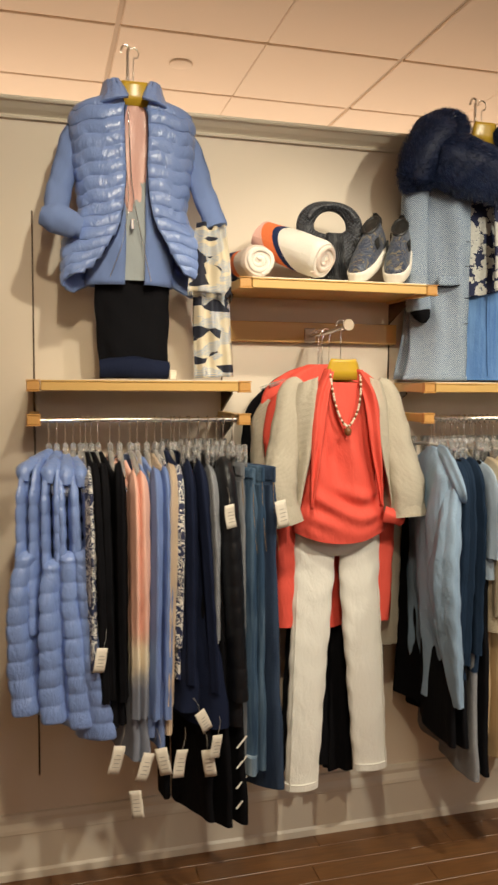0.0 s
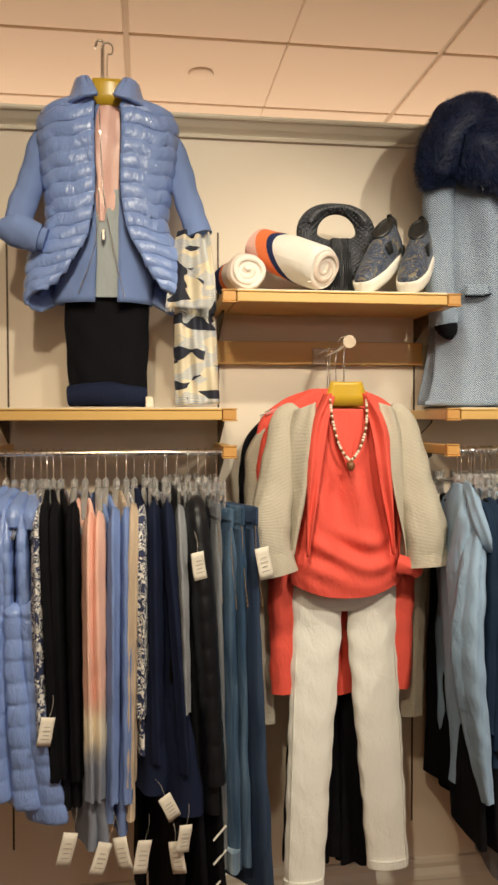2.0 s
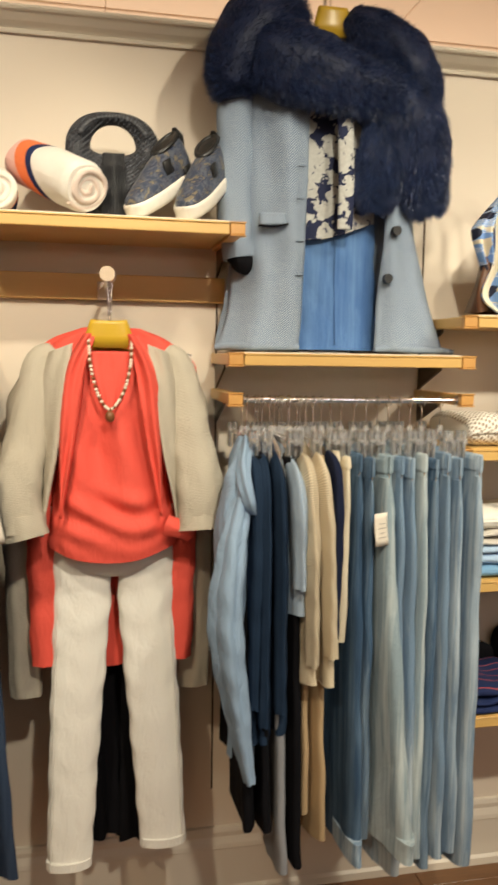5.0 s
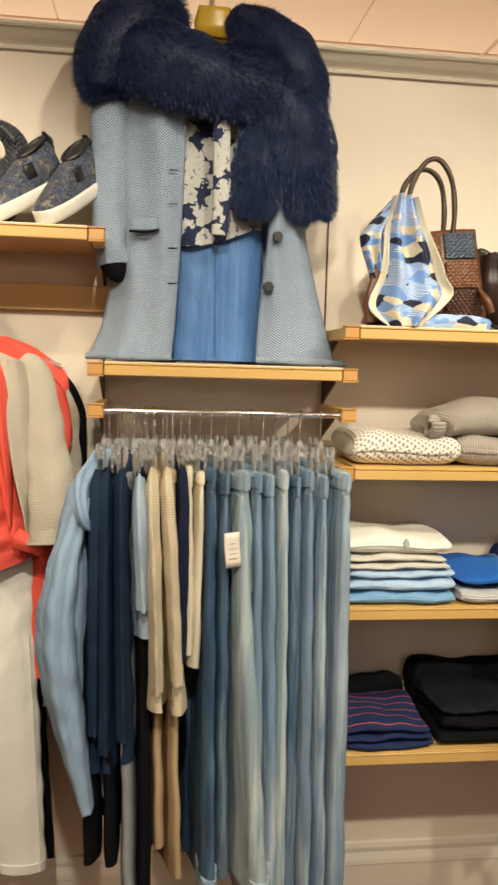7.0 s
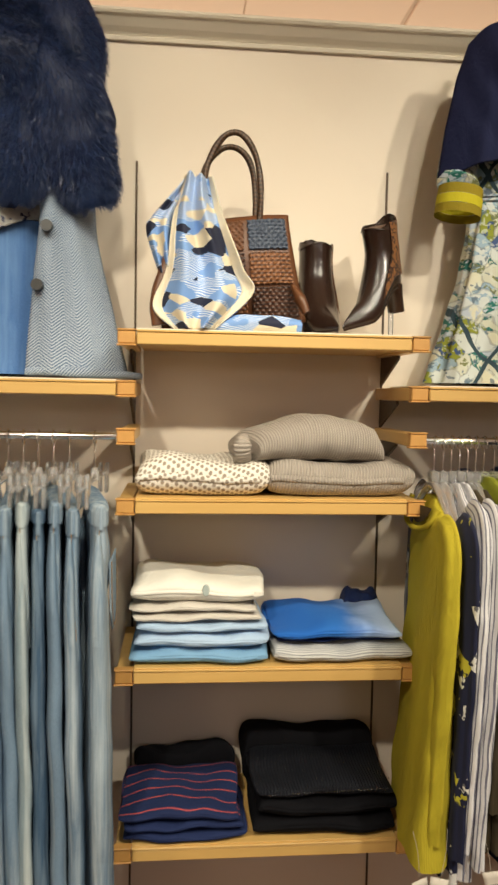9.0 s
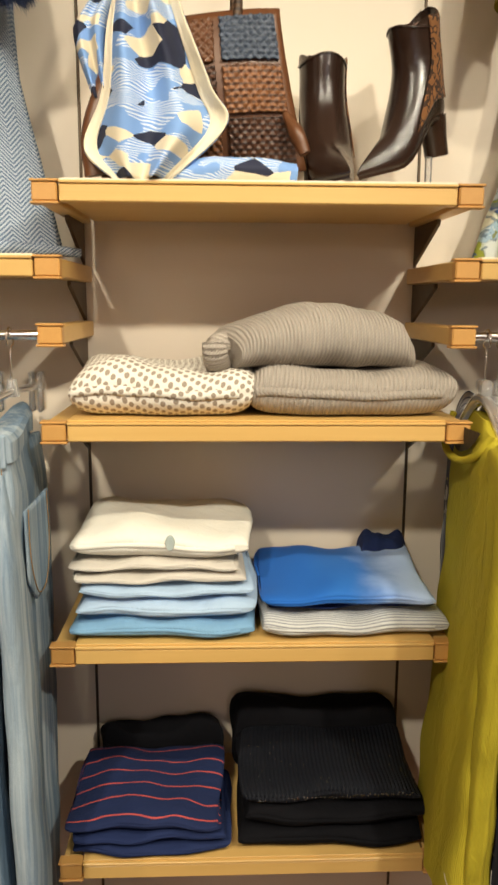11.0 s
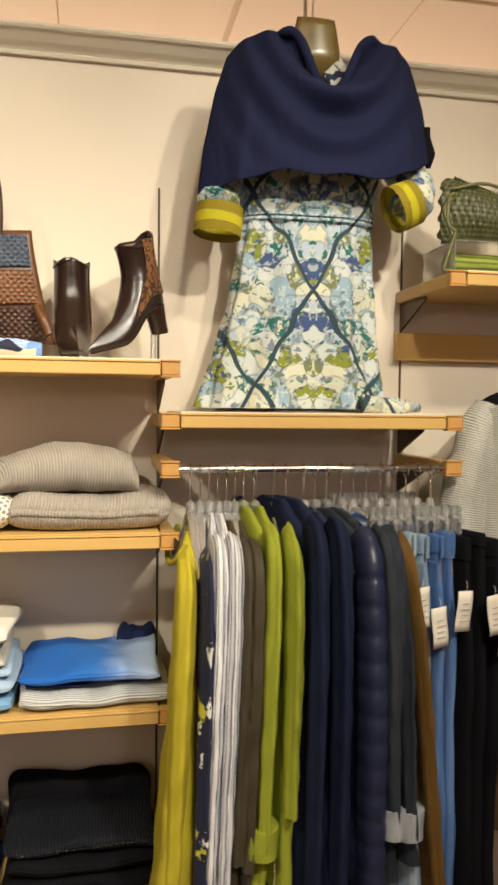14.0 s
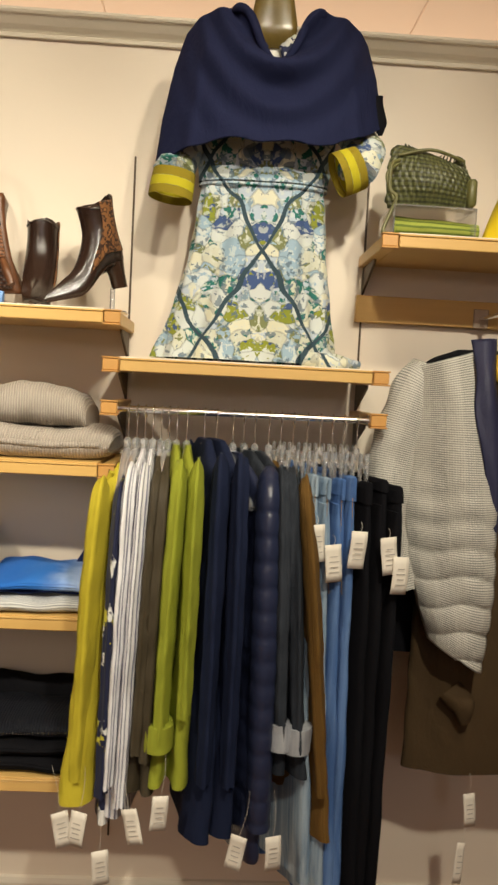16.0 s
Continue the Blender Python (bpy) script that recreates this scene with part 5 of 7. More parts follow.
for i in range(90):
    z, front = P[i, 0, 2], np.clip(-np.sin(A), 0, 1)
    u = (P[i, :, 0] - cx) / 0.14
    P[i, :, 1] -= front * 0.010 * np.exp(-((z - 1.245) / 0.06) ** 2) * np.sin(88 * (z - 0.045 * u * u) + 2.2 * u + 1.5 * np.sin(3 * u))
    P[i, :, 1] -= front * 0.013 * np.exp(-((z - 1.40) / 0.14) ** 2) * np.sin(7.5 * u * (1 + 1.5 * (z - 1.4)) + 9 * (z - 1.4))
    P[i, :, 2] += np.where(z < 1.2, 0.030 * u * u * (1.2 - z) / 0.065, 0)
mesh("body", [grid(P)], CORAL, e)
for sgn in (-1, 1):
    mesh("neck_frill", [slab(sheet_between([(cx + sgn * 0.030, cy + 0.012, 1.672), (cx + sgn * 0.055, cy - 0.010, 1.60), (cx + sgn * 0.068, cy - 0.020, 1.50), (cx + sgn * 0.092, cy - 0.024, 1.36), (cx + sgn * 0.112, cy - 0.026, 1.25)],
                                           [(cx + sgn * 0.062, cy + 0.012, 1.672), (cx + sgn * 0.098, cy - 0.012, 1.60), (cx + sgn * 0.115, cy - 0.022, 1.50), (cx + sgn * 0.118, cy - 0.024, 1.36), (cx + sgn * 0.118, cy - 0.024, 1.25)], 40, 16, 0.016, sgn, 0.006, 1.5), 0.003 * sgn)], CORAL, e)
mesh("neck_hollow", [slab(sheet_between([(cx - 0.048, cy + 0.004, 1.632), (cx - 0.034, cy - 0.004, 1.56), (cx - 0.004, cy - 0.012, 1.47)], [(cx + 0.046, cy + 0.004, 1.632), (cx + 0.034, cy - 0.004, 1.56), (cx - 0.002, cy - 0.012, 1.47)], 24, 10, 0.004), 0.002)], CORAL, e)
mesh("side_knot", [tube([(cx + 0.13, cy - 0.02, 1.225), (cx + 0.165, cy - 0.035, 1.215), (cx + 0.185, cy - 0.03, 1.195)], [0.025, 0.022, 0.012], 14, 18, 0.7, 0.12, 2, 0.1)], CORAL, e)
e = thing("rib_cardigan", "open taupe ribbed cardigan over a coral blouse", "cardigan")
for sgn in (-1, 1):
    o = 0.006 if sgn > 0 else -0.006
    P = sheet_between([(cx + sgn * 0.085, cy + 0.008, 1.650), (cx + sgn * 0.098, cy - 0.018, 1.55), (cx + sgn * 0.120, cy - 0.028, 1.40), (cx + sgn * 0.140 + o, cy - 0.032, 1.27), (cx + sgn * 0.150 + o, cy - 0.02, 1.205)],
                      [(cx + sgn * 0.150, cy + 0.045, 1.625), (cx + sgn * 0.172, cy + 0.05, 1.55), (cx + sgn * 0.178, cy + 0.06, 1.40), (cx + sgn * 0.170, cy + 0.06, 1.27), (cx + sgn * 0.165, cy + 0.06, 1.20)], 50, 20, 0.022, sgn, 0.004, 1.6)
    mesh("front_panel", [slab(P, 0.004 * sgn)], TAUPE, e)
    wide = 1.0 if sgn > 0 else 0.0
    mesh("sleeve", [tube([(cx + sgn * 0.125, cy + 0.05, 1.632), (cx + sgn * 0.162, cy + 0.045, 1.595), (cx + sgn * 0.186, cy + 0.02, 1.45), (cx + sgn * (0.208 - 0.004 * wide), cy - 0.01, 1.33), (cx + sgn * (0.198 + 0.012 * wide), cy - 0.03, 1.215 + 0.01 * wide)],
                         [0.022, 0.036, 0.046, 0.056, 0.048 + 0.006 * wide], 22, 60, 0.75, 0.05, sgn, 0.05)], TAUPE, e)
    mesh("rolled_cuff", [tube([(cx + sgn * (0.202 + 0.008 * wide), cy - 0.025, 1.255), (cx + sgn * (0.190 + 0.022 * wide), cy - 0.032, 1.205 + 0.01 * wide)], [0.048, 0.050 + 0.010 * wide], 22, 10, 0.78, 0.05, 4, 0.05)], TAUPE, e)
for nm, lb, mt, yy, rws, slv in (
        ("coral_blouse", "second coral blouse hanging behind the first", CORAL, 2.49, [(1.69, 0.070, 0.03), (1.655, 0.15, 0.04), (1.58, 0.215, 0.045), (1.40, 0.19, 0.045), (1.10, 0.165, 0.05), (0.83, 0.155, 0.05)], 0),
        ("rib_cardigan", "taupe cardigan hanging behind the front outfit", TAUPE, 2.54, [(1.66, 0.06, 0.03), (1.60, 0.18, 0.04), (1.40, 0.20, 0.045), (1.10, 0.20, 0.05), (0.86, 0.20, 0.05)], 0),
        ("black_jacket", "black jacket hanging at the back of the arm", BLACK, 2.59, [(1.68, 0.07, 0.03), (1.63, 0.16, 0.04), (1.52, 0.245, 0.04), (1.30, 0.25, 0.04), (0.95, 0.24, 0.04)], 0)):
    b_ = thing(nm, lb, nm.split("_")[1])
    xo = cx + (0.005 if nm != "rib_cardigan" else 0.0)
    mesh("body", [grid(torso([(z, xo, w, yy, d) for z, w, d in rws], 44, 64, folds=((8, 0.002, 0.010), (5, 0.001, 0.006)), seed=len(nm)))], mt, b_)
    if nm != "black_jacket":
        for sgn in (-1, 1):
            k = 0.0 if nm == "coral_blouse" else 1.0
            mesh("sleeve", [tube([(xo + sgn * 0.13, yy, 1.60), (xo + sgn * (0.18 + 0.02 * k), yy - 0.01, 1.50), (xo + sgn * (0.165 + 0.05 * k), yy - 0.045, 1.20), (xo + sgn * (0.156 + 0.055 * k), yy - 0.05, 0.86 - 0.10 * k)], [0.03, 0.045, 0.042, 0.040], 20, 50, 0.55, 0.06, sgn + k, 0.09)], mt, b_)
    neck = thing("clear_hanger", "clear plastic hanger with a wire hook on a face-out arm", "hanger", "clear hangers")
    mesh("bar", [tube([(xo - 0.20, yy + 0.03, rws[0][0] - 0.07), (xo, yy + 0.03, rws[0][0] - 0.01), (xo + 0.20, yy + 0.03, rws[0][0] - 0.07)], 0.007, 8, 20)], CLEAR, neck)
    mesh("hook", [tube([(xo, yy + 0.03, rws[0][0] - 0.01), (xo, yy + 0.03, 1.772), (1.088, yy + 0.03, 1.796), (1.072, yy + 0.03, 1.806), (1.058, yy + 0.03, 1.794)], 0.0018, 7, 26)], CHROME, neck)
e = thing("black_trousers", "wide black trousers hanging behind white ones", "trousers")
mesh("seat", [grid(torso([(1.2, 1.10, 0.125, 2.535, 0.02), (0.92, 1.10, 0.132, 2.530, 0.022)], 12, 60, folds=((6, 0.001, 0.004),), seed=2))], BLACK, e)
for s_, zb in ((-1, 0.345), (1, 0.325)):
    mesh("leg", [grid(torso([(0.96, 1.10 + s_ * 0.066, 0.066, 2.530, 0.024), (0.7, 1.10 + s_ * 0.070, 0.072, 2.515, 0.036), (zb, 1.103 + s_ * 0.078, 0.085, 2.50, 0.042)], 40, 60, folds=((9, 0.001, 0.010), (5, 0.001, 0.007)), seed=2 + s_))], BLACK, e)
# necklace
e = thing("bead_necklace", "wooden and pearl bead necklace with a pendant", "necklace")
NB = curve([(cx - 0.050, cy - 0.004, 1.655), (cx - 0.046, cy - 0.020, 1.60), (cx - 0.030, cy - 0.030, 1.535), (cx - 0.002, cy - 0.034, 1.500), (cx + 0.028, cy - 0.030, 1.54), (cx + 0.044, cy - 0.020, 1.60), (cx + 0.048, cy - 0.004, 1.655)], 47)
BEAD = [plain("pearl_bead", (0.78, 0.70, 0.58), 0.25), plain("wood_bead", (0.20, 0.08, 0.03), 0.35)]


def ball(c, r, n=8, sz=1.0):
    th_, ph = np.linspace(0, math.pi, n), np.linspace(0, 2 * math.pi, n + 3)
    return grid([[(c[0] + r * math.sin(a) * math.cos(b), c[1] + r * math.sin(a) * math.sin(b), c[2] + r * sz * math.cos(a)) for b in ph] for a in th_])


for q, c in enumerate(NB):
    mesh("bead", [ball(c, 0.0042)], BEAD[q % 2 if q % 3 else 0], e)
mesh("cord", [tube(NB, 0.001, 5, 60)], STITCH, e)
mesh("pendant", [ball((cx - 0.003, cy - 0.038, 1.484), 0.011, 12, 1.25)], BEAD[1], e)

# -- herringbone coat with a fur stole, on the third shelf
fx, fy = 1.665, 2.535
costumer(fx - 0.02, fy + 0.075, 2.60)
neck_block(fx - 0.015, fy + 0.04, 2.445, 2.515, 0.092, hook_top=2.597)
e = thing("denim_skirt", "mid-blue denim skirt standing on the shelf", "skirt")
mesh("body", [grid(torso([(1.98, fx + 0.01, 0.115, fy + 0.005, 0.04), (1.80, fx + 0.012, 0.118, fy, 0.045), (1.645, fx + 0.014, 0.128, fy - 0.01, 0.05)], 24, 56, folds=((4, 0.001, 0.004),)))], SKIRTB, e)
mesh("front_fold", [tube([(fx + 0.0, fy - 0.004, 1.95), (fx + 0.002, fy - 0.006, 1.80), (fx + 0.004, fy - 0.016, 1.66)], 0.002, 5)], SKIRTB, e)
e = thing("flower_shirt", "navy and white flower print shirt with a curved hem", "shirt")
P = torso([(2.42, fx, 0.09, fy + 0.02, 0.04), (2.25, fx, 0.12, fy + 0.0, 0.05), (2.05, fx + 0.006, 0.118, fy - 0.010, 0.055), (1.93, fx + 0.004, 0.116, fy - 0.014, 0.055)], 40, 60, folds=((5, 0.001, 0.003),))
P[:, :, 2] += np.linspace(0, 1, 40)[:, None] ** 4 * 0.055 * np.clip((P[:, :, 0] - fx + 0.06) / 0.17, 0, 1) ** 1.5
mesh("body", [grid(P)], FLOWER, e)
mesh("hem", [tube(P[-1, ::3], 0.0025, 6, 60)], FLOWER, e)
mesh("placket", [tube([(fx + 0.002, fy - 0.034, 2.36), (fx + 0.002, fy - 0.054, 2.25), (fx + 0.006, fy - 0.068, 2.05), (fx + 0.004, fy - 0.071, 1.95)], 0.007, 10, 30, 3.0, side=(1, 0, 0))], FLOWER, e)
e = thing("herringbone_coat", "open grey-blue herringbone wool coat standing on a shelf", "coat")
L1 = [(1.400, fy + 0.06, 2.40), (1.398, fy + 0.055, 2.25), (1.395, fy + 0.05, 2.05), (1.402, fy + 0.045, 1.88), (1.385, fy + 0.02, 1.74), (1.350, fy - 0.02, 1.645)]
L2 = [(1.580, fy - 0.01, 2.40), (1.585, fy - 0.02, 2.25), (1.580, fy - 0.035, 2.05), (1.574, fy - 0.042, 1.88), (1.566, fy - 0.05, 1.74), (1.556, fy - 0.06, 1.645)]
mesh("front_panel", [slab(sheet_between(L1, L2, 60, 30, 0.045, 1, 0.006, 2), 0.006)], TWEED, e)
R1 = [(1.790, fy - 0.01, 2.30), (1.800, fy - 0.02, 2.15), (1.795, fy - 0.03, 1.98), (1.778, fy - 0.035, 1.80), (1.768, fy - 0.045, 1.645)]
R2 = [(1.890, fy + 0.05, 2.30), (1.900, fy + 0.05, 2.15), (1.905, fy + 0.045, 1.98), (1.945, fy + 0.03, 1.80), (1.985, fy + 0.0, 1.645)]
mesh("front_panel", [slab(sheet_between(R1, R2, 60, 24, 0.03, 2, 0.006, 2), 0.006)], TWEED, e)
mesh("back_panel", [slab(sheet_between([(1.40, fy + 0.08, 2.40), (1.40, fy + 0.08, 1.9), (1.36, fy + 0.08, 1.645)], [(1.89, fy + 0.08, 2.40), (1.91, fy + 0.08, 1.9), (1.97, fy + 0.08, 1.645)], 20, 12, 0), 0.004)], TWEED, e)
mesh("hem_fold", [tube([(1.348, fy - 0.02, 1.648), (1.45, fy - 0.075, 1.652), (1.556, fy - 0.062, 1.65)], [0.008, 0.012, 0.008], 10, 24, 1, 0.1)], TWEED, e)
mesh("hem_fold", [tube([(1.770, fy - 0.045, 1.65), (1.88, fy - 0.05, 1.652), (2.012, fy + 0.0, 1.645)], [0.008, 0.012, 0.007], 10, 24, 1, 0.1)], TWEED, e)
mesh("sleeve", [tube([(1.425, fy + 0.03, 2.38), (1.400, fy + 0.02, 2.26), (1.398, fy + 0.01, 2.1), (1.402, fy + 0.005, 1.95), (1.412, fy + 0.0, 1.875)], [0.045, 0.048, 0.046, 0.044, 0.042], 20, 50, 0.8, 0.04, 2, 0.04)], TWEED, e)
mesh("sleeve_lining", [tube([(1.412, fy + 0.0, 1.885), (1.415, fy - 0.003, 1.860), (1.408, fy + 0.005, 1.845)], [0.036, 0.034, 0.02], 16, 14, 0.8, 0.08)], BLACK, e, "black lining of the sleeve")
mesh("pocket_flap", [slab(sheet_between([(1.452, fy - 0.045, 1.985), (1.452, fy - 0.05, 1.955)], [(1.520, fy - 0.055, 1.985), (1.520, fy - 0.060, 1.955)], 6, 8, 0.004), 0.005)], TWEED, e)
mesh("pocket_slit", [tube([(1.450, fy - 0.050, 1.952), (1.49, fy - 0.062, 1.950), (1.523, fy - 0.064, 1.957)], 0.0028, 6)], BLACK, e)
for bx, bz in ((1.807, 1.955), (1.787, 1.832)):
    mesh("button", [tube([(bx + 0.008, fy - 0.050, bz), (bx + 0.008, fy - 0.062, bz)], [0.0135, 0.012], 18, 4)], BLACKP, e, "round black button")
for bz in (2.10, 2.02, 1.915, 1.83):
    mesh("buttonhole", [tube([(1.545, fy - 0.060, bz), (1.566, fy - 0.050, bz + 0.002)], 0.0015, 5, 6)], CHAR, e)


def fur(name, label, spines, per, length=0.045):
    """A pelt: soft cores with many tapering hairs."""
    e = thing(name, label, "fur stole")
    core, hv, hf = [], [], []
    rs = np.random.RandomState(7)
    for pts, rad, flat in spines:
        core.append(tube(pts, rad, 22, 50, flat, 0.05, 1, 0.06))
        C = curve(pts, 160)
        R = np.interp(np.linspace(0, 1, 160), np.linspace(0, 1, len(rad)), rad)
        T = np.gradient(C, axis=0)
        T /= np.linalg.norm(T, axis=1, keepdims=True)
        for _ in range(per):
            i = rs.randint(160)
            a = rs.uniform(0, 2 * math.pi)
            b = np.array([0, 1.0, 0]) - T[i] * T[i][1]
            b /= np.linalg.norm(b)
            sd = np.cross(T[i], b)
            nrm = sd * math.cos(a) + b * math.sin(a)
            if nrm[1] > 0.55:
                continue
            root = C[i] + sd * math.cos(a) * R[i] * 0.97 + b * math.sin(a) * R[i] * flat * 0.97
            lay = nrm * 0.75 + T[i] * rs.uniform(0.2, 0.9) + rs.normal(0, 0.20, 3) + np.array([0, 0, -0.30])
            lay /= np.linalg.norm(lay)
            L = length * rs.uniform(0.5, 1.15)
            w = np.cross(lay, rs.normal(0, 1, 3))
            w = w / np.linalg.norm(w) * 0.0005
            k = len(hv)
            mid = root + lay * L * 0.55
            tip = root + lay * L + np.array([0, 0, -0.3 * L])
            hv += [root - w, root + w, mid + w * 0.8, mid - w * 0.8, tip]
            hf += [(k, k + 1, k + 2, k + 3), (k + 3, k + 2, k + 4)]
    for pc in core:
        mesh("pelt", [pc], FUR, e)
    tagged(mesh("fur_hair", [(hv, hf, None)], FURT, e), "", "", "", "stuff")
    return e


fur("fur_stole", "midnight blue fur stole draped over a coat", [
    ([(1.392, fy - 0.02, 2.262), (1.388, fy - 0.02, 2.29), (1.400, fy - 0.03, 2.36), (1.452, fy - 0.02, 2.43), (1.51, fy + 0.005, 2.475), (1.565, fy + 0.03, 2.505)], [0.030, 0.066, 0.080, 0.086, 0.070, 0.040], 0.7),
    ([(1.44, fy - 0.045, 2.36), (1.52, fy - 0.065, 2.345), (1.62, fy - 0.075, 2.315), (1.72, fy - 0.08, 2.290), (1.80, fy - 0.075, 2.275)], [0.075, 0.094, 0.080, 0.064, 0.060], 0.6),
    ([(1.695, fy + 0.02, 2.500), (1.745, fy + 0.0, 2.46), (1.81, fy - 0.02, 2.40), (1.850, fy - 0.03, 2.33), (1.862, fy - 0.045, 2.25)], [0.030, 0.064, 0.078, 0.080, 0.060], 0.7),
    ([(1.66, fy - 0.03, 2.375), (1.74, fy - 0.045, 2.36), (1.82, fy - 0.045, 2.32)], [0.030, 0.060, 0.060], 0.6),
    ([(1.78, fy - 0.075, 2.305), (1.842, fy - 0.07, 2.22), (1.868, fy - 0.05, 2.12), (1.905, fy - 0.03, 2.035), (1.915, fy - 0.03, 2.005)], [0.045, 0.088, 0.088, 0.058, 0.020], 0.5),
    ([(1.770, fy - 0.06, 2.23), (1.768, fy - 0.06, 2.12), (1.755, fy - 0.05, 2.04), (1.752, fy - 0.05, 2.005)], [0.045, 0.068, 0.050, 0.020], 0.5)], 17000, 0.0200)

# -- botanical dress with a navy cape, on the third low shelf
dx, dy = 2.932, 2.535
costumer(dx - 0.008, dy + 0.075, 2.60)
HORN = plain("smoky_plastic", (0.16, 0.11, 0.03), 0.25, 0, 0.4, 25)
neck_block(dx - 0.002, dy + 0.03, 2.385, 2.508, 0.105, "smoky wooden hanger wrapped in film with a chrome hook", 2.60, 0.02, HORN)
e = thing("print_dress", "belted botanical print dress with yellow cuffs", "dress")
P = torso([(2.085, dx - 0.006, 0.150, dy + 0.01, 0.05), (2.03, dx - 0.006, 0.156, dy + 0.005, 0.055), (1.90, dx - 0.010, 0.170, dy - 0.005, 0.06), (1.76, dx - 0.022, 0.195, dy - 0.02, 0.07), (1.645, dx - 0.034, 0.222, dy - 0.035, 0.08)],
          70, 160, folds=((17, 0.001, 0.005), (9, 0.001, 0.010), (5, 0.001, 0.008)), seed=5)
mesh("skirt", [grid(P)], DRESSP, e)
mesh("bodice", [grid(torso([(2.40, dx, 0.07, dy + 0.02, 0.04), (2.34, dx, 0.15, dy + 0.01, 0.05), (2.2, dx - 0.002, 0.165, dy, 0.055), (2.13, dx - 0.004, 0.160, dy, 0.055), (2.08, dx - 0.006, 0.152, dy + 0.006, 0.05)], 30, 70, folds=((10, 0.001, 0.006),), seed=2))], DRESSP, e)
mesh("belt", [grid(torso([(2.108, dx - 0.004, 0.158, dy - 0.004, 0.06), (2.075, dx - 0.004, 0.158, dy - 0.006, 0.06)], 6, 60)), grid(torso([(2.072, dx - 0.004, 0.157, dy - 0.004, 0.06), (2.066, dx - 0.004, 0.157, dy - 0.004, 0.06)], 4, 60))], DRESSP, e)
mesh("hem_tail", [tube([(dx + 0.10, dy - 0.05, 1.655), (dx + 0.18, dy - 0.06, 1.652), (dx + 0.245, dy - 0.03, 1.648)], [0.02, 0.018, 0.008], 14, 24, 0.8, 0.15, 1, 0.1)], DRESSP, e)
for sgn in (-1, 1):
    if sgn < 0:
        pts = [(dx - 0.13, dy + 0.05, 2.38), (dx - 0.17, dy + 0.05, 2.25), (dx - 0.212, dy + 0.02, 2.12), (dx - 0.220, dy - 0.03, 2.075)]
        c1, c2 = (dx - 0.218, dy - 0.03, 2.075), (dx - 0.226, dy - 0.035, 2.012)
    else:
        pts = [(dx + 0.13, dy + 0.05, 2.38), (dx + 0.18, dy + 0.05, 2.25), (dx + 0.232, dy + 0.0, 2.16), (dx + 0.205, dy - 0.05, 2.095)]
        c1, c2 = (dx + 0.212, dy - 0.055, 2.105), (dx + 0.160, dy - 0.062, 2.082)
    mesh("sleeve", [tube(pts, [0.035, 0.04, 0.046, 0.046], 20, 44, 0.8, 0.06, sgn, 0.04)], DRESSP, e)
    c1, c2 = np.array(c1), np.array(c2)
    cf = mesh("cuff", [tube([c1, c1 + (c2 - c1) * 0.35], [0.050, 0.051], 22, 6, 0.85, caps=False), tube([c1 + (c2 - c1) * 0.70, c2], [0.052, 0.052], 22, 6, 0.85, caps=False)], CUFFO, e, "olive and yellow turned cuff")
    mesh("cuff_band", [tube([c1 + (c2 - c1) * 0.36, c1 + (c2 - c1) * 0.69], [0.0515, 0.052], 22, 6, 0.86, caps=False)], CUFFY, cf)
for sgn in (-1, 1):
    mesh("collar", [slab(sheet_between([(dx + sgn * 0.012, dy - 0.010, 2.385), (dx + sgn * 0.020, dy - 0.03, 2.35), (dx + sgn * 0.035, dy - 0.03, 2.315)],
                                       [(dx + sgn * 0.062, dy + 0.015, 2.435), (dx + sgn * 0.075, dy - 0.01, 2.385), (dx + sgn * 0.060, dy - 0.025, 2.325)], 14, 8, 0.004), 0.003 * sgn)], FLOWER, e)
mesh("neck_label", [slab(sheet_between([(dx - 0.022, dy + 0.005, 2.388), (dx - 0.022, dy + 0.003, 2.36)], [(dx + 0.022, dy + 0.005, 2.388), (dx + 0.022, dy + 0.003, 2.36)], 4, 4, 0.0), 0.002)], WHITEF, e, "white woven neck label")
e = thing("navy_cape", "navy fine wool cape draped round a dress", "cape")
m_, n_ = 90, 110
CT = curve([(0, 2.318), (0.12, 2.332), (0.26, 2.400), (0.36, 2.428), (0.46, 2.438), (0.75, 2.436), (0.9, 2.426), (1.0, 2.398)], 60)
P = np.zeros((m_, n_, 3))
for j, u in enumerate(np.linspace(-1, 1, n_)):
    au = abs(u)
    ztop = float(np.interp(au, CT[:, 0], CT[:, 1]))
    zbot = 2.142 - 0.030 * max(0, (au - 0.5) / 0.5) * (1.6 if u < 0 else -2.2) + 0.004 * math.sin(14 * u)
    for i, v in enumerate(np.linspace(0, 1, m_)):
        z = ztop + (zbot - ztop) * v
        hw = np.interp(z, [2.10, 2.20, 2.32, 2.42, 2.46], [0.270, 0.258, 0.234, 0.202, 0.182])
        x = dx + 0.008 + u * hw * (1.0 if au > 0.42 else 1.0) + (0.006 if u > 0 else -0.004)
        drape = 0.020 * math.exp(-((z - 2.30 - 0.09 * u * u) / 0.05) ** 2) * (1 - au ** 2) + 0.022 * math.sin(66 * (z - 0.24 * u * u) + 1.2 * u) * math.exp(-(au / 0.60) ** 2) * (1 - v) ** 0.7
        fold = 0.010 * math.exp(-((u - 0.72 * (1 if u > 0 else -1)) / 0.06) ** 2) * v
        P[i, j] = (x, dy - 0.095 + 0.085 * au ** 3 - drape - fold + 0.02 * (1 - v) * (1 - au), z)
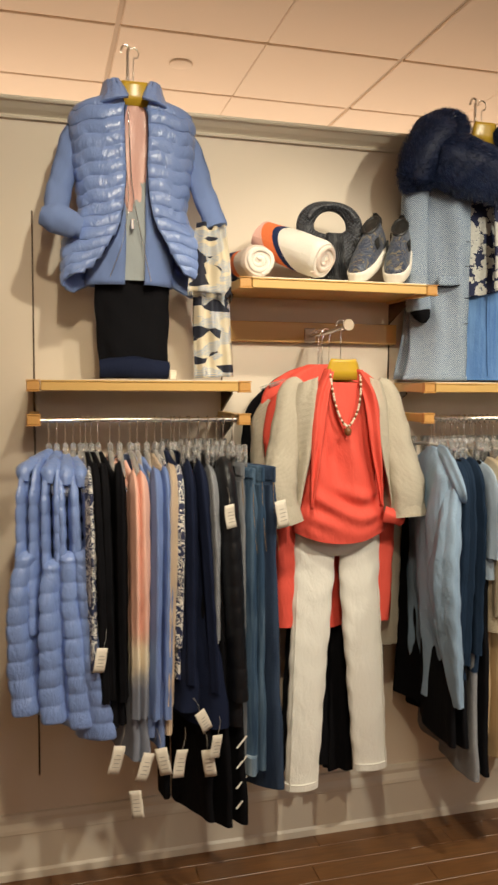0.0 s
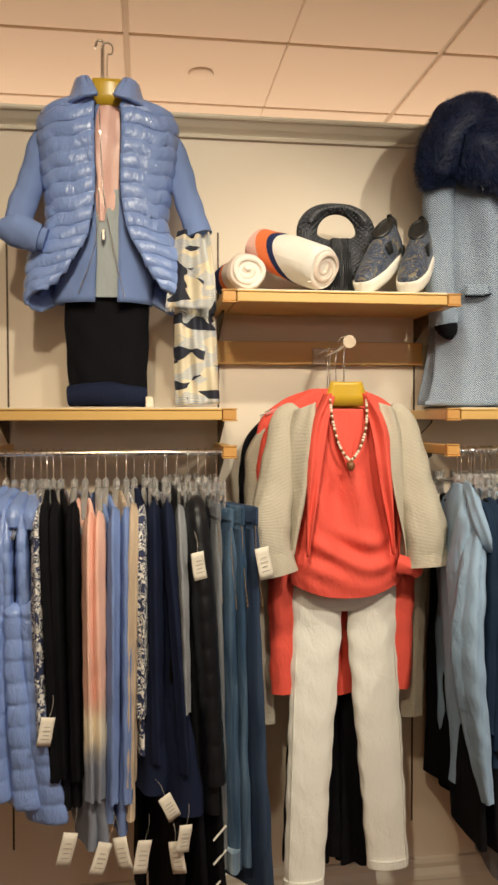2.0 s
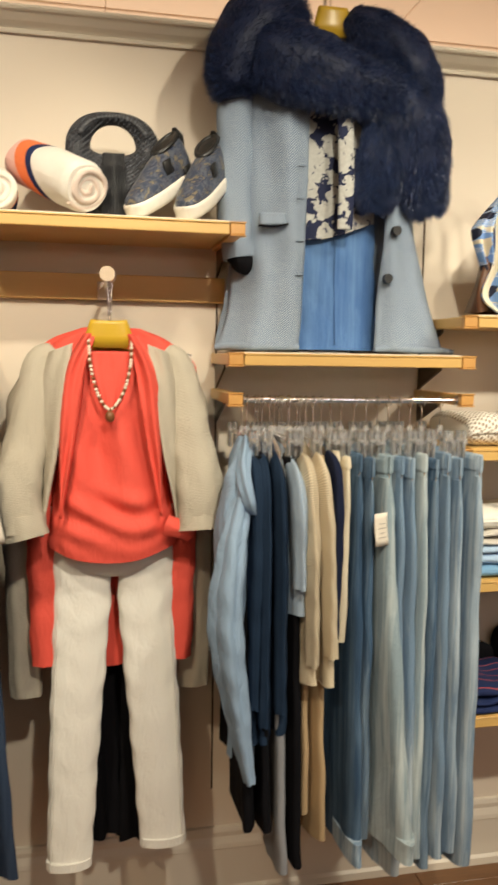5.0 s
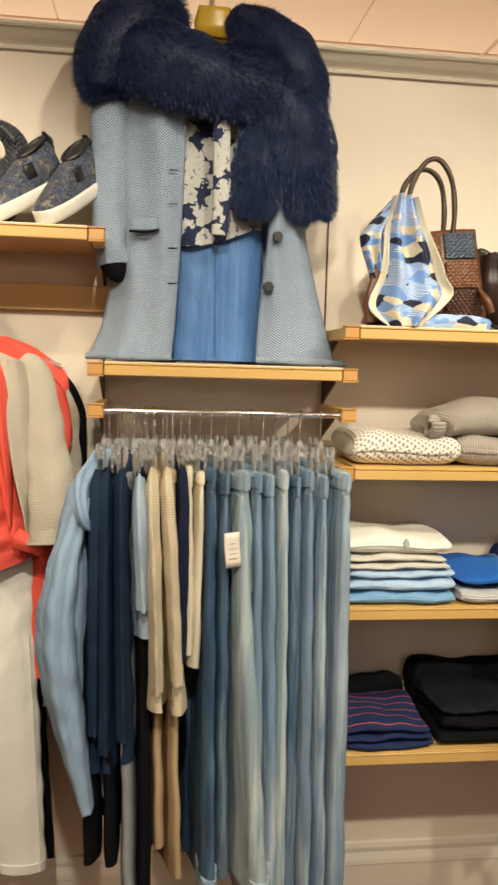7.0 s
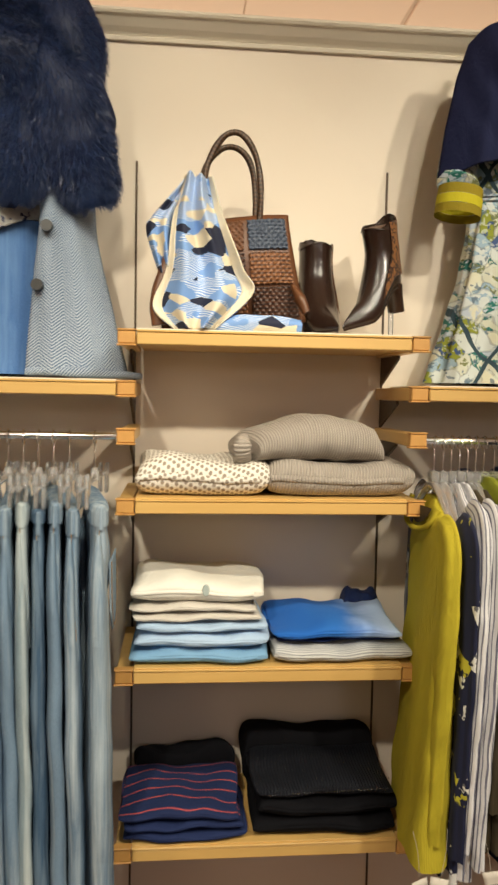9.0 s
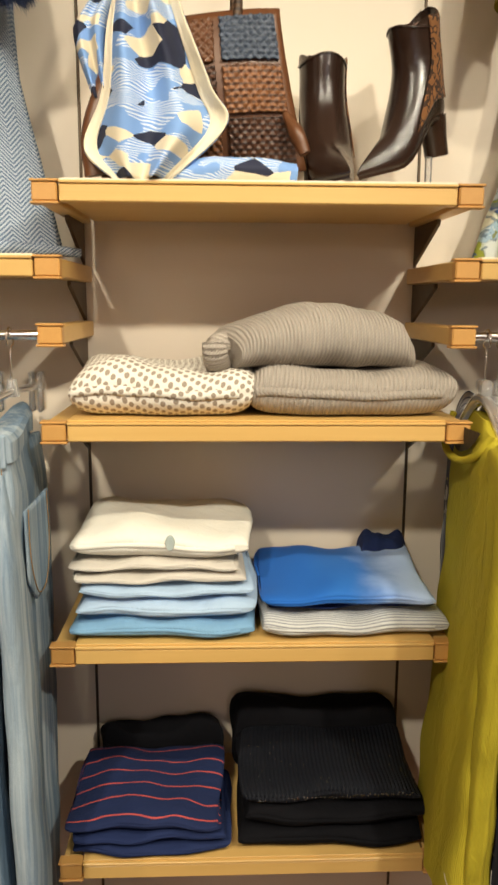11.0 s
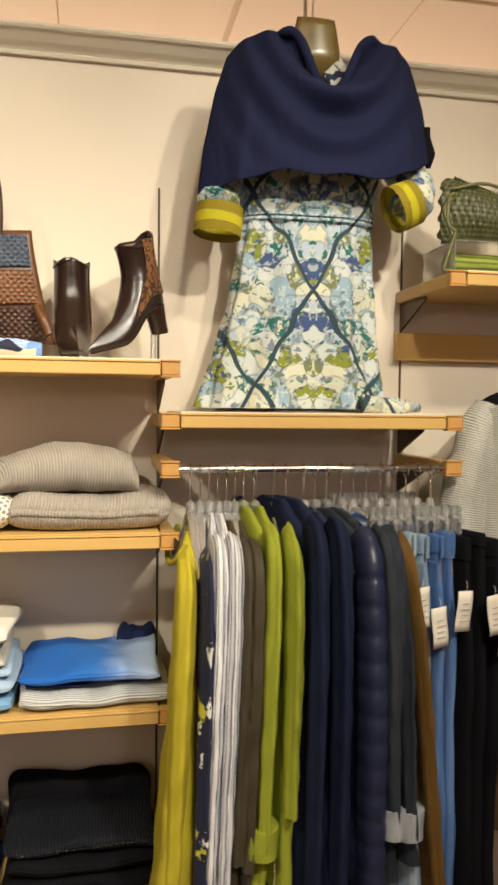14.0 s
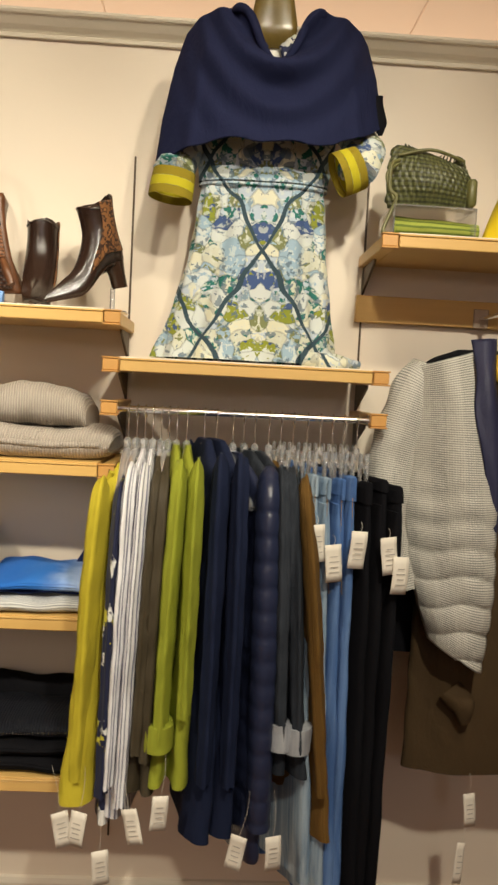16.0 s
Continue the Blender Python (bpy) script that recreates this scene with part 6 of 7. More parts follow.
mesh("wrap", [slab(P, 0.005)], CAPE, e)
NK = [(dx + 0.008 + u * 0.205, dy - 0.083 + 0.085 * abs(u) ** 3 + (0.08 if abs(u) > 0.6 else 0.0), float(np.interp(abs(u), CT[:, 0], CT[:, 1])) - 0.004) for u in (-0.62, -0.48, -0.33, -0.16, 0, 0.16, 0.33, 0.48, 0.62)]
mesh("rolled_neck", [tube(NK, [0.009, 0.010, 0.010, 0.009, 0.009, 0.009, 0.010, 0.010, 0.009], 14, 70, 0.8, 0.04, 1, 0.05)], CAPE, e)
for sgn, zt, xx in ((1, 2.225, 0.256),):
    mesh("frayed_corner", [tube([(dx + xx, dy - 0.01, zt + 0.06), (dx + xx * 1.01, dy - 0.015, zt), (dx + xx * 1.03, dy - 0.012, zt - 0.03)], [0.012, 0.018, 0.006], 10, 16, 0.6, 0.25, 2)], BLACK, e)

# -- houndstooth jacket on the last arm
jx, jy = 3.52, 2.40
neck_block(jx, jy + 0.03, 1.625, 1.690, 0.100, hook_top=1.822, r=0.018)
e = thing("houndstooth_jacket", "grey houndstooth quilted jacket with a navy lining", "jacket")
for sgn in (-1, 1):
    P = sheet_between([(jx + sgn * 0.232, jy + 0.06, 1.645), (jx + sgn * 0.235, jy + 0.05, 1.50), (jx + sgn * 0.225, jy + 0.02, 1.25), (jx + sgn * 0.200, jy - 0.01, 1.13), (jx + sgn * 0.165, jy - 0.02, 1.03)],
                      [(jx + sgn * 0.095, jy + 0.01, 1.690), (jx + sgn * 0.060, jy - 0.04, 1.50), (jx + sgn * 0.045, jy - 0.055, 1.25), (jx + sgn * 0.048, jy - 0.06, 1.10), (jx + sgn * 0.062, jy - 0.055, 0.965)], 70, 26, 0.04, 1, 0.004, 1.5)
    zz = P[:, :, 2]
    P[:, :, 1] -= 0.014 * abs(np.sin(math.pi * zz / 0.062 + 0.5 * np.sin(P[:, :, 0] * 40))) ** 0.5 * np.clip((1.42 - zz) / 0.1, 0, 1)
    mesh("front_panel", [slab(P, 0.008 * sgn)], PLAID, e)
    mesh("sleeve", [tube([(jx + sgn * 0.185, jy + 0.06, 1.645), (jx + sgn * 0.222, jy + 0.05, 1.58), (jx + sgn * 0.262, jy + 0.04, 1.42), (jx + sgn * 0.268, jy + 0.02, 1.25), (jx + sgn * 0.235, jy - 0.01, 1.13)], [0.045, 0.056, 0.056, 0.052, 0.046], 22, 60, 0.75, 0.06, sgn, 0.03)], PLAID, e)
    mesh("lapel_lining", [slab(sheet_between([(jx + sgn * 0.105, jy + 0.01, 1.715), (jx + sgn * 0.100, jy - 0.035, 1.63), (jx + sgn * 0.105, jy - 0.05, 1.55), (jx + sgn * 0.075, jy - 0.058, 1.42), (jx + sgn * 0.052, jy - 0.055, 1.25)],
                                             [(jx + sgn * 0.045, jy + 0.02, 1.722), (jx + sgn * 0.055, jy - 0.02, 1.63), (jx + sgn * 0.048, jy - 0.035, 1.55), (jx + sgn * 0.040, jy - 0.045, 1.42), (jx + sgn * 0.040, jy - 0.05, 1.25)], 40, 10, 0.014, 2, 0.004, 1.0), 0.004 * sgn)], LINING, e, "navy quilted lining turned out as a lapel")
for bz, bx in ((1.075, -0.063), (0.992, -0.072)):
    mesh("snap_button", [tube([(jx + bx, jy - 0.064, bz), (jx + bx, jy - 0.070, bz)], [0.008, 0.006], 14, 4)], CHROME, e, "small metal snap")
e = thing("brown_skirt", "dark brown wool skirt hung under a jacket", "skirt")
mesh("body", [grid(torso([(1.66, jx, 0.07, jy + 0.02, 0.04), (1.5, jx, 0.15, jy + 0.0, 0.05), (1.1, jx, 0.18, jy, 0.05), (0.69, jx - 0.005, 0.185, jy, 0.05)], 40, 70, folds=((6, 0.001, 0.006),)))], BROWN, e)
mesh("tie_knot", [tube([(jx - 0.105, jy - 0.01, 0.90), (jx - 0.08, jy - 0.03, 0.87), (jx - 0.07, jy - 0.03, 0.83)], [0.03, 0.028, 0.012], 14, 18, 0.8, 0.15)], BROWN, e)
e = thing("black_jacket", "black jacket hanging behind a houndstooth jacket", "jacket")
mesh("body", [grid(torso([(1.70, jx, 0.10, jy + 0.10, 0.03), (1.66, jx, 0.18, jy + 0.09, 0.04), (1.55, jx, 0.24, jy + 0.09, 0.045), (1.2, jx, 0.26, jy + 0.09, 0.05), (0.95, jx, 0.25, jy + 0.09, 0.05)], 30, 50, folds=((7, 0.001, 0.006),)))], BLACK, e)
tgp = thing("price_ticket", "cream ticket on a long ribbon below a skirt", "price tag", "hanging tickets")
tag_card(jx - 0.045, jy - 0.03, 0.66, tgp, 0.03, 0.08, 10, 4, 0.05)
tag_card(jx - 0.055, jy - 0.03, 0.54, tgp, 0.022, 0.10, 10, -5, 0.10)

# ---- folded clothes, bags, shoes ----


def folded(name, label, mat, x0, x1, y0, y1, z, h, seed=0, layers=2, sag=0.0, cat="sweater", round_=0.42, tilt=0.0):
    """A folded garment: soft plies with rounded folds and uneven edges."""
    e = thing(name, label, cat, "folded clothes")
    k = h / layers
    m, n = 40, 44
    A = np.linspace(0, 2 * math.pi, n + 1)
    c, s_ = np.cos(A), np.sin(A)
    yy = np.sign(c) * abs(c) ** 0.32
    zz = np.sign(s_) * abs(s_) ** (2 * round_)
    for q in range(layers):
        P = np.zeros((m, n + 1, 3))
        ins = 0.005 * math.sin(seed + q * 2.1)
        for i, t in enumerate(0.5 - 0.5 * np.cos(np.linspace(0, math.pi, m))):
            edge = (1 - abs(2 * t - 1) ** 7) ** 0.5
            x = x0 + ins + (x1 - x0) * t
            hy = (y1 - y0) / 2 * (0.955 + 0.045 * edge) * (1 - 0.022 * np.exp(-(zz / 0.16) ** 2))
            wave = sag * math.sin(t * 5 + seed) + 0.0035 * np.sin(8 * t + seed + q + 1.5 * yy) + 0.0022 * np.sin(19 * t + 2 * seed - 2.2 * yy) + 0.003 * np.sin(3 * yy + 6 * t + seed)
            up = (q + 0.5 + 0.5 * zz) / layers
            ragged = 0.005 * math.sin(6 * t + seed + q) + 0.003 * math.sin(15 * t + 3 * seed)
            P[i, :, 0] = x + 0.005 * np.sin(yy * 2 + seed + zz) - 0.006 * (t - 0.5) * (yy < 0)
            P[i, :, 1] = (y0 + y1) / 2 + yy * hy + np.where(yy < 0, ragged, 0)
            P[i, :, 2] = z + k * (q + 0.5) + wave * up + zz * k * 0.52 * (0.35 + 0.65 * edge) * (1 - 0.12 * abs(yy) ** 6) + tilt * (t - 0.5) * up
        P[:, -1] = P[:, 0]
        mesh("folded_layer", [grid(P, True)], mat, e)
        j = n // 2
        mesh("inner_fold", [tube(P[4:-4:4, j] + np.array([0, -0.0005, 0]), k * 0.10, 8, 40, 0.9, 0.05, seed)], mat, e)
    return e


OPENK = cloth("cream_open_knit", (0.80, 0.76, 0.68), (0.34, 0.28, 0.22), "dots", 0.0160)
IVORY = cloth("ivory_wool", (0.84, 0.81, 0.73))
STONE = cloth("stone_knit", (0.62, 0.58, 0.52))
PALEB = cloth("pale_blue_knit", (0.42, 0.56, 0.74))
MIDB = cloth("sky_blue_knit", (0.20, 0.38, 0.58))
GREYSTR = cloth("grey_white_rib", (0.62, 0.62, 0.60), (0.30, 0.31, 0.33), "stripe_v", 0.006)
SEQ = cloth("black_sequin_knit", (0.012, 0.014, 0.022), pat="knit", p=0.007, rough=0.6, spec=0.25)
RSTR = cloth("navy_red_stripe", (0.016, 0.026, 0.085), (0.50, 0.09, 0.08), "stripe_v", 0.040, duty=0.92)
NBLUE = cloth("navy_blue_jersey", (0.016, 0.028, 0.095))


def shade_blue():
    s = Nodes("blue_ombre_knit")
    o = s.coord("Object")
    x, y, z = s.split(o)
    f = s.m("ADD", s.m("DIVIDE", s.m("SUBTRACT", x, 2.37), 0.23), s.m("MULTIPLY", s.m("SUBTRACT", s.noise(o, 12, 3), 0.5), 0.5))
    col = s.ramp(f, [(0.0, (0.018, 0.13, 0.50)), (0.3, (0.025, 0.15, 0.52)), (0.9, (0.50, 0.66, 0.98))], "EASE")
    s.bump(s.noise(o, 600, 2), 0.4, 0.001)
    return s.done(col, 0.85, 0, 0.05, 0.25)


BOMB = shade_blue()
Z1, Z2, Z3 = 1.395, 1.039, 0.657
folded("open_knit_sweater", "cream open-knit sweater folded on a shelf", OPENK, 2.005, 2.290, 2.40, 2.66, Z1, 0.078, 1, 1, 0.006)
folded("taupe_sweater", "thick taupe knit sweater folded flat on a shelf", TAUPEK, 2.275, 2.600, 2.40, 2.66, Z1, 0.075, 2, 1, 0.004)
# a rolled sweater with a spiral end
e = thing("rolled_sweater", "thick taupe knit sweater loosely rolled on another", "sweater", "folded clothes")
m = 40
RP = np.zeros((m, 49, 3))
for i, t in enumerate(np.linspace(0, 1, m)):
    rz_ = float(np.interp(t, [0, 0.06, 0.22, 0.45, 0.8, 0.95, 1], [0.026, 0.036, 0.043, 0.054, 0.047, 0.042, 0.030]))
    ry_ = 0.082 + 0.022 * min(1, t * 3)
    for j, a in enumerate(np.linspace(0, 2 * math.pi, 49)):
        c, s_ = math.cos(a), math.sin(a)
        w = 0.0015 * math.sin(17 * t + 2 * a) + 0.001 * math.sin(31 * t - 3 * a)
        RP[i, j] = (2.240 + 0.300 * t - 0.03 * c * (1 - t), 2.500 + 0.040 * t + (ry_ + w) * math.copysign(abs(c) ** 0.75, c), Z1 + 0.070 + rz_ + (rz_ + w) * math.copysign(abs(s_) ** 0.85, s_) - 0.010 * (t > 0.85) * (t - 0.85) / 0.15)
mesh("roll", [grid(RP, True)], TAUPEK, e)
sp = [(2.243 - 0.016 * math.cos(a) * 0.4 - 0.004 * a * 0.3, 2.425 + 0.052 - (0.006 + 0.0085 * a) * math.cos(a), Z1 + 0.102 + (0.004 + 0.0048 * a) * math.sin(a)) for a in np.linspace(0.5, 6.6, 30)]
mesh("rolled_end", [tube(sp, 0.0125, 14, 110, 1.6, 0.02, side=(1, 0, 0))], TAUPEK, e, "spiral rolled end of the sweater")
zq = Z2
for i, (mt, h, lb, dx0, dx1) in enumerate(((MIDB, 0.034, "sky blue knit sweater folded in a stack", 0, 0.006), (PALEB, 0.033, "pale blue knit sweater folded in a stack", 0.004, 0.0), (PALEB, 0.022, "pale blue knit sweater folded in a stack", 0.006, -0.006),
                                         (STONE, 0.020, "stone knit sweater folded in a stack", 0.004, -0.012), (STONE, 0.019, "stone knit sweater folded in a stack", 0.002, -0.020), (IVORY, 0.046, "ivory wool sweater on top of a stack", 0.0, -0.004))):
    folded("folded_sweater", lb, mt, 2.000 + dx0, 2.292 + dx1, 2.392 + 0.004 * i, 2.66, zq, h, i * 1.3, 1, 0.0015 + 0.0045 * (i == 5))
    zq += h * 0.985
bd = tagged(mesh("badge", [tube([(2.158, 2.412, zq - 0.014), (2.158, 2.406, zq - 0.014)], [0.013, 0.011], 16, 4, 0.6)], plain("pale_badge", (0.45, 0.52, 0.50), 0.4)), "small pale round badge on a folded sweater", "badge")
folded("grey_rib_sweater", "grey and white ribbed sweater folded on a shelf", GREYSTR, 2.298, 2.602, 2.392, 2.66, Z2, 0.036, 3, 1, 0.002)
folded("navy_sweater", "thin navy sweater between two folded knits", NBLUE, 2.312, 2.590, 2.43, 2.66, Z2 + 0.036, 0.012, 4, 1, 0.001)
folded("ombre_sweater", "bright blue ombre sweater folded on top", BOMB, 2.308, 2.588, 2.404, 2.66, Z2 + 0.047, 0.030, 5, 1, 0.002, tilt=0.006, round_=0.3)
folded("navy_sweater", "navy sweater folded at the back of a shelf", NBLUE, 2.50, 2.59, 2.61, 2.685, Z2 + 0.002, 0.092, 6, 1)
zq = Z3
for i, (mt, h, lb) in enumerate(((NBLUE, 0.024, "navy jersey pullover folded in a stack"), (NBLUE, 0.022, "navy jersey pullover folded in a stack"), (RSTR, 0.025, "navy pullover with thin red stripes, folded"))):
    folded("folded_pullover", lb, mt, 1.985 + 0.004 * (i % 2), 2.250 - 0.003 * (i % 3), 2.388, 2.62, zq, h, i * 1.7 + 2, 1, 0.003)
    zq += h * 0.98
zq = Z3
for i, (mt, h, lb, yy) in enumerate(((BLACK, 0.040, "black sweater folded in a stack", 2.396), (BLACK, 0.038, "black sweater folded in a stack", 2.40), (SEQ, 0.036, "black sequinned sweater folded in a stack", 2.408))):
    folded("black_sweater", lb, mt, 2.268 + 0.004 * i, 2.586 - 0.003 * i, yy, 2.62, zq, h, i * 2.3, 1, 0.003)
    zq += h * 0.985
folded("black_sweater", "crumpled black sweater at the back of a shelf", BLACK, 2.255, 2.575, 2.60, 2.68, Z3 + 0.003, 0.146, 8, 1, 0.014)
folded("black_sweater", "crumpled black sweater at the back of a shelf", BLACK, 2.000, 2.240, 2.63, 2.688, Z3 + 0.002, 0.092, 9, 1, 0.012)
se = thing("sequin_trim", "glittering sequin line along a folded black sweater", "trim")
SEQM = plain("sequin", (0.6, 0.6, 0.62), 0.15, 1.0)
rs = np.random.RandomState(3)
for q in range(60):
    t = q / 59
    c = (2.30 + 0.26 * t + rs.normal(0, 0.002), 2.4045 + rs.normal(0, 0.0006), zq - 0.022 + 0.010 * t ** 0.6 + rs.normal(0, 0.0014))
    mesh("sequin", [ball(c, 0.0013, 5)], SEQM, se)
for q in range(70):
    mesh("sequin", [ball((rs.uniform(2.285, 2.57), rs.uniform(2.42, 2.55), zq + 0.0015 + rs.normal(0, 0.001)), 0.0011, 5)], SEQM, se)

# -- woven tote, scarf and ankle boots on the shelf of bay four
ZB = 1.740
BRAID = cloth("brown_braided_leather", (0.095, 0.045, 0.018), (0.03, 0.014, 0.006), "check", 0.009, rough=0.45, spec=0.5)
LEATH = plain("dark_brown_leather", (0.030, 0.015, 0.009), 0.24, 0, 0.35, 30, 0.25)
LEATH2 = plain("mid_brown_leather", (0.12, 0.045, 0.016), 0.4, 0, 0.3, 40, 0.3)
WOVB = cloth("navy_woven_leather", (0.022, 0.034, 0.060), (0.06, 0.08, 0.12), "check", 0.010, rough=0.45, spec=0.5)
WOVT = cloth("tan_woven_leather", (0.25, 0.10, 0.035), (0.07, 0.026, 0.010), "check", 0.010, rough=0.45, spec=0.5)
WOVD = cloth("dark_woven_leather", (0.09, 0.035, 0.016), (0.025, 0.010, 0.006), "check", 0.010, rough=0.45, spec=0.5)
e = thing("woven_tote", "patchwork woven leather tote with tall braided handles", "handbag")


def bag_face(u, v, y=2.485):
    """Front of the tote; u, v from 0 to 1."""
    xl, xr = 2.075 - 0.02 * (1 - v), 2.325 + 0.045 * (1 - v) ** 1.3
    zt = ZB + 0.018 + 0.228 * v - 0.012 * math.cos(u * 3)
    return (xl + (xr - xl) * u, y - 0.032 * math.sin(math.pi * v * 0.9) * math.sin(math.pi * (0.1 + 0.8 * u)), zt)


body = [[bag_face(u, v) for u in np.linspace(0, 1, 26)] for v in np.linspace(1, 0, 22)]
mesh("bag_body", [slab(body, 0.075)], LEATH2, e)
cols = [0.02, 0.34, 0.62, 0.98]
rows_ = [0.03, 0.34, 0.66, 0.97]
pick = [[WOVD, WOVT, WOVD], [WOVB, WOVD, WOVT], [LEATH2, WOVB, WOVB]]
pick[1][2], pick[0][2], pick[2][2], pick[2][1] = WOVT, WOVD, WOVB, LEATH2
for r in range(3):
    for c in range(3):
        u0, u1, v0, v1 = cols[c] + 0.02, cols[c + 1] - 0.02, rows_[r] + 0.015, rows_[r + 1] - 0.015
        m, n = 36, 36
        P = []
        for v in np.linspace(v1, v0, m):
            P.append([])
            for u in np.linspace(u0, u1, n):
                x, y, z = bag_face(u, v)
                w = 0.0045 * abs(math.sin((x + z) * 230)) * abs(math.sin((x - z) * 230))
                P[-1].append((x, y - 0.004 - w, z))
        mesh("woven_panel", [slab(P, 0.003)], pick[r][c], e)
for yy, dz, dxx in ((2.475, 0.0, 0.0), (2.53, -0.012, -0.006)):
    mesh("handle", [tube([(2.140 + dxx, yy, 1.96), (2.140 + dxx, yy, 2.03), (2.152 + dxx, yy, 2.10), (2.185 + dxx, yy, 2.155 + dz), (2.222 + dxx, yy, 2.160 + dz), (2.252 + dxx, yy, 2.115), (2.264 + dxx, yy, 2.04), (2.262 + dxx, yy, 1.965)], 0.0068, 10, 120, 1.0, 0.12, 1)], BRAID, e, "tall braided brown handle")
mesh("tassel", [tube([(2.335, 2.46, 1.845), (2.348, 2.445, 1.815), (2.362, 2.44, 1.785)], [0.006, 0.011, 0.009], 10, 14, 1, 0.2)], LEATH2, e)
e = thing("draped_scarf", "blue, cream and navy print scarf draped over a tote", "scarf")
SF = sheet_between([(2.102, 2.46, 2.068), (2.078, 2.435, 1.98), (2.066, 2.425, 1.87), (2.040, 2.42, 1.79), (2.085, 2.41, 1.742)], [(2.158, 2.46, 2.062), (2.180, 2.43, 1.98), (2.222, 2.415, 1.87), (2.245, 2.41, 1.82), (2.165, 2.405, 1.742)], 70, 60, 0.018, 1, 0.016, 2.4)
mesh("main_fall", [slab(SF, 0.003)], SCARFP, e)
for rim in (SF[:, :6], SF[:, -8:]):
    mesh("border", [slab(rim + np.array([0, -0.003, 0]), 0.002)], SCARFC, e, "plain cream border")
mesh("side_fall", [slab(sheet_between([(2.10, 2.48, 2.06), (2.035, 2.47, 1.985), (2.022, 2.465, 1.95), (2.05, 2.46, 1.86)], [(2.12, 2.47, 2.055), (2.085, 2.455, 1.99), (2.075, 2.45, 1.95), (2.075, 2.45, 1.86)], 40, 20, 0.01, 2, 0.010, 1.8), 0.003)], SCARFP, e)
mesh("lying_end", [tube([(2.16, 2.43, 1.752), (2.23, 2.42, 1.756), (2.30, 2.42, 1.756), (2.348, 2.425, 1.754)], [0.014, 0.018, 0.016, 0.015], 14, 40, 0.9, 0.1, 2, 0.08)], SCARFP, e)
mesh("knot_strap", [tube([(2.078, 2.462, 1.92), (2.060, 2.452, 1.86), (2.045, 2.448, 1.80), (2.052, 2.448, 1.752)], [0.012, 0.014, 0.012, 0.016], 10, 30, 0.6, 0.1)], LEATH2, e, "brown leather strap")


CROC = croc("dark_brown_croc_leather", (0.026, 0.013, 0.009))
SPOT = printed("tan_spotted_hide", [(0.0, (0.20, 0.085, 0.028)), (0.47, (0.030, 0.012, 0.006)), (0.60, (0.24, 0.105, 0.035))], 95, 0.3)


def boot(name, label, x, y, z, turn, pitch_, hs=1.0):
    """A pointed high-heeled ankle boot, toe towards -y before it is turned."""
    e = thing(name, label, "ankle boot", "ankle boots")
    prof = [(0.0, -0.158, 0.062, 0.028, 0.88), (0.008, -0.163, 0.066, 0.033, 0.86), (0.024, -0.140, 0.066, 0.036, 0.78), (0.046, -0.098, 0.062, 0.036, 0.5), (0.066, -0.056, 0.058, 0.0355, 0.3),
            (0.088, -0.032, 0.056, 0.035, 0.1), (0.115, -0.027, 0.056, 0.0345, 0.0), (0.150, -0.029, 0.060, 0.036, 0.0)]
    C = curve(prof, 46)

    def skin(q, a, off=0.0):
        zz, yf, yb, w, k = q
        c, s_ = math.cos(a), math.sin(a)
        yy = (yf + yb) / 2 + ((yb - yf) / 2 + off) * c
        xx = (w + off) * s_ * (1 - k * max(0, -c) ** 1.6)
        t = min(1, max(0, (yy + 0.090) / 0.105))
        zz = zz + 0.058 * t * t * (3 - 2 * t) + (0.016 * math.cos(2 * a) - 0.006 if zz > 0.149 else 0)
        return (xx, yy, zz)

    A = np.linspace(0, 2 * math.pi, 45)
    pieces = [("upper", grid([[skin(q, a) for a in A] for q in C[::-1]]), CROC, "polished croc-embossed dark brown leather upper")]
    pieces.append(("collar_edge", tube([skin(C[-1], a) for a in A[::3]], 0.0018, 6, 60), LEATH, ""))
    D = C[-3].copy()
    pieces.append(("lining", grid([[skin((D[0], D[1] + 0.005 + r * 0.04, D[2] - 0.005 - r * 0.04, D[3] * (0.95 - r * 0.9), 0), a) for a in A] for r in (0, 0.5, 1)]), LEATH2, ""))
    pieces.append(("sole", grid([[skin((zz, C[0][1], C[0][2], C[0][3], C[0][4]), a, 0.0025) for a in A] for zz in (0.002, -0.002)], True), LEATH, "thin dark leather sole"))
    H = [[(w * math.cos(a), cy_ + d * math.sin(a), zz) for a in A[::2]] for zz, w, d, cy_ in ((0.062, 0.024, 0.026, 0.036), (0.03, 0.020, 0.020, 0.040), (0.0, 0.019, 0.019, 0.041))]
    pieces.append(("heel", grid(H, True), LEATH, "tall covered heel"))
    pieces.append(("side_panel", slab([[skin(q, a, 0.0015) for a in np.linspace(-0.9, 1.75, 22)] for q in C[:13:-1]], 0.0015), SPOT, "spotted tan hide panel round the back"))
    M = pose(x, y, z, 0, 0, turn) @ pose(0, 0, 0, pitch_, 0, 0)
    for nm, (p, f, uv), mt, lb in pieces:
        p = np.array([(M @ Vector([v * hs for v in q]))[:] for q in np.asarray(p).reshape(-1, 3)])
        mesh(nm, [(p, f, uv)], mt, e, lb)
    return e


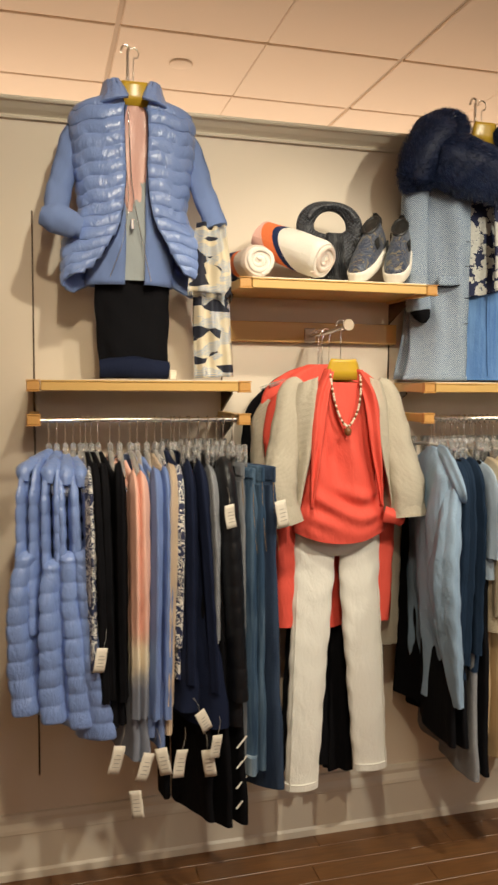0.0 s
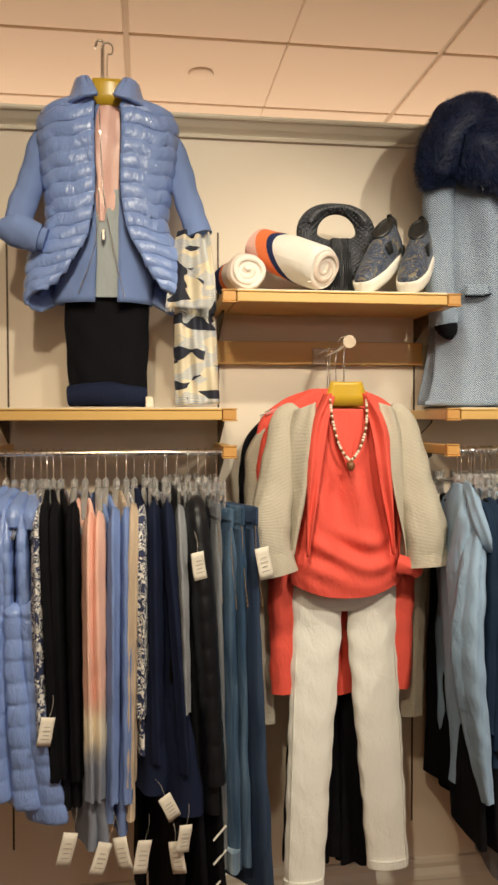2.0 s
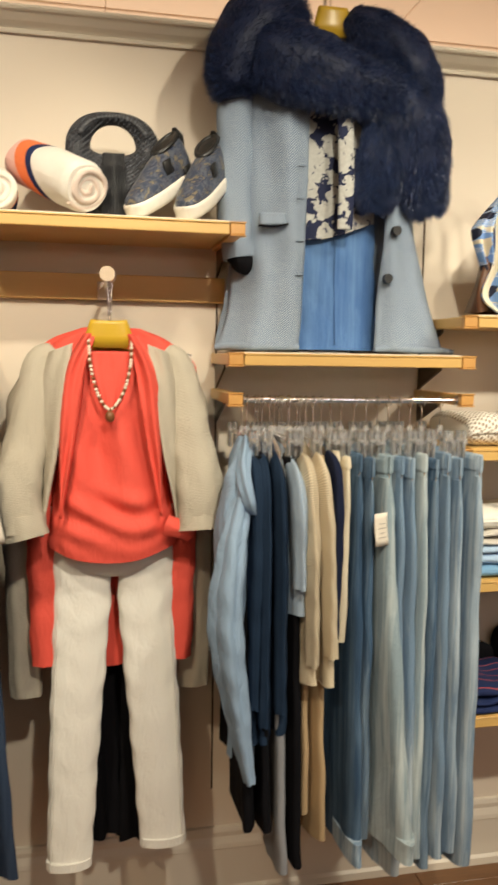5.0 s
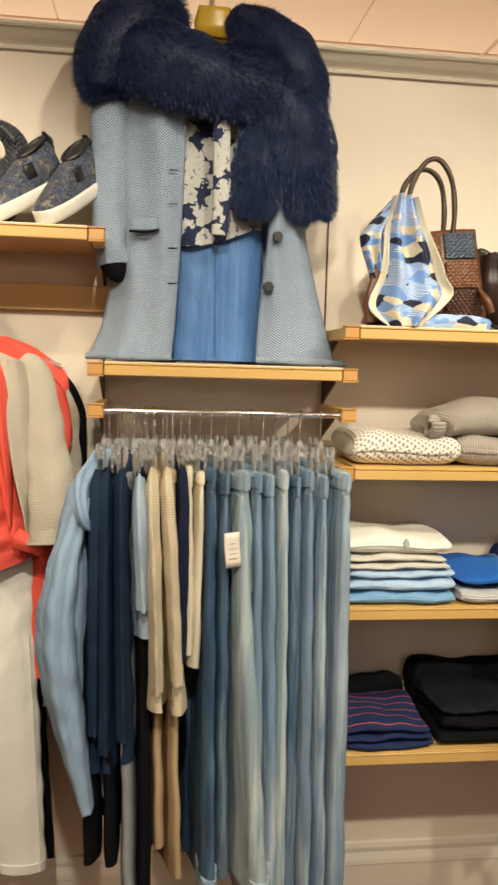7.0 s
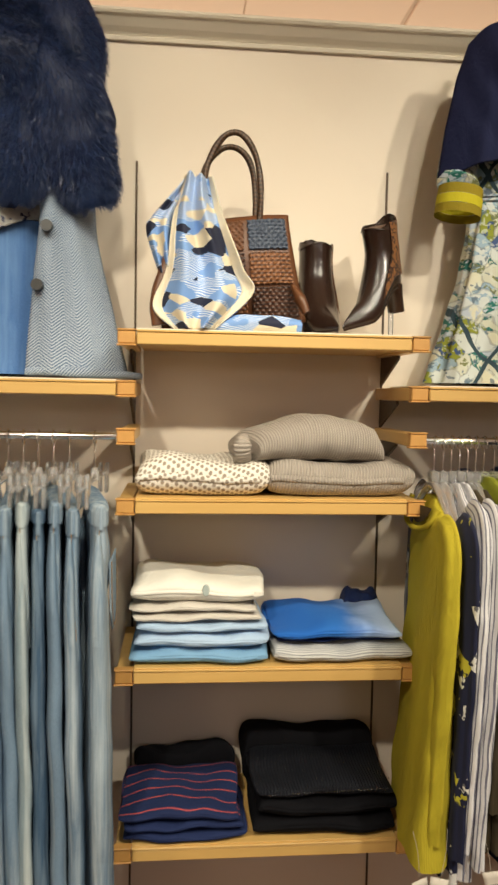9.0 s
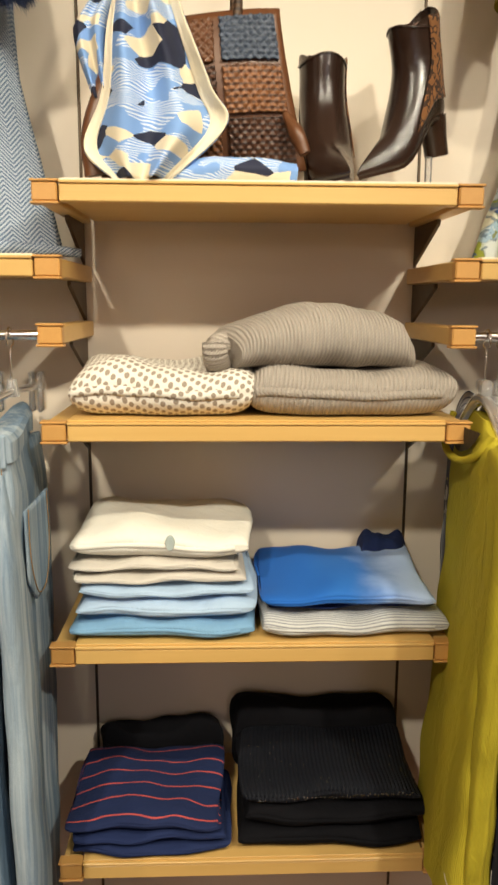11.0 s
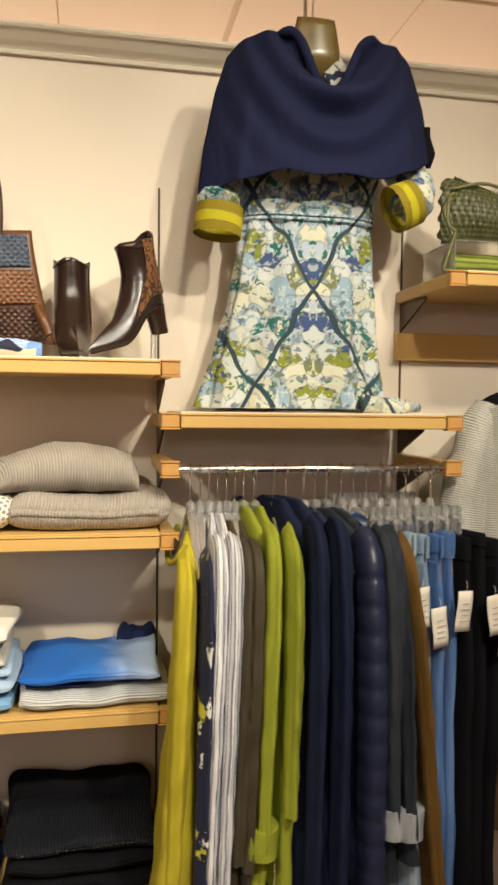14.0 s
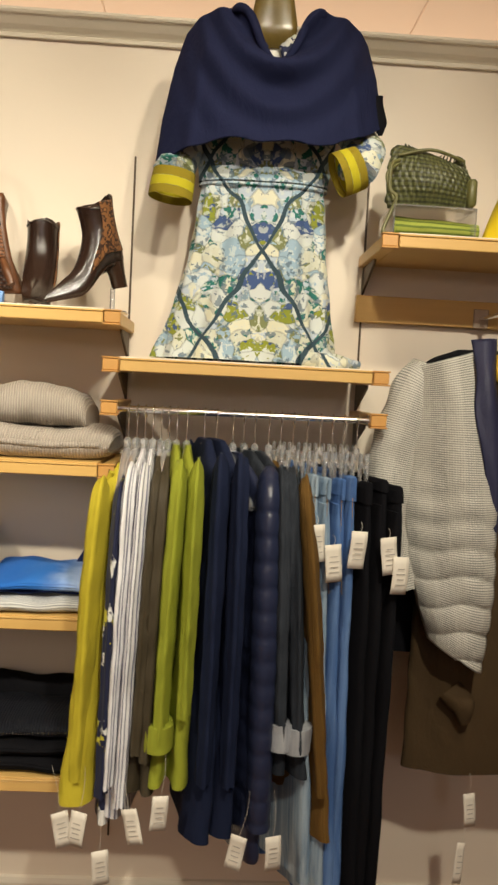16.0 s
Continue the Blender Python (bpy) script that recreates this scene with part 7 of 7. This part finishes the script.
boot("ankle_boot", "dark brown leather ankle boot standing on a shelf", 2.402, 2.545, ZB + 0.005, 6, 0, 1.04)
boot("ankle_boot", "dark brown ankle boot propped up on a clear stand", 2.560, 2.530, ZB + 0.054, -50, 16, 1.0)
e = thing("shoe_stand", "small clear acrylic stand under a boot", "shoe stand")
mesh("plate", [box(2.535, 2.615, 2.49, 2.57, ZB + 0.002, ZB + 0.005, 0.001)], CLEAR, e, smooth=False)
mesh("riser", [tube([(2.575, 2.545, ZB + 0.005), (2.575, 2.545, ZB + 0.062)], 0.006, 10, 4)], CLEAR, e)

# -- rolls, handbag and sneakers on the high shelf of bay two
ZT = ZH + 0.003
BLANK = cloth("blush_fleece", (0.74, 0.62, 0.55))
ORNG = cloth("orange_fleece", (0.80, 0.20, 0.07))
WHTF = cloth("white_fleece", (0.80, 0.76, 0.70))
PNK = cloth("pink_fleece", (0.76, 0.46, 0.40))


def rolled(name, label, p0, p1, r, bands, end_mat, seed=0, slant=0.0):
    """A rolled blanket between two points, with colour bands along it and a spiral at its near end."""
    e = thing(name, label, "blanket", "rolled blankets")
    p0, p1 = np.array(p0), np.array(p1)
    last = 0.0
    axis = (p1 - p0) / np.linalg.norm(p1 - p0)
    across = np.cross(axis, (0, 0, 1.0))
    across /= np.linalg.norm(across)
    lift = np.cross(across, axis)
    for t1, mt in bands:
        G = []
        for f in np.linspace(0, 1, 14):
            row = []
            for a in np.linspace(0, 2 * math.pi, 37):
                lo = max(0.0, last - slant * math.sin(a + 0.5) * (0 < last))
                hi = max(0.0, t1 - slant * math.sin(a + 0.5) * (t1 < 1))
                t = lo + (hi - lo) * f
                rr = r * (1 + 0.035 * math.sin(2 * a + seed + 4 * t) + 0.02 * math.sin(5 * a + 9 * t + seed)) * (1 - 0.12 * max(0, t - 0.93) / 0.07)
                row.append(p0 + (p1 - p0) * t + across * rr * math.cos(a) + lift * rr * 0.9 * math.sin(a))
            G.append(row)
        mesh("rolled_band", [grid(G, True)], mt, e)
        last = t1
    ax = (p1 - p0) / np.linalg.norm(p1 - p0)
    s1 = np.cross(ax, (0, 0, 1.0))
    s1 /= np.linalg.norm(s1)
    s2 = np.cross(s1, ax)
    sp = [p1 + ax * (0.004 * math.sin(q * 9 + seed) - 0.002) + s1 * (0.007 + (r - 0.014) * q) * (1 + 0.10 * math.sin(q * 23 + seed)) * math.cos(q * 16 + seed) + s2 * (0.007 + (r - 0.014) * q) * 0.86 * math.sin(q * 16 + seed) for q in np.linspace(0, 1, 60)]
    mesh("spiral_end", [tube(sp, [0.0075, 0.0085, 0.0075], 10, 150, 0.8, 0.10, seed)], end_mat, e, "spiral end of the roll")
    return e


rolled("rolled_blanket", "small white blanket with navy and red stripes, rolled", (0.800, 2.62, ZT + 0.058), (0.822, 2.43, ZT + 0.052), 0.054, ((0.45, NBLUE), (0.62, ORNG), (1.0, BLANK)), WHTF, 1, 0.05)
rolled("rolled_blanket", "large blanket in pink, orange, navy and white, rolled", (0.888, 2.60, ZT + 0.150), (1.030, 2.425, ZT + 0.062), 0.065, ((0.26, PNK), (0.44, ORNG), (0.54, NBLUE), (1.0, WHTF)), BLANK, 2, 0.22)
# the grey check puts the highlights on the cord knots into the colour
WEAV = cloth("black_woven_cord", (0.010, 0.011, 0.015), (0.07, 0.075, 0.09), "check", 0.007, rough=0.5, spec=0.5)
e = thing("woven_handbag", "black woven cord handbag with a thick arched handle", "handbag")
hb = 2.545


def purse(a, s, back=0.0):
    """Woven face round the hand hole; a: angle round it, s: 0 at the hole to 1 at the rim."""
    c, q = math.cos(a), math.sin(a)
    ix, iz = 0.058 * c, 0.186 + (0.056 if q > 0 else 0.022) * q
    ox = 0.112 * math.copysign(abs(c) ** 0.8, c) * (1 - 0.22 * max(0.0, -q) ** 3)
    oz = 0.186 + (0.082 if q > 0 else 0.182) * math.copysign(abs(q) ** (1.0 if q > 0 else 0.7), q)
    x, z = ix + (ox - ix) * s, iz + (oz - iz) * s
    puff = math.sin(math.pi * s) ** 0.6 * (0.014 + 0.030 * min(1.0, max(0.0, (0.20 - z) / 0.08)))
    w = 0.0075 * abs(math.sin((x + z) * 230)) * abs(math.sin((x - z) * 230))
    return (1.092 + x, hb + (puff if back else -puff - w), ZT + max(z, 0.003))


for bk in (0, 1):
    mesh("woven_side", [slab([[purse(a, q, bk) for a in np.linspace(0.5 * math.pi, 2.5 * math.pi, 200)] for q in np.linspace(0, 1, 50)], 0.003)], WEAV, e, "black woven cord side with a cut-out hand hole")
mesh("handle_binding", [tube([np.array(purse(a, 0.5)) + (0, 0.006, 0) for a in np.linspace(0.12 * math.pi, 0.88 * math.pi, 20)], 0.0095, 12, 120, 1.1, 0.22, 1, 0.05)], WEAV, e, "thick braided top handle")
tas = [tube([(1.092 + 0.024 * q, hb - 0.042 - 0.006 * math.sin(q * 33), ZT + 0.162), (1.094 + 0.028 * q, hb - 0.058 - 0.008 * math.sin(q * 29), ZT + 0.08), (1.096 + 0.033 * q, hb - 0.060, ZT + 0.006 + 0.01 * abs(math.sin(q * 40)))], 0.0026, 6, 12) for q in np.linspace(-1, 1, 21)]
mesh("tassel", tas, BLACKQ, e, "long black tassel")
SNK = printed("grey_navy_metallic_print", [(0.0, (0.045, 0.06, 0.10)), (0.42, (0.11, 0.12, 0.15)), (0.52, (0.04, 0.05, 0.085)), (0.62, (0.20, 0.17, 0.12))], 60, 1.0, rough=0.35)
RUBW = plain("white_rubber", (0.80, 0.76, 0.68), 0.5)


def sneaker(x, y, z, turn, pitch_):
    e = thing("slip_on_sneaker", "grey-navy slip-on sneaker with a white rubber sole", "sneaker", "slip-on sneakers")
    foot = [(-0.123, 0.004, 0.010), (-0.117, 0.020, 0.020), (-0.100, 0.032, 0.030), (-0.05, 0.040, 0.048), (0.0, 0.037, 0.070), (0.05, 0.033, 0.086), (0.095, 0.030, 0.094), (0.116, 0.021, 0.089), (0.123, 0.004, 0.080)]
    F = curve(foot, 34)
    U, Sl = [], []
    for yy, w, h in F:
        U.append([(w * math.copysign(abs(math.cos(a)) ** 0.8, math.cos(a)), yy, 0.024 + h * math.sin(a) ** 0.8) for a in np.linspace(0, math.pi, 22)])
        Sl.append([(w * 1.10 * s_, yy * 1.03, zz) for s_, zz in ((-0.92, 0.0), (-1, 0.008), (-1.02, 0.024), (-0.96, 0.032), (0, 0.033), (0.96, 0.032), (1.02, 0.024), (1, 0.008), (0.92, 0.0), (0, 0.0), (-0.92, 0.0))])
    pieces = [("upper", grid(U), SNK, ""), ("sole", grid(Sl, True), RUBW, "white rubber sole")]
    pieces.append(("opening", tube([(0.023 * math.cos(a), 0.068 + 0.044 * math.sin(a), 0.112 + 0.010 * math.sin(a)) for a in np.linspace(0, 2 * math.pi, 15)], 0.006, 8, 50), BLACKP, "dark padded opening"))
    # dark disc over the closed upper stands for the shaded inside of the shoe
    pieces.append(("opening_shade", grid([[(0.022 * r * math.cos(a), 0.068 + 0.043 * r * math.sin(a), 0.119 - 0.006 * r + 0.010 * r * math.sin(a)) for a in np.linspace(0, 2 * math.pi, 17)] for r in (1.0, 0.6, 0.02)]), BLACKP, ""))
    pieces.append(("heel_tab", tube([(0, 0.118, 0.085), (0, 0.124, 0.112), (0, 0.120, 0.134)], [0.016, 0.018, 0.006], 12, 14, 0.3), BLACKP, "dark raised heel tab"))
    for s_ in (-1, 1):
        pieces.append(("elastic_gore", box(s_ * 0.036 - 0.003, s_ * 0.036 + 0.003, -0.004, 0.026, 0.055, 0.088, 0.002), BLACKP, "black elastic gore"))
    M = pose(x, y, z, 0, 0, turn) @ pose(0, 0, 0, pitch_, 0, 0)
    for nm, (p, f, uv), mt, lb in pieces:
        p = np.array([(M @ Vector(q.tolist()))[:] for q in np.asarray(p).reshape(-1, 3)])
        mesh(nm, [(p, f, uv)], mt, e, lb)


sneaker(1.215, 2.50, ZT + 0.062, -46, 31)
sneaker(1.318, 2.50, ZT + 0.062, -34, 31)

# -- green bag, clear pouch and scarf on the high shelf of bay six
GREEN = cloth("olive_woven_leather", (0.10, 0.105, 0.032), (0.028, 0.03, 0.010), "check", 0.011, rough=0.45, spec=0.5)
OLV = plain("olive_leather", (0.12, 0.115, 0.035), 0.45, 0, 0.2, 40, 0.2)
GRNS = cloth("leaf_green_scarf", (0.30, 0.34, 0.06), (0.12, 0.16, 0.03), "stripe_v", 0.014)
YELB = plain("bright_yellow_fabric", (0.80, 0.58, 0.01), 0.6, 0, 0.08, 20, 0.1)
e = thing("clear_box", "clear acrylic riser box under a green bag", "display riser")
mesh("riser", [box(3.222, 3.415, 2.435, 2.60, ZT, ZT + 0.003, 0.001), box(3.222, 3.415, 2.435, 2.60, ZT + 0.070, ZT + 0.073, 0.001), box(3.222, 3.225, 2.435, 2.60, ZT + 0.003, ZT + 0.070, 0.001), box(3.412, 3.415, 2.435, 2.60, ZT + 0.003, ZT + 0.070, 0.001)], CLEAR, e, smooth=False)
e = thing("green_bag", "small olive woven leather crossbody bag", "handbag")


def pouch(u, v):
    w = np.interp(v, [0, 0.3, 0.75, 0.95, 1], [0.100, 0.104, 0.098, 0.084, 0.06])
    return (3.318 + w * u - 0.006 * v, 2.50 - 0.045 * math.cos(u * 1.4) * math.sin(math.pi * (0.15 + 0.75 * v)) - 0.0045 * abs(math.sin(u * 22 + v * 12)) * abs(math.sin(u * 22 - v * 12)), ZT + 0.076 + 0.128 * v - 0.018 * u * v)


mesh("bag_front", [slab([[pouch(u, v) for u in np.linspace(-1, 1, 70)] for v in np.linspace(1, 0, 50)], 0.02)], GREEN, e)
mesh("side_tab", [box(3.402, 3.424, 2.47, 2.53, ZT + 0.085, ZT + 0.150, 0.006)], OLV, e)
mesh("zip_top", [tube([(3.235, 2.48, ZT + 0.195), (3.31, 2.47, ZT + 0.208), (3.39, 2.48, ZT + 0.190)], 0.004, 8, 24)], OLV, e)
mesh("strap", [tube([(3.235, 2.47, ZT + 0.18), (3.215, 2.455, ZT + 0.165), (3.212, 2.45, ZT + 0.11), (3.228, 2.448, ZT + 0.09), (3.214, 2.445, ZT + 0.05), (3.200, 2.44, ZT + 0.010), (3.212, 2.44, ZT + 0.006)], 0.0045, 8, 70), tube([(3.230, 2.465, ZT + 0.17), (3.205, 2.455, ZT + 0.14), (3.222, 2.45, ZT + 0.085)], 0.004, 8, 24)], OLV, e, "looped olive leather strap")
e = thing("green_scarf", "leaf green striped scarf rolled inside a clear box", "scarf")
mesh("roll", [tube([(3.235, 2.50, ZT + 0.032), (3.32, 2.495, ZT + 0.030), (3.435, 2.49, ZT + 0.026)], [0.028, 0.026, 0.022], 18, 40, 0.9, 0.05, 1, 0.05, side=(0, 0, 1))], GRNS, e)
mesh("spiral_end", [tube([(3.234, 2.492 + (0.004 + 0.02 * q) * math.cos(q * 13), ZT + 0.031 + (0.004 + 0.02 * q) * math.sin(q * 13)) for q in np.linspace(0, 1, 40)], 0.0035, 7, 90)], GRNS, e)
e = thing("yellow_pouch", "bright yellow soft pouch with a blue and white patch", "pouch")
YP = torso([(ZT + 0.150, 3.525, 0.035, 2.45, 0.03), (ZT + 0.08, 3.525, 0.055, 2.44, 0.045), (ZT + 0.003, 3.525, 0.082, 2.43, 0.05)], 20, 36)
mesh("body", [grid(YP, True)], YELB, e)
mesh("patch", [box(3.485, 3.52, 2.432, 2.440, ZT + 0.045, ZT + 0.065, 0.002)], plain("blue_patch", (0.25, 0.40, 0.60), 0.5), e, "blue and white patch", smooth=False)

# ---- floor boards ----
fl = bpy.data.objects["floor"]
bw, bl = 0.092, 0.92


def board(name):
    p, f, uv = box(0, bl - 0.0015, 0, bw - 0.0015, -0.012, 0, 0.0012)
    return mesh(name, [(p, f, uv)], FLOOR, None, smooth=False)


proto = board("plank")
proto.parent = fl
first = True
rest = []
rs = np.random.RandomState(5)
for r in range(-45, 47):
    yb = 2.70 - bw * (r + 1)
    if yb < -3.9 or yb > 6.8:
        continue
    off = rs.uniform(0, bl)
    for c in range(-4, 8):
        xb_ = -3.0 + off + bl * (c + 3)
        if xb_ + bl > 6.95:
            continue
        if 0 <= r < 17 and -1.5 < xb_ < 4.4:
            ob = proto if first else bpy.data.objects.new("plank", proto.data)
            if not first:
                scene.collection.objects.link(ob)
                ob.parent = fl
            first = False
            ob.location = (xb_, yb, 0)
        else:
            p, f, uv = box(xb_, xb_ + bl - 0.0015, yb, yb + bw - 0.0015, -0.012, 0, 0.0012)
            rest.append((p, f, uv))
tagged(mesh("planking", rest, FLOOR, fl, smooth=False), "", "", "", "stuff")
